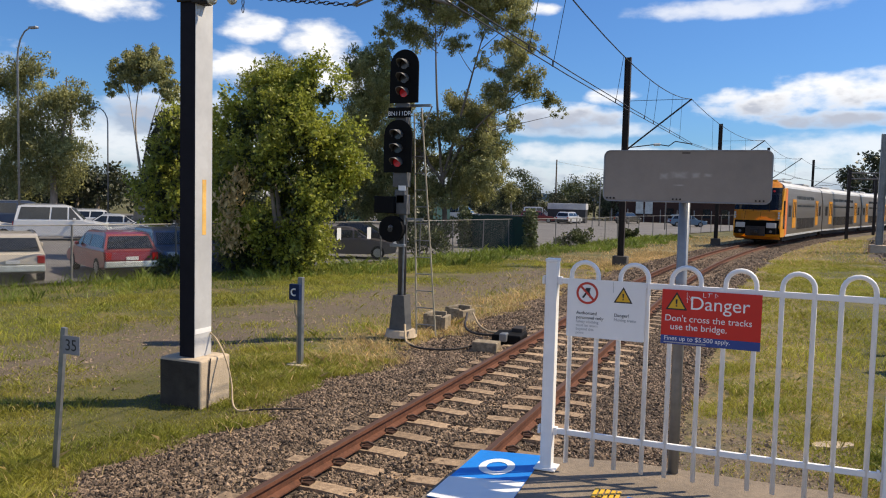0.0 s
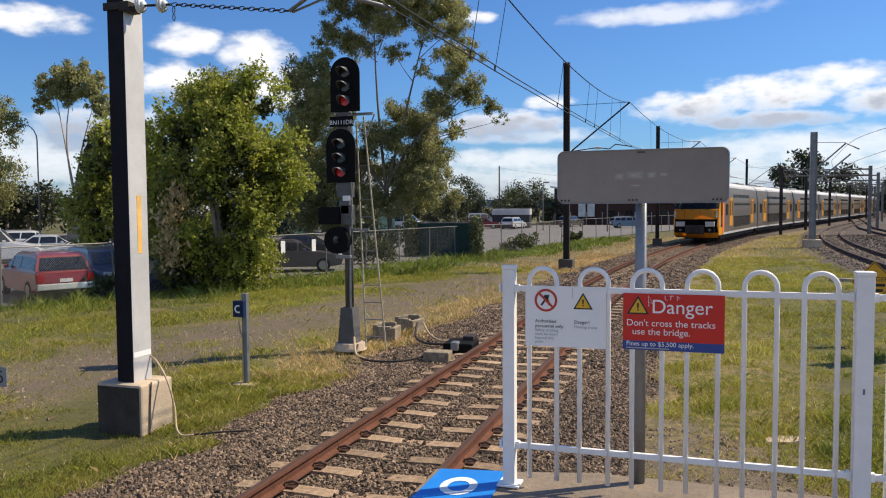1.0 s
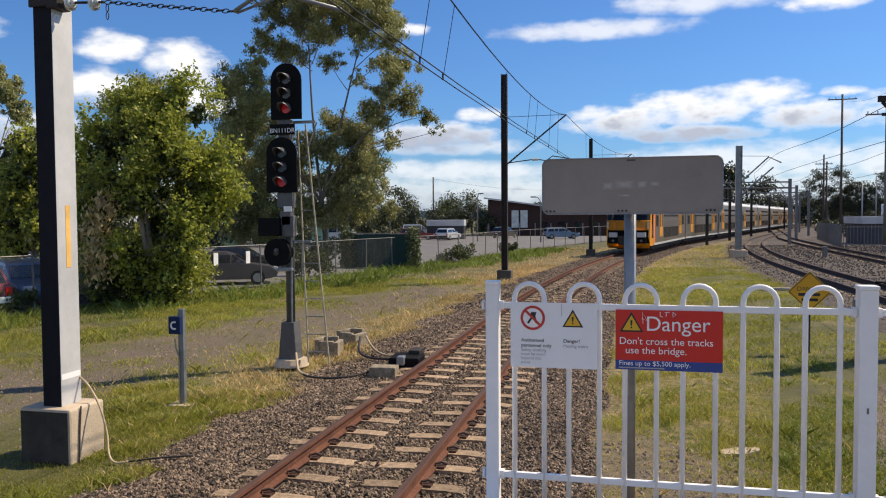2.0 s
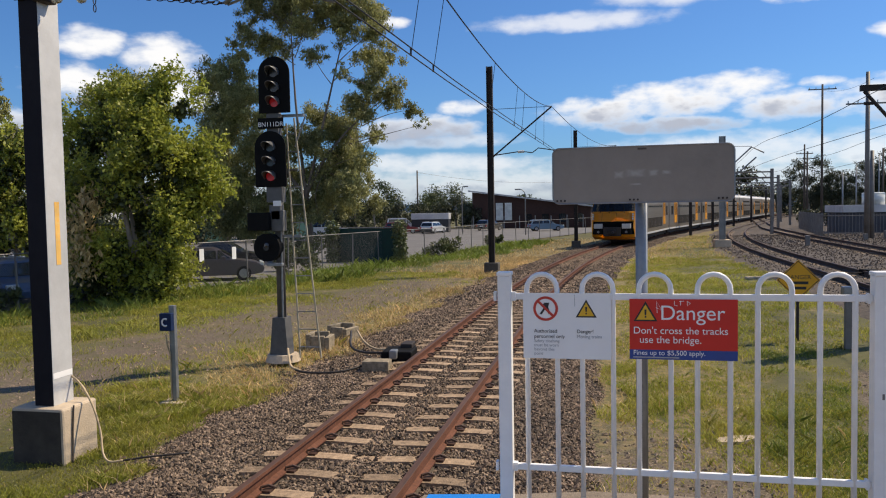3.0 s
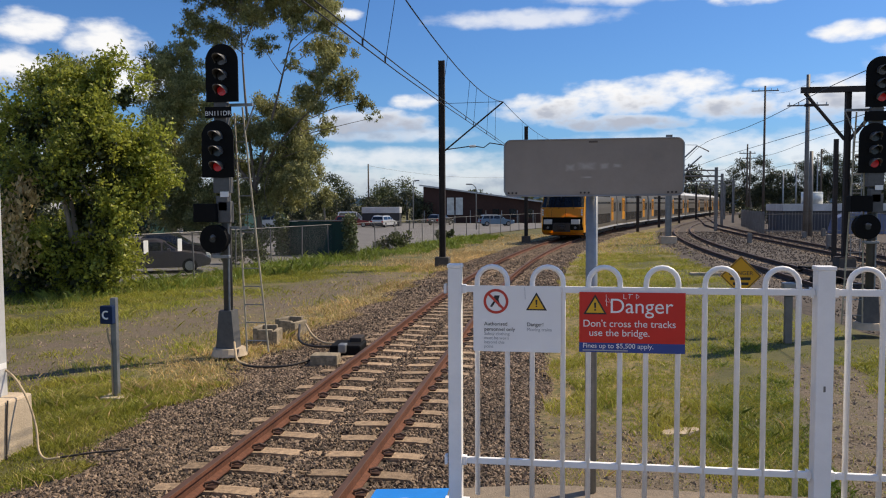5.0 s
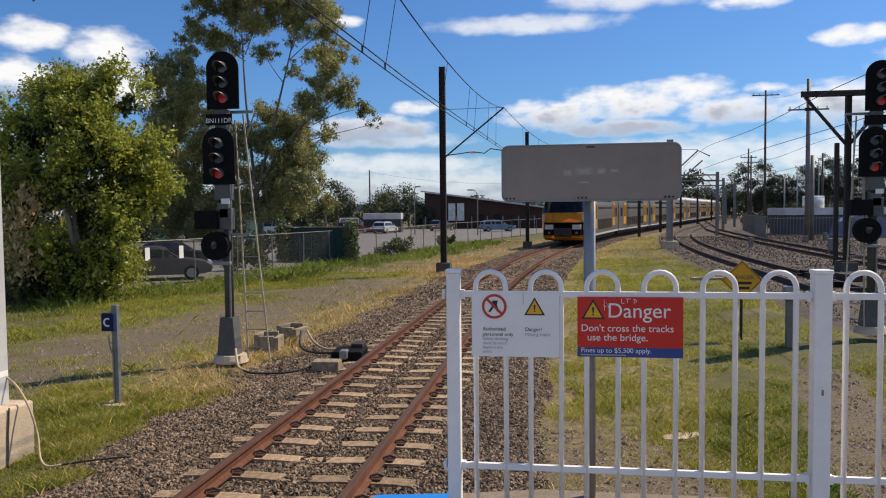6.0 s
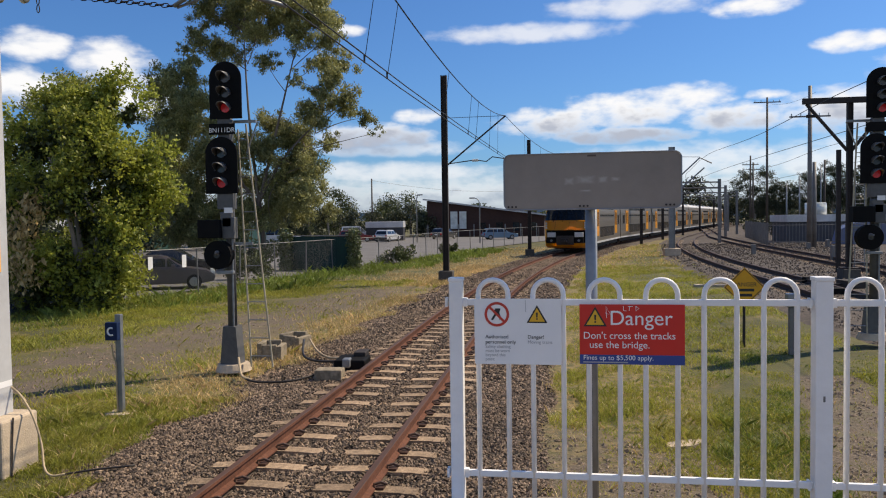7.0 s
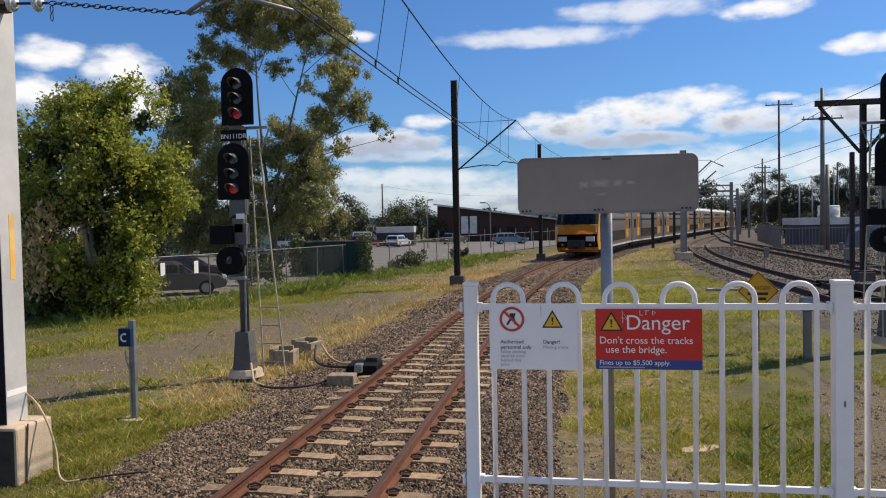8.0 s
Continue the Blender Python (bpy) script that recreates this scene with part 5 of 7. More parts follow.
def side_shrub():
    """The lower shrub that grows beside the large one, among the cars."""
    t = thing("shrub_tree", "rounded light green leafy shrub tree among the parked cars", "tree", pose(-22.0, 27.0, -0.3))
    rg = random.Random(14)
    bm = bmesh.new()
    for i in range(4):
        limb(bm, (0.1 * math.cos(i * 1.7), 0.1 * math.sin(i * 1.7), 0), (1.3 * math.cos(i * 1.7), 1.0 * math.sin(i * 1.7), rg.uniform(3.2, 4.8)), 0.09, 0.025, 0.4, rg)
    part("trunk", bm, "bark", t, "thin grey-brown stems")
    cs, rs = [], []
    for i in range(44):
        z = rg.uniform(1.7, 6.0)
        wide = 2.3 * math.sin(math.pi * min(1, (z - 0.6) / 5.9)) ** 0.6
        a, q = rg.uniform(0, 6.28), math.sqrt(rg.random())
        cs.append((wide * q * math.cos(a), wide * q * math.sin(a) * 0.8, z)), rs.append(rg.uniform(0.3, 0.65))
    leaves("crown", cs, rs, 20000, 0.15, "leaf_bush", t, "bright yellow-green leaves with dark gaps", 15, -0.1, 1.1, 0.15, 9, 0.5)
    # dark leaf colour stands in for shade deep in the crown
    leaves("inner_leaves", [(c[0] * 0.8, c[1] * 0.8, c[2]) for c in cs], rs, 7000, 0.22, "leaf_dark", t, "inner leaves coloured darker as crown shade", 16, 0.2, 1.0, 0.1)


side_shrub()


def gum(name_label, loc, height, crown, count, size, seed, trunk_r=0.3, material="leaf_gum", bark="bark", forks=None, hollow=0.0):
    """A eucalypt: a forked trunk, bare limbs and clumped drooping foliage."""
    rg = random.Random(seed)
    t = thing("gum_tree", name_label, "tree", pose(loc[0], loc[1], -0.3, 0, 0, 0), "gum trees")
    bm = bmesh.new()
    forks = forks or [(rg.uniform(-0.2, 0.2) * height, rg.uniform(-0.1, 0.1) * height, height * rg.uniform(0.7, 0.95)) for _ in range(3)]
    split = Vector((rg.uniform(-0.4, 0.4), 0, height * 0.26))
    limb(bm, (0, 0, 0), split, trunk_r, trunk_r * 0.72, 0.15, rg)
    for f in forks:
        limb(bm, split, f, trunk_r * 0.6, trunk_r * 0.12, 0.6, rg)
    for c, r in crown:
        f = min(forks, key=lambda q: (Vector(q) - Vector(c)).length)
        k = max(0.25, min(0.95, (c[2] - split.z) / max(0.1, f[2] - split.z) - 0.15))
        limb(bm, split.lerp(Vector(f), k), c, trunk_r * 0.16, trunk_r * 0.05, 0.4, rg)
    part("trunk", bm, bark, t, "grey bark trunk with forked limbs")
    cs, rs = [], []
    for c, r in crown:
        n = max(7, round(26 * min(r, 1.4) ** 1.3))
        for _ in range(n):
            d = Vector((rg.gauss(0, 1), rg.gauss(0, 1), rg.gauss(0, 0.8)))
            d.normalize()
            cs.append(tuple(Vector(c) + d * r * rg.uniform(0.2, 1.15))), rs.append(r * rg.uniform(0.30, 0.52))
    leaves("crown", cs, rs, count, size, material, t, "olive drooping foliage in open clumps", seed, 0.7, 0.85, hollow, 0, 0.6)
    return t


# the big tree's lobes as (along, up, radius), limb by limb
GUM_TOP = [(-3.7, 16.3, 0.75), (-4.1, 14.5, 0.7), (-5.3, 13.9, 0.42), (-2.9, 13.9, 0.82), (-1.9, 16.0, 0.9), (-0.8, 14.9, 0.75), (0.0, 16.4, 0.9), (-2.8, 17.3, 0.9), (-1.3, 18.0, 0.95), (0.6, 18.1, 0.95), (2.4, 17.6, 0.95), (0.3, 14.3, 0.6), (1.3, 15.3, 0.75), (0.8, 12.4, 0.55)]
GUM_SIDE = [(3.6, 16.3, 0.9), (4.1, 15.1, 0.78), (2.3, 15.7, 0.88), (4.6, 13.7, 0.7), (2.9, 14.2, 0.82), (4.8, 12.6, 0.65), (3.6, 12.6, 0.65), (4.8, 11.5, 0.7), (3.6, 10.9, 0.6), (5.6, 9.9, 0.75), (6.4, 9.1, 0.5), (7.5, 8.0, 0.32), (3.9, 9.1, 0.78), (3.9, 7.7, 0.55), (2.5, 11.4, 0.42), (4.1, 6.4, 0.28)]
GUM_LOW = [(0.3, 8.9, 0.85), (1.9, 8.3, 0.92), (0.1, 7.3, 0.95), (1.7, 6.8, 1.0), (3.0, 6.0, 0.85), (1.1, 5.2, 0.95), (2.9, 4.4, 0.92), (3.8, 3.5, 0.55), (0.5, 3.8, 0.85), (-0.9, 5.3, 0.7), (2.0, 3.2, 0.65), (-1.0, 7.9, 0.6), (-0.8, 3.4, 0.8), (1.0, 2.6, 0.5)]
GUM_BACK = [(-4.9, 11.9, 0.85), (-6.3, 11.0, 0.78), (-4.0, 12.7, 0.55), (-5.1, 10.4, 0.95), (-3.6, 10.3, 0.8), (-6.3, 9.3, 0.95), (-4.4, 8.8, 0.9), (-5.8, 7.9, 0.95), (-4.1, 7.0, 0.75), (-5.8, 5.9, 1.0), (-4.2, 5.2, 0.9), (-5.3, 4.0, 0.95), (-3.4, 3.6, 0.85), (-6.7, 3.5, 0.9), (-2.6, 5.6, 0.9), (-2.6, 8.6, 0.7), (-2.3, 3.8, 0.9), (-7.2, 6.8, 0.9), (-3.0, 7.0, 0.9), (-2.2, 6.6, 0.7), (-3.4, 2.4, 0.9), (-5.6, 2.4, 0.9)]
rgl = random.Random(5)
gum("tall olive-green gum tree with open clumped crown behind the fence", (-18.0, 46.5), 15.5,
    [((x, rgl.uniform(-1.5, 1.5), z), r * 1.42) for x, z, r in GUM_TOP + GUM_SIDE + GUM_LOW + GUM_BACK],
    310000, 0.165, 21, 0.2, bark="bark_grey", forks=[(-1.0, 0, 15.4), (2.5, 0.2, 14.4), (5.0, 0, 9.9), (-4.9, 0.2, 10.4)])
gum("dark olive gum tree in the distance behind the shrub", (-31.3, 47), 12.5, [((0, 0, 11.2), 1.6), ((1.6, 0, 10.6), 1.4), ((-1.5, 0, 10.4), 1.4), ((0.4, 0, 8.6), 2.0), ((1.9, 0, 7.6), 1.4), ((-2.4, 0, 7.6), 1.8), ((0, 0, 6.0), 2.2)], 30000, 0.22, 22, 0.28)
gum("slender pale-trunked gum tree with a small round crown", (-56.5, 60), 16.0, [((-1.8, 0, 15.0), 1.3), ((0.4, 0, 15.8), 1.4), ((2.4, 0, 14.8), 1.3), ((-3.2, 0, 13.4), 0.9), ((0, 0, 13.9), 1.0), ((3.4, 0, 13.2), 1.1), ((4.0, 0, 11.8), 0.8)], 20000, 0.3, 23, 0.2, "leaf_gum", "bark_pale", forks=[(-1.6, 0, 14), (0.4, 0, 14.6), (3, 0, 13)])
gum("broad dark gum tree beyond the car park", (-66, 58), 16.0, [((-6.0, 0, 14.0), 2.6), ((-3.0, 0, 15.0), 2.0), ((0, 0, 11.6), 2.6), ((2.6, 0, 12.0), 2.0), ((-2.6, 0, 8.6), 3.2), ((1.4, 0, 7.2), 3.0), ((-6.0, 0, 8.6), 3.2), ((0, 0, 4.8), 3.2), ((-5, 0, 4.4), 3.0)], 50000, 0.3, 24, 0.4, "leaf_gum")
gum("broad dark gum tree beyond the car park", (-78, 52), 19.0, [((0, 0, 17.0), 2.6), ((-3.0, 0, 14.5), 2.6), ((3.0, 0, 14.0), 2.6), ((0, 0, 11.0), 3.2), ((4.0, 0, 9.6), 2.6), ((-4, 0, 9.6), 3.0), ((0, 0, 6.8), 3.6)], 38000, 0.32, 25, 0.4, "leaf_gum", "bark_pale")


YARD_GUM = [(-1.7, 0.70, 1.25), (-0.6, 0.9, 1.15), (0.9, 0.86, 1.2), (2.0, 0.68, 1.1), (-2.2, 0.5, 1.1), (0.2, 0.66, 1.4), (1.6, 0.45, 1.2), (-0.6, 0.42, 1.2), (0.3, 0.3, 1.1)]
for x, h, k in ((47.5, 14.2, 1.25), (60.5, 13.2, 0.9), (66.0, 14.6, 1.0), (72.0, 13.6, 0.95), (79.0, 15.0, 1.2), (88.0, 14.6, 1.1), (53.0, 10.0, 0.9)):
    rgl.seed(round(x))
    gum("dark open-crowned gum tree beyond the railway yard", (x, 205), h, [((u * k * 1.8 + rgl.uniform(-0.7, 0.7), rgl.uniform(-0.8, 0.8), w * h + rgl.uniform(-0.7, 0.7)), r * 1.75) for u, w, r in YARD_GUM], 14000, 0.34, 90 + round(x), 0.3, "leaf_dark")


def cypress():
    t = thing("cypress_tree", "narrow dark cypress tree beyond the car park", "tree", pose(-54.0, 60.5, -0.3))
    part("trunk", tube(bmesh.new(), [(0, 0, 0), (0, 0, 10)], 0.2, 8, 0.04), "bark", t)
    cs = [(0.15 * math.sin(i * 2.1), 0.15 * math.cos(i * 1.7), 1.5 + i * 0.6) for i in range(16)]
    rs = [1.7 * math.sin(math.pi * (0.28 + 0.70 * i / 16)) + 0.1 for i in range(16)]
    leaves("crown", cs, rs, 9000, 0.36, "leaf_dark", t, "dense dark green foliage", 31, -0.6, 1.0, 0.4)


cypress()


def wood(label, spots, seed, material="leaf_dark", size=0.55, per=1700, low=0.1):
    """Far trees that stand as one mass."""
    rg = random.Random(seed)
    t = thing("tree_belt", label, "trees", kind="stuff")
    cs, rs, bm = [], [], bmesh.new()
    for x, y, h, w in spots:
        limb(bm, (x, y, -0.3), (x + rg.uniform(-0.5, 0.5), y, h * 0.8), 0.22, 0.06, 0.3, rg)
        for _ in range(12):
            a = rg.uniform(0, 6.28)
            z = h * rg.uniform(low, 0.95)
            q = w * 0.5 * math.sqrt(rg.random()) * (1.15 - 0.55 * z / h)
            cs.append((x + q * math.cos(a), y + q * math.sin(a), z)), rs.append(rg.uniform(0.16, 0.3) * w)
    part("trunks", bm, "bark", t)
    leaves("foliage", cs, rs, per * len(spots), size, material, t, "dark massed foliage", seed, 0.3, 0.85, 0.2, 0, 0.6)


rgw = random.Random(77)
wood("dark belt of trees beyond the car park", [(-100 + i * 2.9 + rgw.uniform(-1, 1), 70 + rgw.uniform(-6, 8), rgw.uniform(3.6, 5.4), rgw.uniform(6.0, 8.0)) for i in range(24)], 41, "leaf_dark", 0.45, 1700)
wood("mixed green trees behind the brick building", [(-62 + i * 4.6 + rgw.uniform(-1.5, 1.5), 142 + rgw.uniform(-6, 8), rgw.uniform(5.5, 8.8), rgw.uniform(7, 9)) for i in range(8)], 42, "leaf_mid", 0.36, 3400)
wood("dark low trees beyond the far end of the car park", [(-62 + i * 3.4, 126 + rgw.uniform(-4, 4), rgw.uniform(3.5, 5.5), rgw.uniform(4, 6)) for i in range(13)], 43, "leaf_dark", 0.32, 2200)
wood("low dark scrub trees beyond the yard", [(39 + i * 4.2 + rgw.uniform(-1.5, 1.5), 214 + rgw.uniform(-6, 10), rgw.uniform(6.0, 8.8), rgw.uniform(7, 9)) for i in range(16)], 44, "leaf_dark", 0.5, 2400, 0.1)
wood("low dark bushes behind the yard's fence", [(25.5 + i * 2.4 + rgw.uniform(-0.8, 0.8), 108 + rgw.uniform(-3, 5), rgw.uniform(1.6, 3.0), rgw.uniform(2.6, 3.6)) for i in range(12)], 48, "leaf_dark", 0.26, 1300, 0.05)
wood("tall gum trees beside the far line", [(20 + i * 4.5 + rgw.uniform(-1, 1), 205 + rgw.uniform(-8, 10), rgw.uniform(15, 19) - abs(i - 1) * 3, rgw.uniform(9, 11)) for i in range(4)], 45, "leaf_dark", 0.8, 1500)
wood("low dark trees closing the end of the line", [(36 + i * 8 + rgw.uniform(-2, 2), 285 + rgw.uniform(-8, 10), rgw.uniform(7, 11), rgw.uniform(9, 12)) for i in range(13)], 46, "leaf_dark", 0.9, 1100)
wood("low dark trees along the distant fence", [(-36 + i * 7 + rgw.uniform(-2, 2), 215 + rgw.uniform(-8, 10), rgw.uniform(4, 6), rgw.uniform(8, 10)) for i in range(5)], 47, "leaf_mid", 0.8, 1000)


def hills():
    bm = bmesh.new()
    rows = []
    for i in range(121):
        a = radians(-100 + 200 * i / 120)
        h = 30 + 16 * noise.noise((i * 0.09, 0, 0)) + 7 * noise.noise((i * 0.35, 2, 0))
        rows.append([bm.verts.new((2600 * math.sin(a), 2600 * math.cos(a), z)) for z in (-20, max(8, h))] + [bm.verts.new((3000 * math.sin(a), 3000 * math.cos(a), -20))])
    for a, b in zip(rows, rows[1:]):
        bm.faces.new((a[0], b[0], b[1], a[1])), bm.faces.new((a[1], b[1], b[2], a[2]))
    M["hill"] = mat("hazy_hill", (0.20, 0.29, 0.40), (0.17, 0.25, 0.34), 0.01, 1.0, bump=0)
    tagged(part("backdrop_hills", bm, "hill"), "hazy blue distant range of hills", "hills", kind="structure")


hills()


# ---- wire fence along the car park ----
def wire_fence():
    f = thing("wire_fence", "galvanised chain-link fence along the car park", "fence")
    H = 1.85
    for k, ((x0, y0), (x1, y1)) in enumerate(zip(FENCE, FENCE[1:])):
        a, b = Vector((x0, y0, -0.3)), Vector((x1, y1, -0.3))
        L = (b - a).length
        n = max(1, round(L / 3.0))
        for i in range(n + 1 if k == len(FENCE) - 2 else n):
            p = a.lerp(b, i / n)
            lean = 0.05 * math.sin(i * 3.1 + k)
            part("post", tube(bmesh.new(), [p, p + Vector((lean, 0, H))], 0.032, 8), "galv_dark", f)
        up = Vector((0, 0, H - 0.02))
        part("top_rail", tube(bmesh.new(), [a + up, b + up], 0.022, 6), "galv_dark", f)
        if k in (1, 2, 3, 4, 5, 6):
            bm, d = bmesh.new(), (b - a).normalized()
            s, pitch = H - 0.1, 0.075 if k < 3 else (0.11 if k < 5 else 0.2)
            t = -s
            while t < L:
                for q in (1, -1):
                    u0, u1 = (t, t + s) if q > 0 else (t + s, t)
                    z0, z1 = 0.05, 0.05 + s
                    lo, hi = (max(0, -t), min(s, L - t))
                    za, zb = (0.05 + lo, 0.05 + hi) if q > 0 else (0.05 + s - lo, 0.05 + s - hi)
                    pa, pb = a + d * (t + lo), a + d * (t + hi)
                    if hi > lo:
                        tube(bm, [pa + Vector((0, 0, za)), pb + Vector((0, 0, zb))], 0.0034 if k < 3 else (0.0017 if k < 5 else 0.0025), 3, caps=False)
                t += pitch
            tagged(part("wire_mesh", bm, "galv_dark", f, "fine diamond wire mesh"), kind="stuff")
    for x, y in ((-15.3, 28.2), (-14.75, 29.8)):
        s = thing("fence_notice", "small white notice plate tied to the wire fence", "notice", pose(x + 0.1, y - 0.05, 1.05, 0, 0, 70), "fence notices")
        part("plate", plate(bmesh.new(), 0.22, 0.5, 0.004), "sign_white", s)


wire_fence()


def shade_panel():
    a, b = Vector((-15.1, 43.2, 0)), Vector((-11.3, 42.3, 0))
    d = b - a
    m = Matrix.Translation((a.x, a.y, -0.3)) @ Matrix.Rotation(math.atan2(d.y, d.x), 4, "Z")
    s = thing("shade_cloth_panel", "dark green shade cloth panel stretched on a frame", "screen", m)
    n = 5
    for i in range(n):
        bm = bmesh.new()
        w = d.length / n
        box(bm, (i * w + 0.004, -0.02, 0.05), ((i + 1) * w - 0.004, 0.02, 2.0), 0.008)
        part("cloth", bm, "green_cloth", s)
    part("frame_rail", tube(bmesh.new(), [(0, 0, 2.04), (d.length, 0, 2.04)], 0.03, 8), "galv_dark", s, "dull top rail")
    for i, (x, y) in enumerate(((-15.3, 43.0), (-11.0, 42.0))):
        v = thing("ivy_column", "ivy climbing a fence post in a pale leafy column", "ivy", pose(x, y, -0.3), "ivy columns")
        part("stem", tube(bmesh.new(), [(0, 0, 0), (0.05, 0, 1.7)], 0.05, 6), "bark", v)
        leaves("leaves", [(0, 0, 0.3 + 0.36 * k) for k in range(6)], [0.46, 0.42, 0.44, 0.4, 0.46, 0.4], 2200, 0.14, "leaf_ivy", v, "pale variegated ivy leaves", 50 + i, 0.3, 1.0, 0.5)


M["leaf_ivy"] = leaf_mat("ivy_leaf", (0.20, 0.22, 0.10), (0.06, 0.09, 0.03), 0.2)
shade_panel()


def low_shrub(x, y, w, h, seed, material="leaf_mid"):
    s = thing("shrub", "low scrubby grey-green shrub in the long grass", "shrub", pose(x, y, -0.3), "scrub")
    part("stem", tube(bmesh.new(), [(0, 0, 0), (0.1, 0, h * 0.6)], 0.04, 6), "bark", s)
    rg = random.Random(seed)
    cs = [(rg.uniform(-w, w) * 0.5, rg.uniform(-w, w) * 0.3, rg.uniform(0.25, 0.85) * h) for _ in range(9)]
    leaves("foliage", cs, [rg.uniform(0.2, 0.36) * min(w, h * 1.3) for _ in cs], 1600, 0.15, material, s, "", seed, -0.4, 1.0, 0.3)


for k, (x, y, w, h) in enumerate(((-10.3, 49.5, 2.4, 1.2), (-8.9, 62, 1.6, 0.9), (-14.9, 36.5, 1.8, 1.3), (-17.9, 20.6, 1.2, 0.8), (-16.8, 43.6, 2.4, 1.7), (-18.9, 44.2, 2.4, 1.8))):
    low_shrub(x, y, w, h, 60 + k)


# ---- parked cars ----
PAINT = {}


def paint(name, c, metal=0.0):
    if name not in PAINT:
        PAINT[name] = mat("car_paint_" + name, c, tuple(v * 0.93 for v in c), 3, 0.28, metal, bump=0.0, big=0.05, coat=0.6)
    return PAINT[name]


M["tyre"] = mat("tyre_rubber", (0.015, 0.015, 0.015), None, 10, 0.9)
M["rim"] = mat("wheel_rim", (0.45, 0.45, 0.46), None, 10, 0.35, 0.8, bump=0)
M["tail_red"] = mat("tail_light_red", (0.45, 0.01, 0.01), None, 10, 0.2, bump=0)
M["car_glass"] = mat("car_glass", (0.02, 0.024, 0.028), None, 10, 0.06, bump=0, spec=0.7)


def car(x, y, heading, colour, rgb, style, label):
    """style: wagon, sedan or tall. The nose points along +y before it is turned."""
    c = thing("parked_car", label, "car", pose(x, y, -0.225, 0, 0, heading), "parked cars")
    pm = paint(colour, rgb)
    L, W = (4.6, 0.87) if style != "tall" else (4.7, 0.92)
    bz, H = {"wagon": (0.92, 1.47), "sedan": (0.92, 1.43), "tall": (1.12, 1.95)}[style]
    h = L / 2
    o = [(-h, 0.36), (-h - 0.03, 0.6), (-h + 0.05, bz - 0.05), (-h + 0.2, bz), (h - 1.25, bz), (h - 0.35, bz - 0.14), (h - 0.05, bz - 0.3), (h + 0.02, 0.52), (h - 0.05, 0.32), (h - 0.5, 0.24), (-h + 0.6, 0.24)]
    bm = prism(bmesh.new(), o, -W, W, "x")
    bmesh.ops.bevel(bm, geom=[e for e in bm.edges if abs(e.verts[0].co.x - e.verts[1].co.x) < 0.01], offset=0.05, segments=2, affect="EDGES")
    part("body", bm, pm, c)
    back, front = {"wagon": (-h + 0.12, -h + 0.42), "sedan": (-h + 0.75, -h + 1.45), "tall": (-h + 0.06, -h + 0.25)}[style], (h - 1.95, h - 1.15)
    cab = [(back[0], bz - 0.03), (front[1], bz - 0.03), (front[0], H - 0.06), (front[0] - 0.25, H), (back[1] + 0.2, H), (back[1], H - 0.05)]
    bm = bmesh.new()
    lo = [bm.verts.new((-W * (0.97 if z < bz + 0.02 else 0.78), yy, z)) for yy, z in cab]
    hi = [bm.verts.new((W * (0.97 if z < bz + 0.02 else 0.78), yy, z)) for yy, z in cab]
    n = len(cab)
    for i in range(n):
        bm.faces.new((lo[i], lo[(i + 1) % n], hi[(i + 1) % n], hi[i]))
    bm.faces.new(lo[::-1]), bm.faces.new(hi)
    bmesh.ops.recalc_face_normals(bm, faces=bm.faces)
    part("cabin", bm, pm, c)

    def pane(p, name, label2="dark car window"):
        bm = bmesh.new()
        vs = [Vector(q) for q in p]
        nrm = (vs[1] - vs[0]).cross(vs[2] - vs[0]).normalized()
        mid = sum(vs, Vector()) / 4
        if nrm.dot(mid - Vector((0, mid.y * 0.5, 0.8))) < 0:
            nrm = -nrm
        f = [bm.verts.new(q + nrm * 0.012) for q in vs]
        g = [bm.verts.new(q - nrm * 0.02) for q in vs]
        bm.faces.new(f)
        for i in range(4):
            bm.faces.new((f[i], f[(i + 1) % 4], g[(i + 1) % 4], g[i]))
        bmesh.ops.recalc_face_normals(bm, faces=bm.faces)
        part(name, bm, "car_glass", c, label2)

    def wx(z):
        return W * (0.97 + (0.78 - 0.97) * (z - bz) / (H - 0.06 - bz))

    z0, z1 = bz + 0.05, H - 0.12
    def yb(z):
        return back[0] + (back[1] - back[0]) * (z - bz) / (H - bz)
    def yf(z):
        return front[1] + (front[0] - front[1]) * (z - bz) / (H - bz)
    for s in (-1, 1):
        cuts = [(yb(z0) + 0.12, yb(z1) + 0.12), (-0.55, -0.5), (0.35, 0.35), (yf(z0) - 0.14, yf(z1) - 0.12)]
        for (a0, a1), (b0, b1) in zip(cuts, cuts[1:]):
            pane([(s * wx(z0), a0 + 0.04, z0), (s * wx(z0), b0 - 0.04, z0), (s * wx(z1), max(b1 - 0.04, a1 + 0.1), z1), (s * wx(z1), a1 + 0.04, z1)], "side_window")
    pane([(-wx(z0) + 0.08, yf(z0), z0), (wx(z0) - 0.08, yf(z0), z0), (wx(z1) - 0.06, yf(z1), z1), (-wx(z1) + 0.06, yf(z1), z1)], "windscreen")
    pane([(-wx(z0) + 0.1, yb(z0), z0), (wx(z0) - 0.1, yb(z0), z0), (wx(z1) - 0.08, yb(z1), z1), (-wx(z1) + 0.08, yb(z1), z1)], "rear_window")
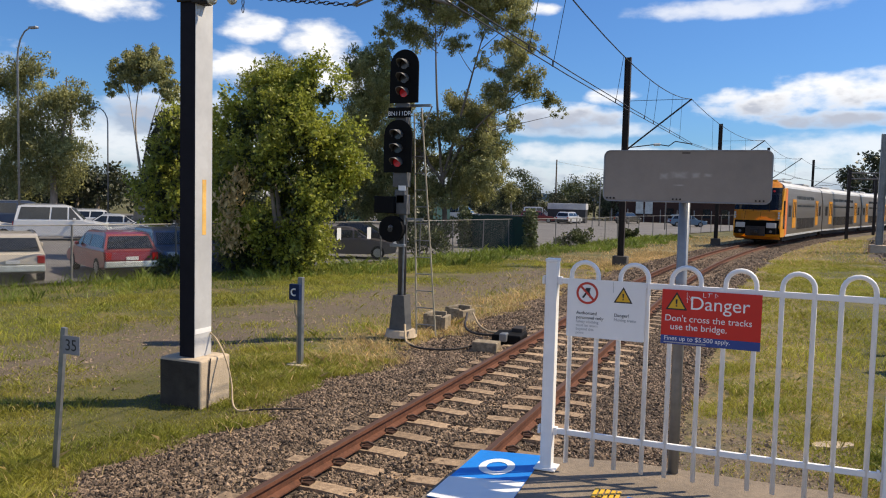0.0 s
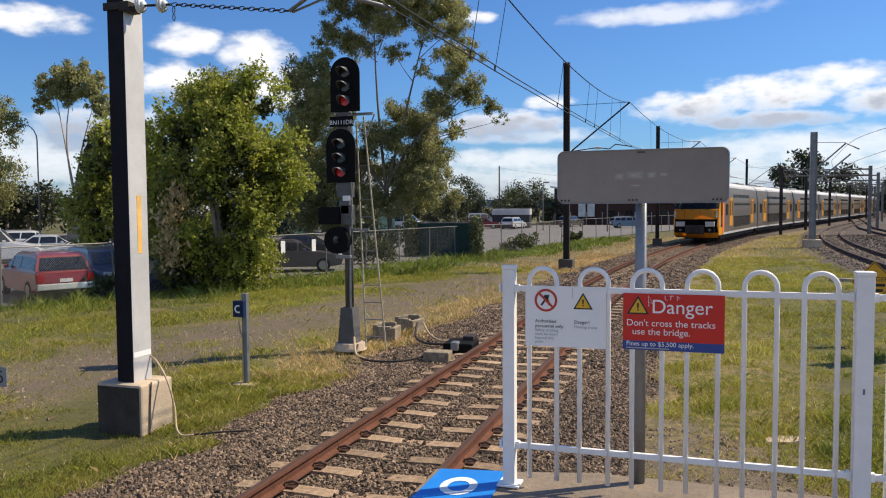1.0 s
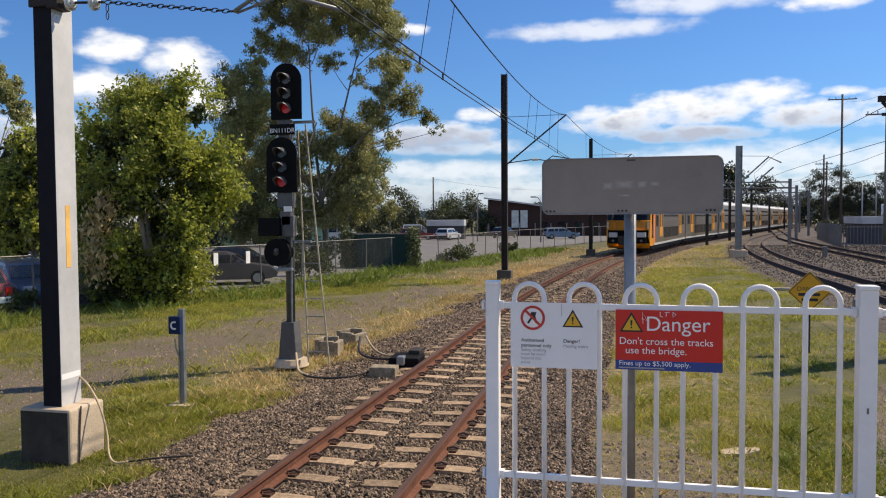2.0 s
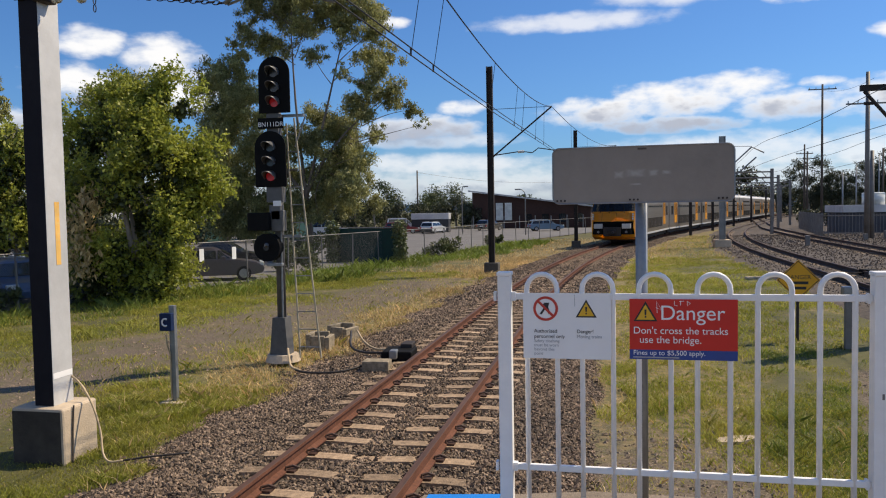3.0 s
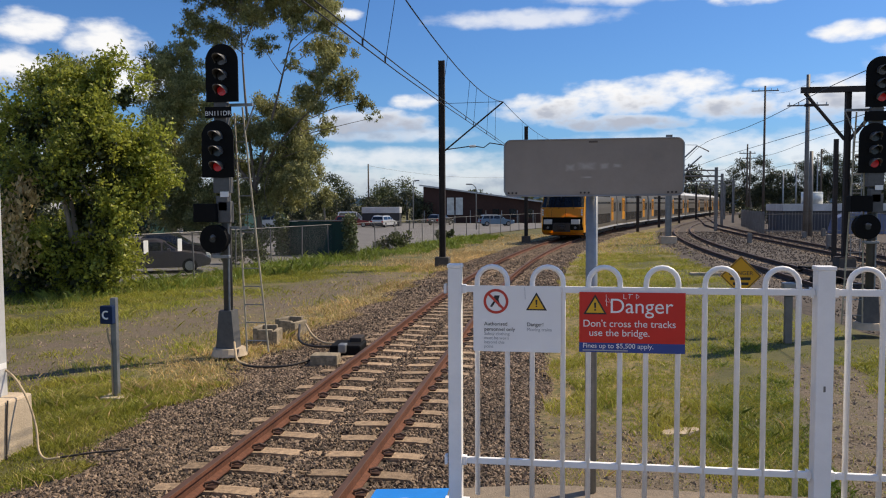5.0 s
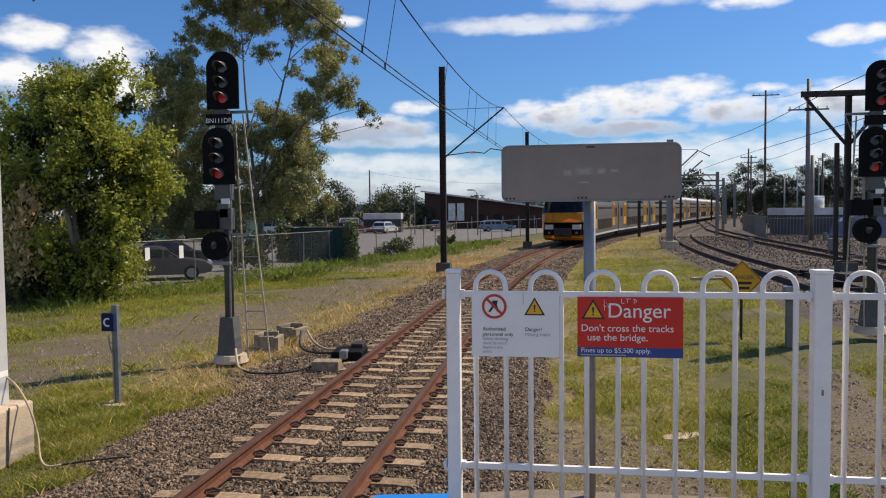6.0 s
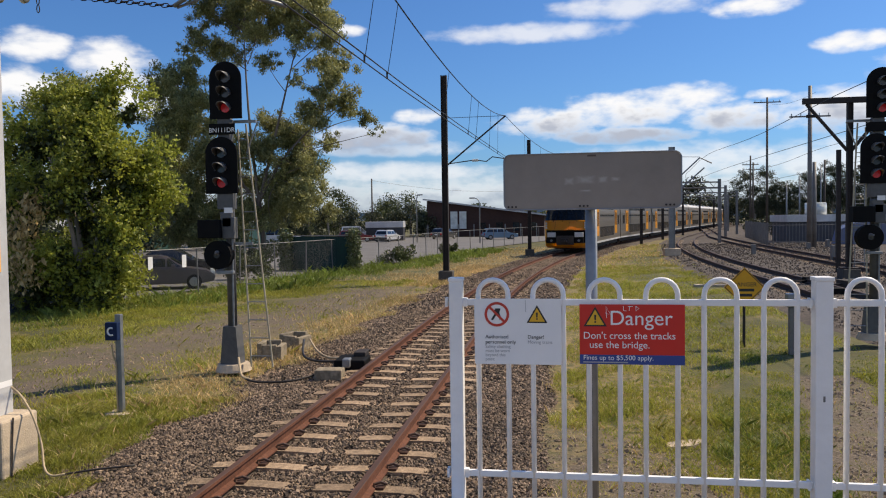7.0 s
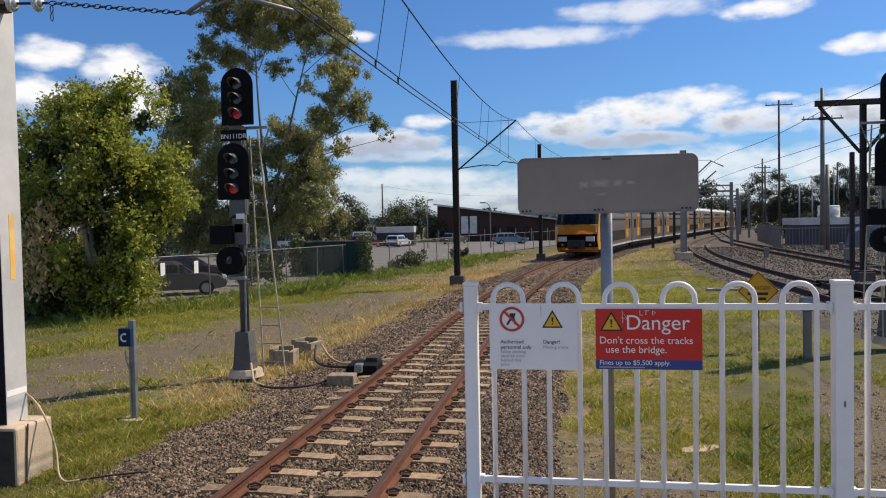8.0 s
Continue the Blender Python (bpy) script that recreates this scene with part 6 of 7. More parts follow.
    for s in (-1, 1):
        for yw in (-h + 0.85, h - 0.85):
            wl = part("wheel", tube(bmesh.new(), [(s * (W - 0.19), yw, 0.31), (s * (W + 0.012), yw, 0.31)], 0.31, 20), "tyre", c)
            part("rim", tube(bmesh.new(), [(s * (W + 0.0), yw, 0.31), (s * (W + 0.02), yw, 0.31)], 0.2, 14), "rim", wl)
        bm = bmesh.new()
        box(bm, (s * 0.6 - 0.18, h - 0.16, bz - 0.30), (s * 0.6 + 0.18, h + 0.005, bz - 0.15), 0.02)
        part("headlight", bm, "porcelain", c, "clear headlight")
        bm = bmesh.new()
        box(bm, (s * 0.74 - 0.1, -h - 0.035, bz - 0.32), (s * 0.74 + 0.1, -h + 0.1, bz - 0.08), 0.02)
        part("tail_light", bm, "tail_red", c, "red tail light")
        bm = bmesh.new()
        box(bm, (s * (W + 0.07) - 0.07, h - 1.75, bz + 0.02), (s * (W + 0.07) + 0.07, h - 1.6, bz + 0.14), 0.02)
        part("mirror", bm, pm, c)
    bm = bmesh.new()
    box(bm, (-W + 0.02, -h - 0.07, 0.36), (W - 0.02, -h + 0.1, 0.56), 0.03)
    part("rear_bumper", bm, "porcelain" if colour in ("red", "beige") else "under", c, "bumper")
    bm = bmesh.new()
    box(bm, (-0.19, -h - 0.06, 0.60), (0.19, -h - 0.03, 0.71))
    part("number_plate", bm, "sign_white", c, "pale plain number plate")
    if style != "sedan":
        for s in (-0.6, 0.6):
            part("roof_rail", tube(bmesh.new(), [(s, back[1] + 0.3, H + 0.03), (s, front[0] - 0.3, H + 0.03)], 0.02, 6), "galv", c)
    return c


car(-21.3, 17.8, 54, "beige", (0.55, 0.50, 0.42), "wagon", "beige station wagon parked nose-out behind the wire fence")
car(-20.0, 20.7, 62, "red", (0.22, 0.013, 0.016), "wagon", "dark red station wagon parked behind the wire fence")
car(-19.5, 23.0, 240, "blue", (0.06, 0.11, 0.22), "wagon", "slate blue hatchback parked nose to the wire fence")
car(-18.4, 25.3, 238, "navy", (0.03, 0.05, 0.10), "sedan", "dark blue sedan parked nose to the wire fence")
car(-17.8, 27.6, 240, "silver", (0.50, 0.52, 0.55), "sedan", "silver sedan parked behind the shrub tree")
car(-35.3, 32.2, -46, "white", (0.75, 0.75, 0.75), "tall", "white four-wheel drive with a roof rack in the car park")
car(-34.9, 35.8, -46, "silver", (0.50, 0.52, 0.55), "sedan", "silver sedan parked in the second row")
car(-32.8, 38.2, -50, "black", (0.02, 0.02, 0.022), "tall", "black four-wheel drive parked in the second row")
car(-30.8, 34.2, 130, "white", (0.75, 0.75, 0.75), "sedan", "white sedan parked in the second row")
car(-38.6, 43.5, -48, "silver", (0.50, 0.52, 0.55), "sedan", "silver sedan parked in the third row")
car(-41.8, 41.0, -48, "white", (0.75, 0.75, 0.75), "wagon", "white wagon parked in the third row")
car(-45.6, 38.4, -46, "navy", (0.03, 0.05, 0.10), "tall", "dark blue four-wheel drive parked in the third row")
car(-50.5, 35.0, -46, "silver", (0.50, 0.52, 0.55), "sedan", "silver sedan parked at the end of the third row")
car(-38.8, 29.6, -46, "white", (0.75, 0.75, 0.75), "sedan", "white sedan parked beside the four-wheel drive")
car(-36.4, 47.0, -50, "black", (0.02, 0.02, 0.022), "wagon", "black wagon parked in the third row")
car(-43.0, 30.0, -46, "silver", (0.50, 0.52, 0.55), "wagon", "silver wagon parked in the second row")
car(-16.75, 31.5, -63, "plum", (0.10, 0.085, 0.095), "sedan", "grey-purple sedan parked side-on behind the wire fence")
car(-19.6, 38.0, -70, "black", (0.02, 0.02, 0.022), "sedan", "black sedan parked behind another car")
car(-21.5, 36.2, -60, "white", (0.75, 0.75, 0.75), "sedan", "white sedan parked behind the shrub tree")
car(-33.0, 89.0, -80, "white", (0.75, 0.75, 0.75), "tall", "white utility four-wheel drive across the car park")
car(-26.2, 98.0, -75, "red", (0.22, 0.013, 0.016), "wagon", "dark red hatchback across the car park")
car(-27.2, 102.5, -70, "white", (0.75, 0.75, 0.75), "tall", "white van-like car behind the red hatchback")
car(-22.0, 98.0, -10, "silver", (0.50, 0.52, 0.55), "wagon", "silver hatchback beside the shipping box")
car(-8.0, 103.0, -70, "sky", (0.16, 0.26, 0.36), "wagon", "pale blue hatchback near the brick building")
car(-16.2, 108.0, -20, "black", (0.02, 0.02, 0.022), "wagon", "black hatchback near the brick building")


def shipping_box():
    s = thing("storage_container", "dark storage container with a pale top across the car park", "container", pose(-23.4, 103, -0.225, 0, 0, 5))
    bm = bmesh.new()
    box(bm, (-2.5, -1.2, 0), (2.5, 1.2, 1.75), 0.03)
    part("body", bm, "sign_navy", s)
    bm = bmesh.new()
    box(bm, (-2.55, -1.25, 1.75), (2.55, 1.25, 2.55), 0.03)
    part("top", bm, "mast_grey", s, "pale grey upper side")


M["sign_navy"] = mat("navy_steel", (0.018, 0.02, 0.026), (0.03, 0.03, 0.034), 4, 0.6)
shipping_box()


def street_lamp(x, y, h, out, label="slender steel street lamp with a curved arm", group="street lamps"):
    s = thing("street_lamp", label, "street lamp", pose(x, y, -0.3), group)
    sg = 1 if out > 0 else -1
    part("pole", tube(bmesh.new(), [(0, 0, 0), (0, 0, h * 0.86)] + [(out * (1 - math.cos(a)), 0, h * 0.86 + h * 0.14 * math.sin(a)) for a in (0.3, 0.7, 1.1, 1.5)], 0.07, 8, 0.04), "galv", s, smooth=True)
    bm = bmesh.new()
    box(bm, (out - 0.1 if sg > 0 else out - 0.55, -0.14, h - 0.08), (out + 0.55 if sg > 0 else out + 0.1, 0.14, h + 0.06), 0.04)
    part("lamp_head", bm, "galv", s, "grey lamp head")


street_lamp(-43.4, 36.0, 13.0, 1.2)
street_lamp(-58.5, 58.0, 11.0, -1.6)
street_lamp(-17.0, 92.0, 5.8, 0.2)
street_lamp(-9.0, 88.0, 5.2, -0.6)
street_lamp(-32.0, 78.0, 4.6, -0.4)
street_lamp(-0.5, 110.0, 5.0, 0.4)


# ---- brick building and green roofs across the car park ----
def brick_building():
    b = thing("brick_building", "long low dark red brick building with a sloping white-edged roof", "building", pose(0, 0, -0.3))
    part("wall", prism(bmesh.new(), [(-20.9, 0), (-2.6, 0), (-2.6, 3.2), (-20.9, 5.75)], 121, 137, "y"), "brick", b, "dark red brick wall")
    part("roof", prism(bmesh.new(), [(-21.4, 5.84), (-2.0, 3.13), (-2.0, 3.36), (-21.4, 6.07)], 120.2, 138, "y"), "roof", b, "pale roof edge")
    for x in (-16.6, -15.2):
        bm = bmesh.new()
        box(bm, (x - 0.55, 120.9, 1.3), (x + 0.55, 121.1, 4.0))
        part("roller_door", bm, "porcelain", b, "pale panel door")
    for i in range(7):
        x = -19.9 + i * 2.6
        if abs(x + 16) < 1.5:
            continue
        bm = bmesh.new()
        box(bm, (x - 0.5, 120.92, 0.9), (x + 0.5, 121.1, 2.2))
        part("window", bm, "glass", b, "dark window")
    for i in range(8):
        x = -20.5 + i * 2.4
        bm = bmesh.new()
        box(bm, (x - 0.06, 119.4, 0), (x + 0.06, 119.52, 2.0))
        part("veranda_post", bm, "galv", b)
    for (x, y, w, d, h, nm) in ((-46, 74, 12, 7, 2.4, "green sheet-metal shed behind the parked cars"), (-36.5, 82, 7, 5, 2.8, "green sheet-metal shed with a pale roof")):
        s = thing("shed", nm, "shed", pose(x, y, -0.3), "sheds")
        bm = bmesh.new()
        box(bm, (-w / 2, -d / 2, 0), (w / 2, d / 2, h))
        part("wall", bm, "green_metal", s)
        part("roof", prism(bmesh.new(), [(-d / 2 - 0.3, h), (d / 2 + 0.3, h), (0, h + 0.9)], -w / 2 - 0.3, w / 2 + 0.3, "x"), "roof", s, "pale metal roof")


brick_building()


def power_pole(x, y, h, arms, material="wood_pole", r=0.16, label="tall timber power pole with cross-arms", stub=False):
    p = thing("power_pole", label, "power pole", pose(x, y, -0.3), "power poles")
    part("pole", tube(bmesh.new(), [(0, 0, 0), (0, 0, h)], r, 10, r * 0.7), material, p, smooth=True)
    for z, w in arms:
        bm = bmesh.new()
        box(bm, (-w, -0.06, z - 0.06), (w, 0.06, z + 0.06), 0.01)
        arm = part("cross_arm", bm, material, p)
        for s in (-0.9, -0.45, 0.45, 0.9):
            part("insulator", tube(bmesh.new(), [(s * w, 0, z + 0.06), (s * w, 0, z + 0.26)], 0.05, 8), "porcelain", arm)
    return p


power_pole(25.3, 102, 17.3, [(16.7, 1.6)])
power_pole(20.5, 68.8, 13.4, [(10.9, 1.6)], "galv_dark", 0.21, "grey concrete pole with a short cross-arm")
power_pole(21.1, 69.6, 7.2, [], "galv_dark", 0.21, "short grey concrete pole")
power_pole(29.0, 127, 12.0, [(10.6, 1.2)])
power_pole(31.0, 134, 11.4, [(10.2, 1.2)])
power_pole(-31.5, 128, 9.8, [])
power_pole(37.0, 118, 10.5, [])
power_pole(-2.0, 150, 9.0, [])
for k in range(8):
    power_pole(26 + k * 3.4, 96 + (k * 7) % 23, 6.5 + (k * 5) % 4, [], "galv", 0.1, "thin grey steel pole beyond the yard")


# ---- overhead structures of the far tracks ----
def side_gantry():
    g = thing("overhead_gantry", "dark steel overhead line gantry with a braced beam beside the yard", "gantry", pose(12.4, 36.4, -0.3))
    bm = bmesh.new()
    box(bm, (-0.2, -0.4, 0), (0.52, 0.4, 0.5), 0.03)
    part("footing", bm, "dark_concrete", g)
    bm = bmesh.new()
    for s in (0.06, 0.26):
        box(bm, (s - 0.015, -0.1, 0.5), (s + 0.015, 0.1, 7.85))
    box(bm, (0.075, -0.01, 0.5), (0.245, 0.01, 7.85))
    part("column", bm, "dark_steel", g)
    bm = bmesh.new()
    box(bm, (-0.2, -0.3, 0.5), (0.5, 0.3, 0.56), 0.01)
    part("base_plate", bm, "rail_dark", g, "rusty base plate")
    bm = bmesh.new()
    box(bm, (-1.75, -0.11, 7.62), (12, 0.11, 7.86))
    part("beam", bm, "dark_steel", g)
    for s in (-1, 1):
        part("brace", tube(bmesh.new(), [(0.15 + s * 1.75, 0, 7.62), (0.15 + s * 0.1, 0, 5.6)], 0.075, 8), "dark_steel", g)
    for x, z in ((-1.6, 7.1), (0.9, 6.4), (0.5, 4.9)):
        part("insulator", tube(bmesh.new(), [(x, 0, z), (x + 0.4, 0, z)], 0.07, 10), "dark_steel", g)
    for i in range(12):
        part("ladder_rung", tube(bmesh.new(), [(0.32, -0.16, 0.9 + i * 0.4), (0.74, -0.16, 0.9 + i * 0.4)], 0.014, 5), "galv", g)
    for x in (0.34, 0.72):
        part("ladder_stile", tube(bmesh.new(), [(x, -0.16, 0.55), (x, -0.16, 5.7)], 0.018, 6), "galv", g)
    p = thing("steel_post", "dark steel post beside the gantry", "post", pose(13.3, 40.0, -0.3))
    bm = bmesh.new()
    box(bm, (-0.09, -0.09, 0), (0.09, 0.09, 5.9))
    part("column", bm, "dark_steel", p)
    m = thing("overhead_line_mast", "grey steel mast with a twin-tube cantilever over the far track", "mast", pose(7.9, 57, -0.3), "overhead line masts")
    bm = bmesh.new()
    box(bm, (-0.55, -0.5, 0), (0.55, 0.5, 0.6), 0.04)
    part("footing", bm, "concrete", m)
    bm = bmesh.new()
    for s in (-0.19, 0.19):
        box(bm, (s - 0.015, -0.16, 0.55), (s + 0.015, 0.16, 7.7))
    box(bm, (-0.175, -0.012, 0.55), (0.175, 0.012, 7.7))
    part("column", bm, "galv", m)
    part("cantilever", tube(bmesh.new(), [(0.2, 0, 4.4), (2.2, 0, 6.2)], 0.05, 8), "galv", m)
    part("cantilever", tube(bmesh.new(), [(0.2, 0, 5.3), (1.9, 0, 6.9), (2.7, 0, 6.5)], 0.05, 8), "galv", m)
    part("tie_rod", tube(bmesh.new(), [(0.2, 0, 7.0), (1.9, 0, 6.95)], 0.02, 6), "galv", m)
    for k, (y, z) in enumerate(((82, 6.2), (97, 6.1), (117, 6.1), (141, 6.1), (170, 6.1))):
        xl, xr = mid1(y) + 2.6, (mid2(y) + mid3(y)) / 2 + (2.4 if k else 0.9)
        if k > 1:
            xr = mid3(y) + 3.5
        q = thing("overhead_portal", "grey steel portal frame spanning the far tracks", "portal", pose(0, y, -0.3), "overhead portals")
        for x in (xl, xr):
            bm = bmesh.new()
            box(bm, (x - 0.14, -0.14, 0), (x + 0.14, 0.14, z + 0.3))
            part("column", bm, "dark_steel" if x == xl else "galv_dark", q)
        for dz in (0, -0.55):
            part("beam_chord", tube(bmesh.new(), [(xl, 0, z + dz), (xr, 0, z + dz)], 0.08, 6), "galv_dark", q)
        for i in range(8):
            a, b = xl + (xr - xl) * i / 8, xl + (xr - xl) * (i + 0.5) / 8
            part("lacing", tube(bmesh.new(), [(a, 0, z), (b, 0, z - 0.55)], 0.035, 5), "galv_dark", q)
    w = []
    for y in range(16, 240, 3):
        w.append(y)
    for off, h, r in ((0.2, 5.25, 0.012), (0.0, 6.35, 0.013)):
        wire("contact_wire" if h < 6 else "catenary_wire", [(mid2(y) + off, y, h + (0.12 * math.cos(y * 0.24) if h > 6 else 0)) for y in w], r, "black wire over the curved far track")
        wire("contact_wire" if h < 6 else "catenary_wire", [(mid3(y) + off, y, h + (0.12 * math.cos(y * 0.24 + 1) if h > 6 else 0)) for y in w], r, "black wire over the outer far track")
    wire("power_line", span_points((25.3, 102, 16.3), (21, 69, 12.6), 0.5), 0.012, "black power line between poles")
    wire("power_line", span_points((-31.5, 128, 9.2), (-2, 150, 8.2), 1.2), 0.018, "sagging power line behind the building")


side_gantry()


def yard():
    s = thing("yard_shed", "low grey shed with a deep pale fascia beyond the yard", "shed", pose(27, 82, -0.3))
    bm = bmesh.new()
    box(bm, (-4.6, 0, 0), (11, 6, 2.1))
    part("wall", bm, "shed_wall", s)
    bm = bmesh.new()
    box(bm, (-4.8, -0.25, 2.1), (11.2, 6.2, 2.8))
    part("fascia", bm, "mast_grey", s, "pale grey fascia")
    t = thing("water_tank", "round silver water tank on the shed roof", "tank", pose(25.2, 82.8, 2.5))
    part("shell", tube(bmesh.new(), [(0, 0, 0), (0, 0, 1.1)], 1.0, 24), "porcelain", t, smooth=True)
    part("lid", tube(bmesh.new(), [(0, 0, 1.1), (0, 0, 1.18)], 1.04, 24, 0.9), "porcelain", t)
    f = thing("palisade_fence", "grey steel palisade fence along the yard", "fence", pose(0, 0, -0.3))
    for i in range(66):
        x, y = 18.6 + i * 0.28, 73.6 + 0.02 * i
        bm = bmesh.new()
        box(bm, (x - 0.02, y - 0.01, 0.05), (x + 0.02, y + 0.01, 2.1 + 0.05 * math.sin(i)))
        part("pale", bm, "galv_dark", f)
    for i in range(40):
        x, y = 18.5 + i * 0.1, 73.9 + 0.68 * i
        bm = bmesh.new()
        box(bm, (x - 0.035, y - 0.035, 0.05), (x + 0.035, y + 0.035, 2.1 + 0.05 * math.sin(i * 1.3)))
        part("pale", bm, "galv_dark", f)
    for z in (0.4, 1.9):
        part("rail", tube(bmesh.new(), [(18.5, 73.65, z), (37, 74.9, z)], 0.03, 6), "galv_dark", f)
        part("rail", tube(bmesh.new(), [(18.5, 73.65, z), (22.5, 101, z)], 0.03, 6), "galv_dark", f)
    b = thing("tarpaulin", "blue tarpaulin draped over stored goods beyond the fence", "tarpaulin", pose(27.5, 76.5, -0.3))
    part("sheet", prism(bmesh.new(), [(-2.6, 0), (2.6, 0), (2.2, 1.6), (1.0, 2.1), (-1.2, 2.0), (-2.2, 1.5)], -0.9, 0.9, "y"), "tarp", b)
    for k, (x, y, w, d, h, mt) in enumerate(((9.5, 29.2, 0.9, 0.45, 0.22, "black"), (11.0, 31.6, 0.7, 0.8, 0.3, "under"), (10.2, 33.6, 0.5, 0.5, 0.26, "black"), (10.9, 27.0, 1.1, 0.3, 0.12, "under"))):
        u = thing("point_machine", "black point machine box in the ballast", "track equipment", pose(x, y, -0.2, 0, 0, 12 * k), "point machines")
        bm = bmesh.new()
        box(bm, (-w / 2, -d / 2, 0), (w / 2, d / 2, h), 0.03)
        part("case", bm, mt, u)
        part("rod", tube(bmesh.new(), [(-w / 2, 0, h * 0.5), (-w / 2 - 0.7, 0.1, h * 0.4)], 0.03, 6), "dark_steel", u)
    for x, y, h in ((16.3, 50, 0.9), (13.6, 58, 0.7), (22.3, 70, 0.6), (19.6, 66, 0.5)):
        u = thing("marker_stump", "short grey marker stump in the ballast", "marker post", pose(x, y, -0.2), "marker stumps")
        bm = bmesh.new()
        box(bm, (-0.14, -0.14, 0), (0.14, 0.14, h), 0.02)
        part("body", bm, "galv_dark", u)
    u = thing("cable_route", "pale concrete cable trough lids in the grass", "cable trough", pose(0, 0, GROUND))
    for i in range(5):
        bm = bmesh.new()
        box(bm, (5.6 + i * 0.42, 33 + i * 0.05, -0.02), (5.98 + i * 0.42, 33.35 + i * 0.05, 0.07), 0.01)
        part("lid", bm, "concrete", u)


M["tarp"] = mat("blue_tarpaulin", (0.10, 0.145, 0.30), (0.16, 0.19, 0.30), 1.5, 0.5, bump=0.6, bscale=3)
M["shed_wall"] = mat("grey_shed_wall", (0.055, 0.057, 0.068), (0.085, 0.09, 0.105), 0.8, 0.8, bump=0.2, bscale=4)
yard()


# ---- sleepers, clips, stones and grass ----
def sleepers():
    bm = bmesh.new()
    secs = [(-1.25, -0.178), (-1.05, -0.166), (-0.45, -0.166), (-0.12, -0.18), (0.12, -0.18), (0.45, -0.166), (1.05, -0.166), (1.25, -0.178)]
    rows = [[bm.verts.new(p) for p in ((u, -0.11, -0.34), (u, -0.098, z), (u, 0.098, z), (u, 0.11, -0.34))] for u, z in secs]
    for a, b in zip(rows, rows[1:]):
        for k in range(3):
            bm.faces.new((a[k], a[k + 1], b[k + 1], b[k]))
    bm.faces.new(rows[0][::-1]), bm.faces.new(rows[-1])
    bmesh.ops.recalc_face_normals(bm, faces=bm.faces)
    me = bpy.data.meshes.new("sleeper")
    bm.to_mesh(me), bm.free()
    me.materials.append(M["sleeper"])
    bm = bmesh.new()
    tube(bm, [(-0.05, -0.05, 0.0), (-0.06, -0.02, 0.035), (0.0, 0.02, 0.045), (0.055, 0.045, 0.02), (0.02, 0.07, 0.0)], 0.016, 5)
    box(bm, (-0.05, -0.055, -0.01), (0.045, 0.055, 0.012))
    clip = bpy.data.meshes.new("rail_clip")
    bm.to_mesh(clip), bm.free()
    clip.materials.append(M["clip"])
    y, spots = 2.3 - 0.605 * 23, []
    rg = random.Random(9)
    while y < 92:
        s = mid1(y + 0.5) - mid1(y - 0.5)
        turn = Matrix.Rotation(-math.atan(s), 4, "Z")
        ob = new("sleeper", me)
        ob.parent = TRACK1
        ob.matrix_basis = Matrix.Translation((mid1(y), y, rg.uniform(-0.004, 0.001))) @ turn @ Matrix.Rotation(radians(rg.uniform(-0.8, 0.8)), 4, "Z")
        spots.append(y)
        if 2 < y < 39.5:
            for c in (-0.7525, 0.7525):
                for d in (-1, 1):
                    q = new("rail_clip", clip)
                    q.parent = TRACK1
                    q.matrix_basis = Matrix.Translation((mid1(y), y, 0)) @ turn @ Matrix.Translation((c + d * 0.105, 0, -0.155)) @ (Matrix.Rotation(math.pi, 4, "Z") if d < 0 else Matrix())
        y += 0.605
    for tr, mid, y0, y1 in ((TRACK2, mid2, 27, 90), (TRACK3, mid3, 18, 90)):
        y = y0
        while y < y1:
            s = mid(y + 0.5) - mid(y - 0.5)
            ob = new("sleeper", me)
            ob.parent = tr
            ob.matrix_basis = Matrix.Translation((mid(y), y, -0.022)) @ Matrix.Rotation(-math.atan(s), 4, "Z")
            y += 0.66
    return spots


SLEEPERS = sleepers()


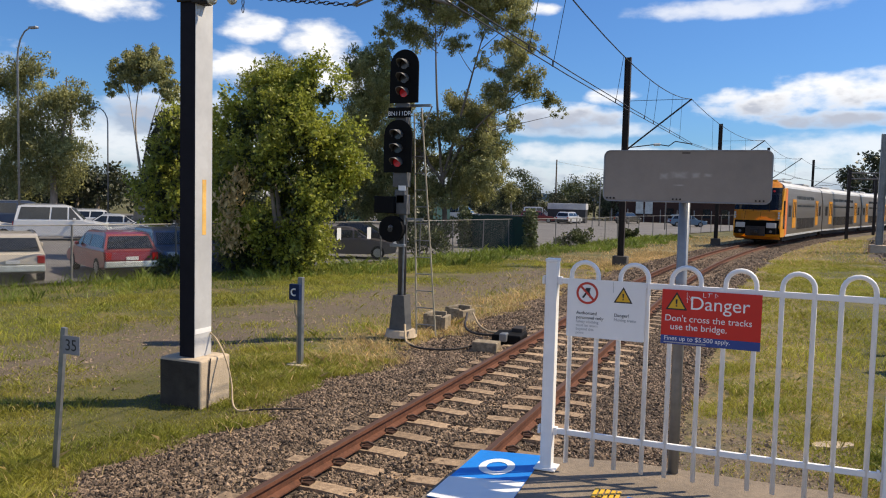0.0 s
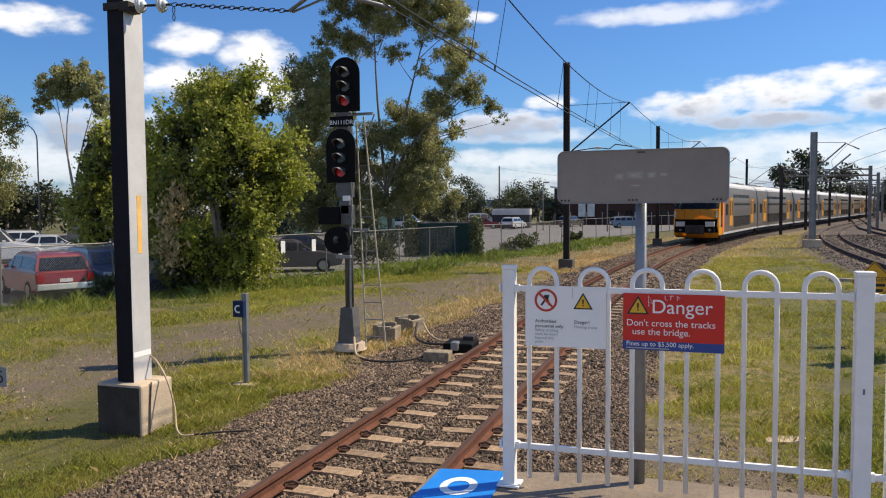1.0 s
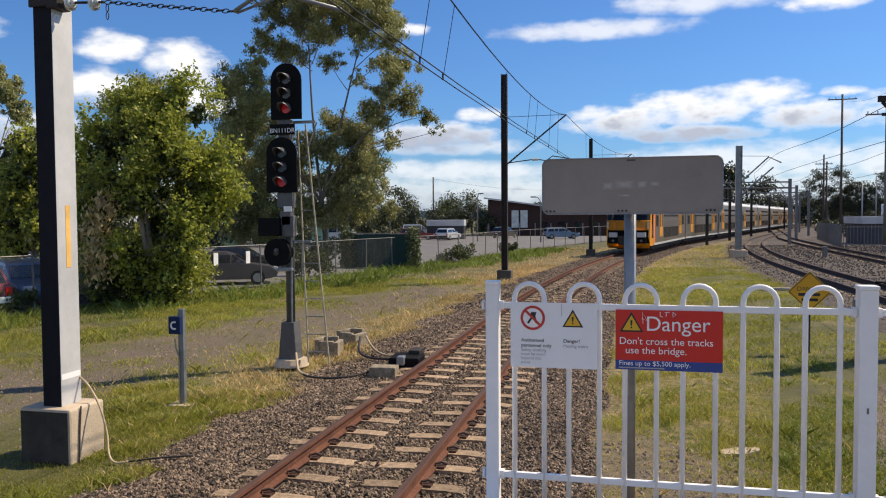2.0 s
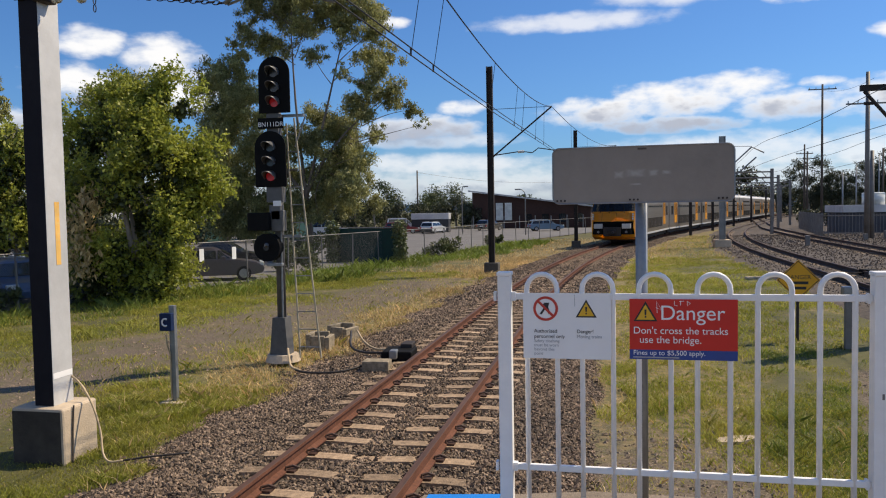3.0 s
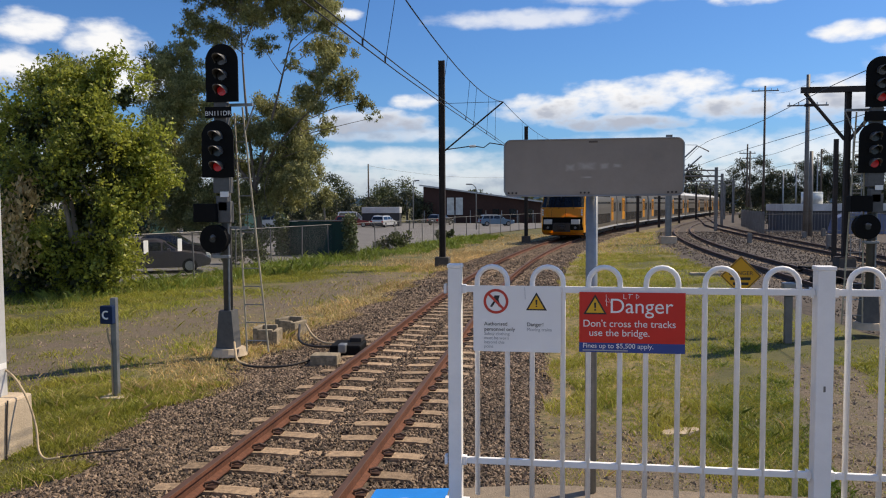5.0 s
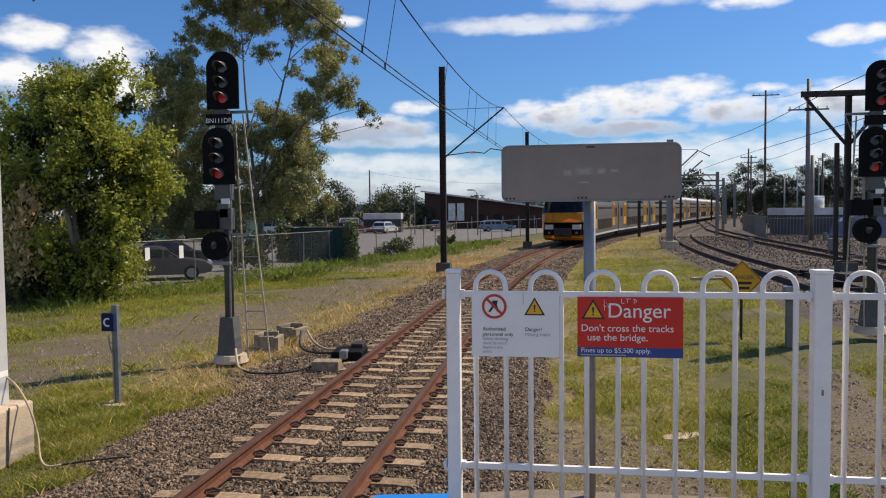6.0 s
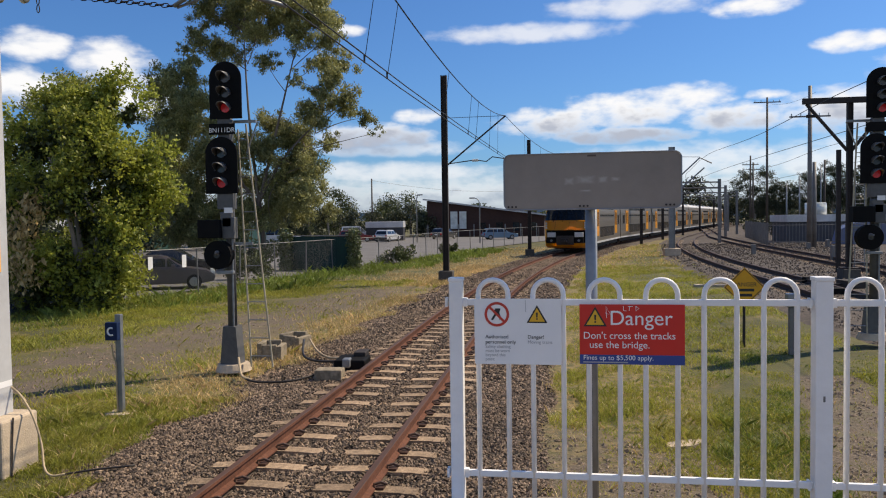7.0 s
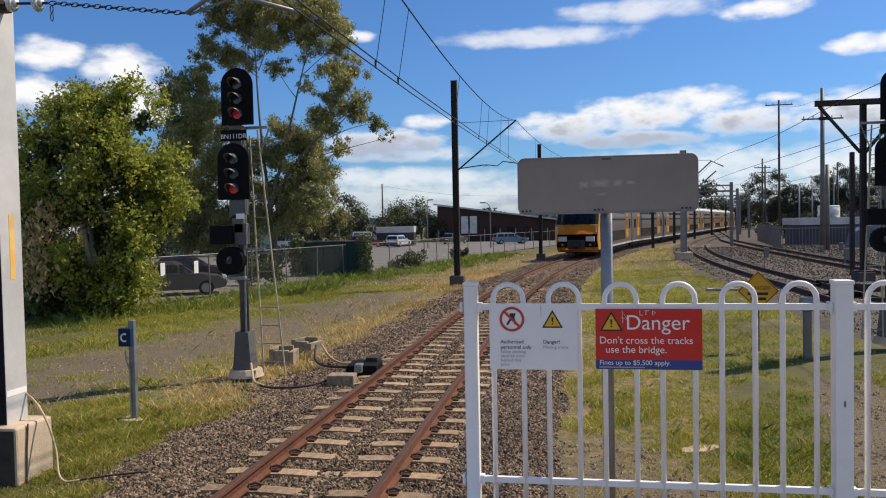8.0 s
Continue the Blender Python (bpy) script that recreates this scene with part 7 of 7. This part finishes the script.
def stones():
    """Loose ballast stones: single rough blocks, in one mesh."""
    rg = np.random.default_rng(5)
    base = np.array([(1, 0.2, 0), (-0.3, 1, 0.2), (-1, -0.2, 0.1), (0.3, -1, -0.1), (0.2, 0.1, 1), (-0.1, -0.2, -1)]) * 0.62
    quads = np.array([(0, 1, 4), (1, 2, 4), (2, 3, 4), (3, 0, 4), (1, 0, 5), (2, 1, 5), (3, 2, 5), (0, 3, 5)])
    bu, bz = np.array([b[0] for b in BED]), np.array([b[1] for b in BED])
    sl = np.array(SLEEPERS)

    def lay(n, y0, y1, lo, hi, size):
        y = y0 + (y1 - y0) * rg.random(n)
        u = lo + (hi - lo) * rg.random(n)
        near = np.abs(y[:, None] - sl[None, :]).min(1)
        on = (near < 0.118) & (np.abs(u) < 1.28) & (rg.random(n) > np.where(np.abs(u) < 0.16, 0.55, np.where(np.abs(u) > 1.08, 0.5, 0.07)))
        rail = np.abs(np.abs(u) - 0.7525) < 0.085
        keep = ~(on | rail)
        ragged = (u > -2.75 + 0.35 * np.sin(y * 1.7) + 0.2 * np.sin(y * 4.1)) | (rg.random(n) < 0.16)
        keep &= ragged
        y, u = y[keep], u[keep]
        mid = np.array([mid1(float(q)) for q in y])
        z = np.interp(u, bu, bz) + 0.012 * rg.random(len(y))
        z += np.where((np.abs(u) < 0.16), 0.02, 0)
        return np.stack([mid + u, y, z], 1), size * (0.55 + 0.8 * rg.random(len(y)))

    sets = [lay(78000, 3.0, 13.5, -3.15, 2.62, 0.044), lay(34000, 13.5, 24, -3.1, 2.55, 0.058), lay(13000, 24, 42, -2.9, 2.5, 0.1)]
    P, S = np.concatenate([s[0] for s in sets]), np.concatenate([s[1] for s in sets])
    n = len(P)
    q = rg.normal(size=(n, 4))
    q /= np.linalg.norm(q, axis=1)[:, None]
    w, x, y, z = q.T
    R = np.stack([1 - 2 * (y * y + z * z), 2 * (x * y - w * z), 2 * (x * z + w * y), 2 * (x * y + w * z), 1 - 2 * (x * x + z * z), 2 * (y * z - w * x), 2 * (x * z - w * y), 2 * (y * z + w * x), 1 - 2 * (x * x + y * y)], 1).reshape(n, 3, 3)
    shape = base[None] * (0.75 + 0.5 * rg.random((n, 6, 3))) * np.stack([np.ones(n), 0.65 + 0.35 * rg.random(n), 0.5 + 0.4 * rg.random(n)], 1)[:, None, :]
    V = np.einsum("nij,nkj->nki", R, shape) * S[:, None, None] + P[:, None, :]
    F = (quads[None] + (np.arange(n) * 6)[:, None, None]).reshape(-1, 3)
    bulk("ballast_stones", V.reshape(-1, 3).tolist(), F.tolist(), "stone", None, "loose grey-brown crushed ballast stones between the sleepers", "ballast", "stuff")


stones()


def pebbles():
    """Loose grit on the bare strip and at the platform's end."""
    rg = np.random.default_rng(8)
    n = 7000
    y = 4.5 + 27 * rg.random(n) ** 1.5
    x = -10.4 + 0.16 * (y - 8) + rg.normal(size=n) * 1.5
    k = 2600
    y2, x2 = 5.2 + 5.5 * rg.random(k), 0.0 + 2.2 * rg.random(k)
    y3 = 5.5 + 9.5 * rg.random(k)
    x3 = 3.6 + 0.23 * (y3 - 9) + 0.3 * rg.normal(size=k)
    x2, y2 = np.concatenate([x2, x3]), np.concatenate([y2, y3])
    x, y = np.concatenate([x, x2]), np.concatenate([y, y2])
    n = len(x)
    s = 0.012 + 0.034 * rg.random(n) ** 3
    tet = np.array([(1, 0, -0.3), (-0.5, 0.87, -0.3), (-0.5, -0.87, -0.3), (0, 0, 0.9)])
    a = rg.random(n) * 6.28
    ca, sa = np.cos(a), np.sin(a)
    v = tet[None] * (0.6 + 0.8 * rg.random((n, 4, 3)))
    V = np.stack([(v[..., 0] * ca[:, None] - v[..., 1] * sa[:, None]) * s[:, None] + x[:, None], (v[..., 0] * sa[:, None] + v[..., 1] * ca[:, None]) * s[:, None] + y[:, None], v[..., 2] * s[:, None] * 0.5 + np.array([GROUND + ridge(float(p), float(q)) + 0.004 for p, q in zip(x, y)])[:, None]], 2)
    F = (np.array([(0, 1, 3), (1, 2, 3), (2, 0, 3)])[None] + (np.arange(n) * 4)[:, None, None]).reshape(-1, 3)
    bulk("loose_grit", V.reshape(-1, 3).tolist(), F.tolist(), "grit", None, "loose pale grit scattered on bare dirt", "gravel", "stuff")


M["grit"] = mat("pale_grit", (0.27, 0.205, 0.145), (0.19, 0.145, 0.105), 4, 0.9, bump=0, island=0.45)
pebbles()


def blades(name, n, region, height, width, material, label, seed, keep, thinnest=0.12):
    rg = np.random.default_rng(seed)
    x0, x1, y0, y1 = region
    y = y0 + (y1 - y0) * rg.random(n) ** 1.35
    x = x0 + (x1 - x0) * rg.random(n)
    ok = keep(x, y, rg.random(n))
    x, y = x[ok], y[ok]
    n = len(x)
    patch = 0.5 + 0.3 * np.sin(x * 0.9 + 1.3 * np.sin(y * 0.55)) + 0.25 * np.sin(y * 1.15 + 1.9 * np.sin(x * 0.8)) + 0.15 * np.sin(x * 2.7 - y * 2.1)
    stay = rg.random(n) < np.clip(0.25 + 1.25 * patch, thinnest, 1)
    x, y, patch = x[stay], y[stay], patch[stay]
    n = len(x)
    tuft = (0.6 + 0.75 * np.clip(patch, 0, 1)) * (0.55 + 0.9 * (0.5 + 0.5 * np.sin(x * 5.1 + 2 * np.sin(y * 3.3))) * (0.5 + 0.5 * np.sin(y * 4.3 + 1.7 * np.sin(x * 2.9))))
    h = height * tuft * (0.5 + 0.8 * rg.random(n))
    w = width * (0.7 + 0.6 * rg.random(n)) * (0.42 + y / 23)
    a = rg.random(n) * 2 * np.pi
    lean = h * (0.35 + 1.0 * rg.random(n))
    b = rg.random(n) * 2 * np.pi
    base = np.stack([x, y, np.full(n, GROUND - 0.01)], 1)
    side = np.stack([np.cos(a) * w, np.sin(a) * w, np.zeros(n)], 1)
    half = base + np.stack([np.cos(b) * lean * 0.3, np.sin(b) * lean * 0.3, h * 0.6], 1)
    top = base + np.stack([np.cos(b) * lean, np.sin(b) * lean, h], 1)
    V = np.stack([base - side, base + side, half + side * 0.7, top, half - side * 0.7], 1).reshape(-1, 3)
    F = np.arange(n * 5).reshape(-1, 5)
    bulk(name, V.tolist(), F.tolist(), material, None, label, "grass", "stuff")


def bend(y):
    return np.where(y > 19, 0.002 * (np.clip(y, 19, 85) - 19) ** 2, 0)


def dirt_at(x, y):
    wob = np.sin(x * 1.1 + 0.7 * y) * 0.5 + np.sin(y * 0.9 - x * 0.6) * 0.5
    soft = np.modf(np.abs(np.sin(x * 91.7 + y * 57.3) * 437.5))[0]
    return (np.abs(x - (-10.4 + 0.16 * (y - 8))) + 0.9 * wob + 1.6 * (soft - 0.5) < 2.0) & (y < 33)


def left_green(x, y, r):
    edge = -5.05 + bend(y) + 0.35 * np.sin(y * 1.7) + 0.2 * np.sin(y * 3.9)
    dry = (y > 11.8) & (x > edge - 1.7)
    return (x < edge) & np.where(dirt_at(x, y), r < (0.13 + 0.5 * (np.sin(x * 3.1 + y) * np.sin(y * 2.3 - x) > 0.3)) * np.where(y > 15, 0.3, 1.0), np.where(dry, r < 0.25, r < 0.95))


def left_dry(x, y, r):
    edge = -4.85 + bend(y) + 0.35 * np.sin(y * 1.7)
    return (x < edge) & np.where(dirt_at(x, y), r < 0.04, np.where((x > edge - 1.7) & (y > 11.5), r < 0.9, r < 0.10))


def right_green(x, y, r):
    lo = 0.35 + bend(y) + 0.3 * np.sin(y * 2.1)
    path = (np.abs(x - 3.6 - 0.23 * (y - 9) + 0.1 * np.sin(y * 3)) < 0.55) & (y < 15.2)
    worn = ((x - 0.9) ** 2 * 0.75 + (y - 8.4) ** 2 * 0.14) + 0.4 * np.sin(x * 2.3 + y) < 1.1
    return (x > lo) & (x < 6.6 + 0.8 * bend(y)) & np.where(path, r < 0.05, np.where(worn, r < 0.10, r < 0.9))


def right_dry(x, y, r):
    lo = 0.1 + bend(y) + 0.3 * np.sin(y * 2.1)
    return (x > lo) & (x < 6.6 + 0.8 * bend(y)) & np.where(x < lo + 1.3, r < 0.6, r < 0.16)


blades("grass_verge", 230000, (-17.5, -4.6, 2.5, 36), 0.105, 0.0062, "grass_blade", "green tufted grass beside the ballast", 71, left_green)
blades("dry_grass_verge", 105000, (-8.5, -3.0, 2.5, 48), 0.14, 0.0058, "dry_blade", "straw-coloured dry grass beside the ballast", 72, left_dry)
blades("grass_strip", 190000, (0.2, 12.0, 5.3, 46), 0.10, 0.0062, "grass_blade", "short green grass between the tracks", 73, right_green)
blades("dry_grass_strip", 60000, (0.0, 12.0, 5.3, 60), 0.10, 0.0058, "dry_blade", "dry grass along the ballast's edge", 74, right_dry)


def near_green(x, y, r):
    edge = -4.95 + 0.3 * np.sin(y * 1.7) + 0.2 * np.sin(y * 3.9)
    return (x < edge) & ~dirt_at(x, y) & (r < 0.95)


blades("near_verge_grass", 120000, (-9.6, -4.6, 3.6, 12.5), 0.085, 0.0058, "grass_blade", "fine bright green grass at the foot of the mast", 77, near_green, 0.6)


def tall_band(x, y, r):
    fx = np.interp(y, [p[1] for p in FENCE], [p[0] for p in FENCE])
    return (x > fx - 0.3) & (x < fx + 3.6 + 0.5 * np.sin(y)) & (r < 0.9)


blades("long_grass", 105000, (-22, -4, 11, 70), 0.30, 0.009, "lush_blade", "long green grass in front of the wire fence", 75, tall_band)


def lush(x, y, r):
    mound = ((x - 4.7) / 1.3) ** 2 + ((y - 16.5) / 1.2) ** 2 < 1 + 0.4 * np.sin(x * 4 + y * 2)
    near = ((x - 2.85 - 0.15 * (y - 10)) / 0.62) ** 2 + ((y - 10.8) / 4.2) ** 2 < 1 + 0.35 * np.sin(x * 3.3 + y * 1.9)
    return (mound & (r < 0.9)) | (near & (r < 0.8))


blades("lush_grass", 95000, (1.4, 6.2, 5.6, 18), 0.085, 0.0050, "lush_blade", "lush green grass round the warning sign", 76, lush)


def yard_stones():
    """Loose stones on the gravel under the two far tracks."""
    rg = np.random.default_rng(15)
    n = 22000
    y = 17 + 62 * rg.random(n) ** 1.5
    x = np.array([mid2(float(q)) for q in y]) - 2.2 + 15 * rg.random(n)
    off = np.minimum(np.abs(np.abs(x - np.array([mid2(float(q)) for q in y])) - 0.7525), np.abs(np.abs(x - np.array([mid3(float(q)) for q in y])) - 0.7525))
    x, y = x[off > 0.1], y[off > 0.1]
    n = len(x)
    s = (0.022 + 0.034 * rg.random(n)) * (0.6 + y / 60)
    tet = np.array([(1, 0, -0.3), (-0.5, 0.87, -0.3), (-0.5, -0.87, -0.3), (0, 0, 0.8)])
    v = tet[None] * (0.5 + 0.9 * rg.random((n, 4, 3)))
    a = rg.random(n) * 6.28
    ca, sa = np.cos(a)[:, None], np.sin(a)[:, None]
    V = np.stack([(v[..., 0] * ca - v[..., 1] * sa) * s[:, None] + x[:, None], (v[..., 0] * sa + v[..., 1] * ca) * s[:, None] + y[:, None], v[..., 2] * s[:, None] - 0.195], 2)
    F = (np.array([(0, 1, 3), (1, 2, 3), (2, 0, 3)])[None] + (np.arange(n) * 4)[:, None, None]).reshape(-1, 3)
    bulk("yard_stones", V.reshape(-1, 3).tolist(), F.tolist(), "yard_stone", None, "loose grey-brown stones spread between the far tracks", "ballast", "stuff")


M["yard_stone"] = mat("yard_stone", (0.062, 0.049, 0.04), (0.115, 0.092, 0.075), 4, 0.9, bump=0, island=0.45)
yard_stones()


blades("near_strip_grass", 90000, (0.2, 6.6, 5.4, 15.5), 0.06, 0.0055, "grass_blade", "fine short grass behind the platform fence", 86, right_green, 0.75)


def far_strip(x, y, r):
    lo = 0.4 + bend(y) + 0.3 * np.sin(y * 2.1)
    return (x > lo) & (x < 6.2 + 0.8 * bend(y) - 0.05 * (y - 44)) & (r < 0.9)


def far_verge(x, y, r):
    return (x < -4.9 + bend(y)) & (x > np.interp(y, [p[1] for p in FENCE], [p[0] for p in FENCE]) + 2.5) & (r < 0.9)


blades("far_dry_grass", 16000, (2, 20, 42, 80), 0.13, 0.008, "dry_blade", "golden dry grass between the curving tracks", 81, far_strip)
blades("far_green_grass", 16000, (2, 20, 42, 80), 0.12, 0.008, "grass_blade", "green grass between the curving tracks", 82, far_strip)
blades("far_verge_grass", 16000, (-16, 2, 36, 75), 0.14, 0.008, "dry_blade", "dry grass along the curving line", 83, far_verge)


def far_stones():
    """Ballast beyond the near stretch: small loose stones."""
    rg = np.random.default_rng(25)
    n = 14000
    y = 36 + 40 * rg.random(n)
    u = -2.5 + 4.9 * rg.random(n)
    keep = np.abs(np.abs(u) - 0.7525) > 0.1
    y, u = y[keep], u[keep]
    n = len(y)
    x = u + np.array([mid1(float(q)) for q in y])
    s = 0.035 + 0.045 * rg.random(n)
    tet = np.array([(1, 0, -0.3), (-0.5, 0.87, -0.3), (-0.5, -0.87, -0.3), (0, 0, 0.8)])
    v = tet[None] * (0.5 + 0.9 * rg.random((n, 4, 3)))
    z = np.interp(u, [b[0] for b in BED], [b[1] for b in BED])
    V = np.stack([v[..., 0] * s[:, None] + x[:, None], v[..., 1] * s[:, None] + y[:, None], v[..., 2] * s[:, None] + z[:, None] + 0.01], 2)
    F = (np.array([(0, 1, 3), (1, 2, 3), (2, 0, 3)])[None] + (np.arange(n) * 4)[:, None, None]).reshape(-1, 3)
    bulk("far_ballast_stones", V.reshape(-1, 3).tolist(), F.tolist(), "stone", None, "loose brown ballast stones along the curving track", "ballast", "stuff")


far_stones()


def litter(x, y, r):
    spot = ((x - 1.0) / 1.3) ** 2 + ((y - 8.4) / 2.9) ** 2 < 1 + 0.4 * np.sin(x * 3 + y * 2.2)
    return spot & (r < 0.9)


blades("straw_litter", 9000, (-0.4, 2.6, 5.3, 11.5), 0.035, 0.0055, "dry_blade", "flattened straw and dry stalks on the worn dirt", 84, litter)
blades("worn_tufts", 5000, (-0.2, 2.6, 5.3, 11.5), 0.07, 0.005, "grass_blade", "thin green tufts in the worn dirt", 85, litter)
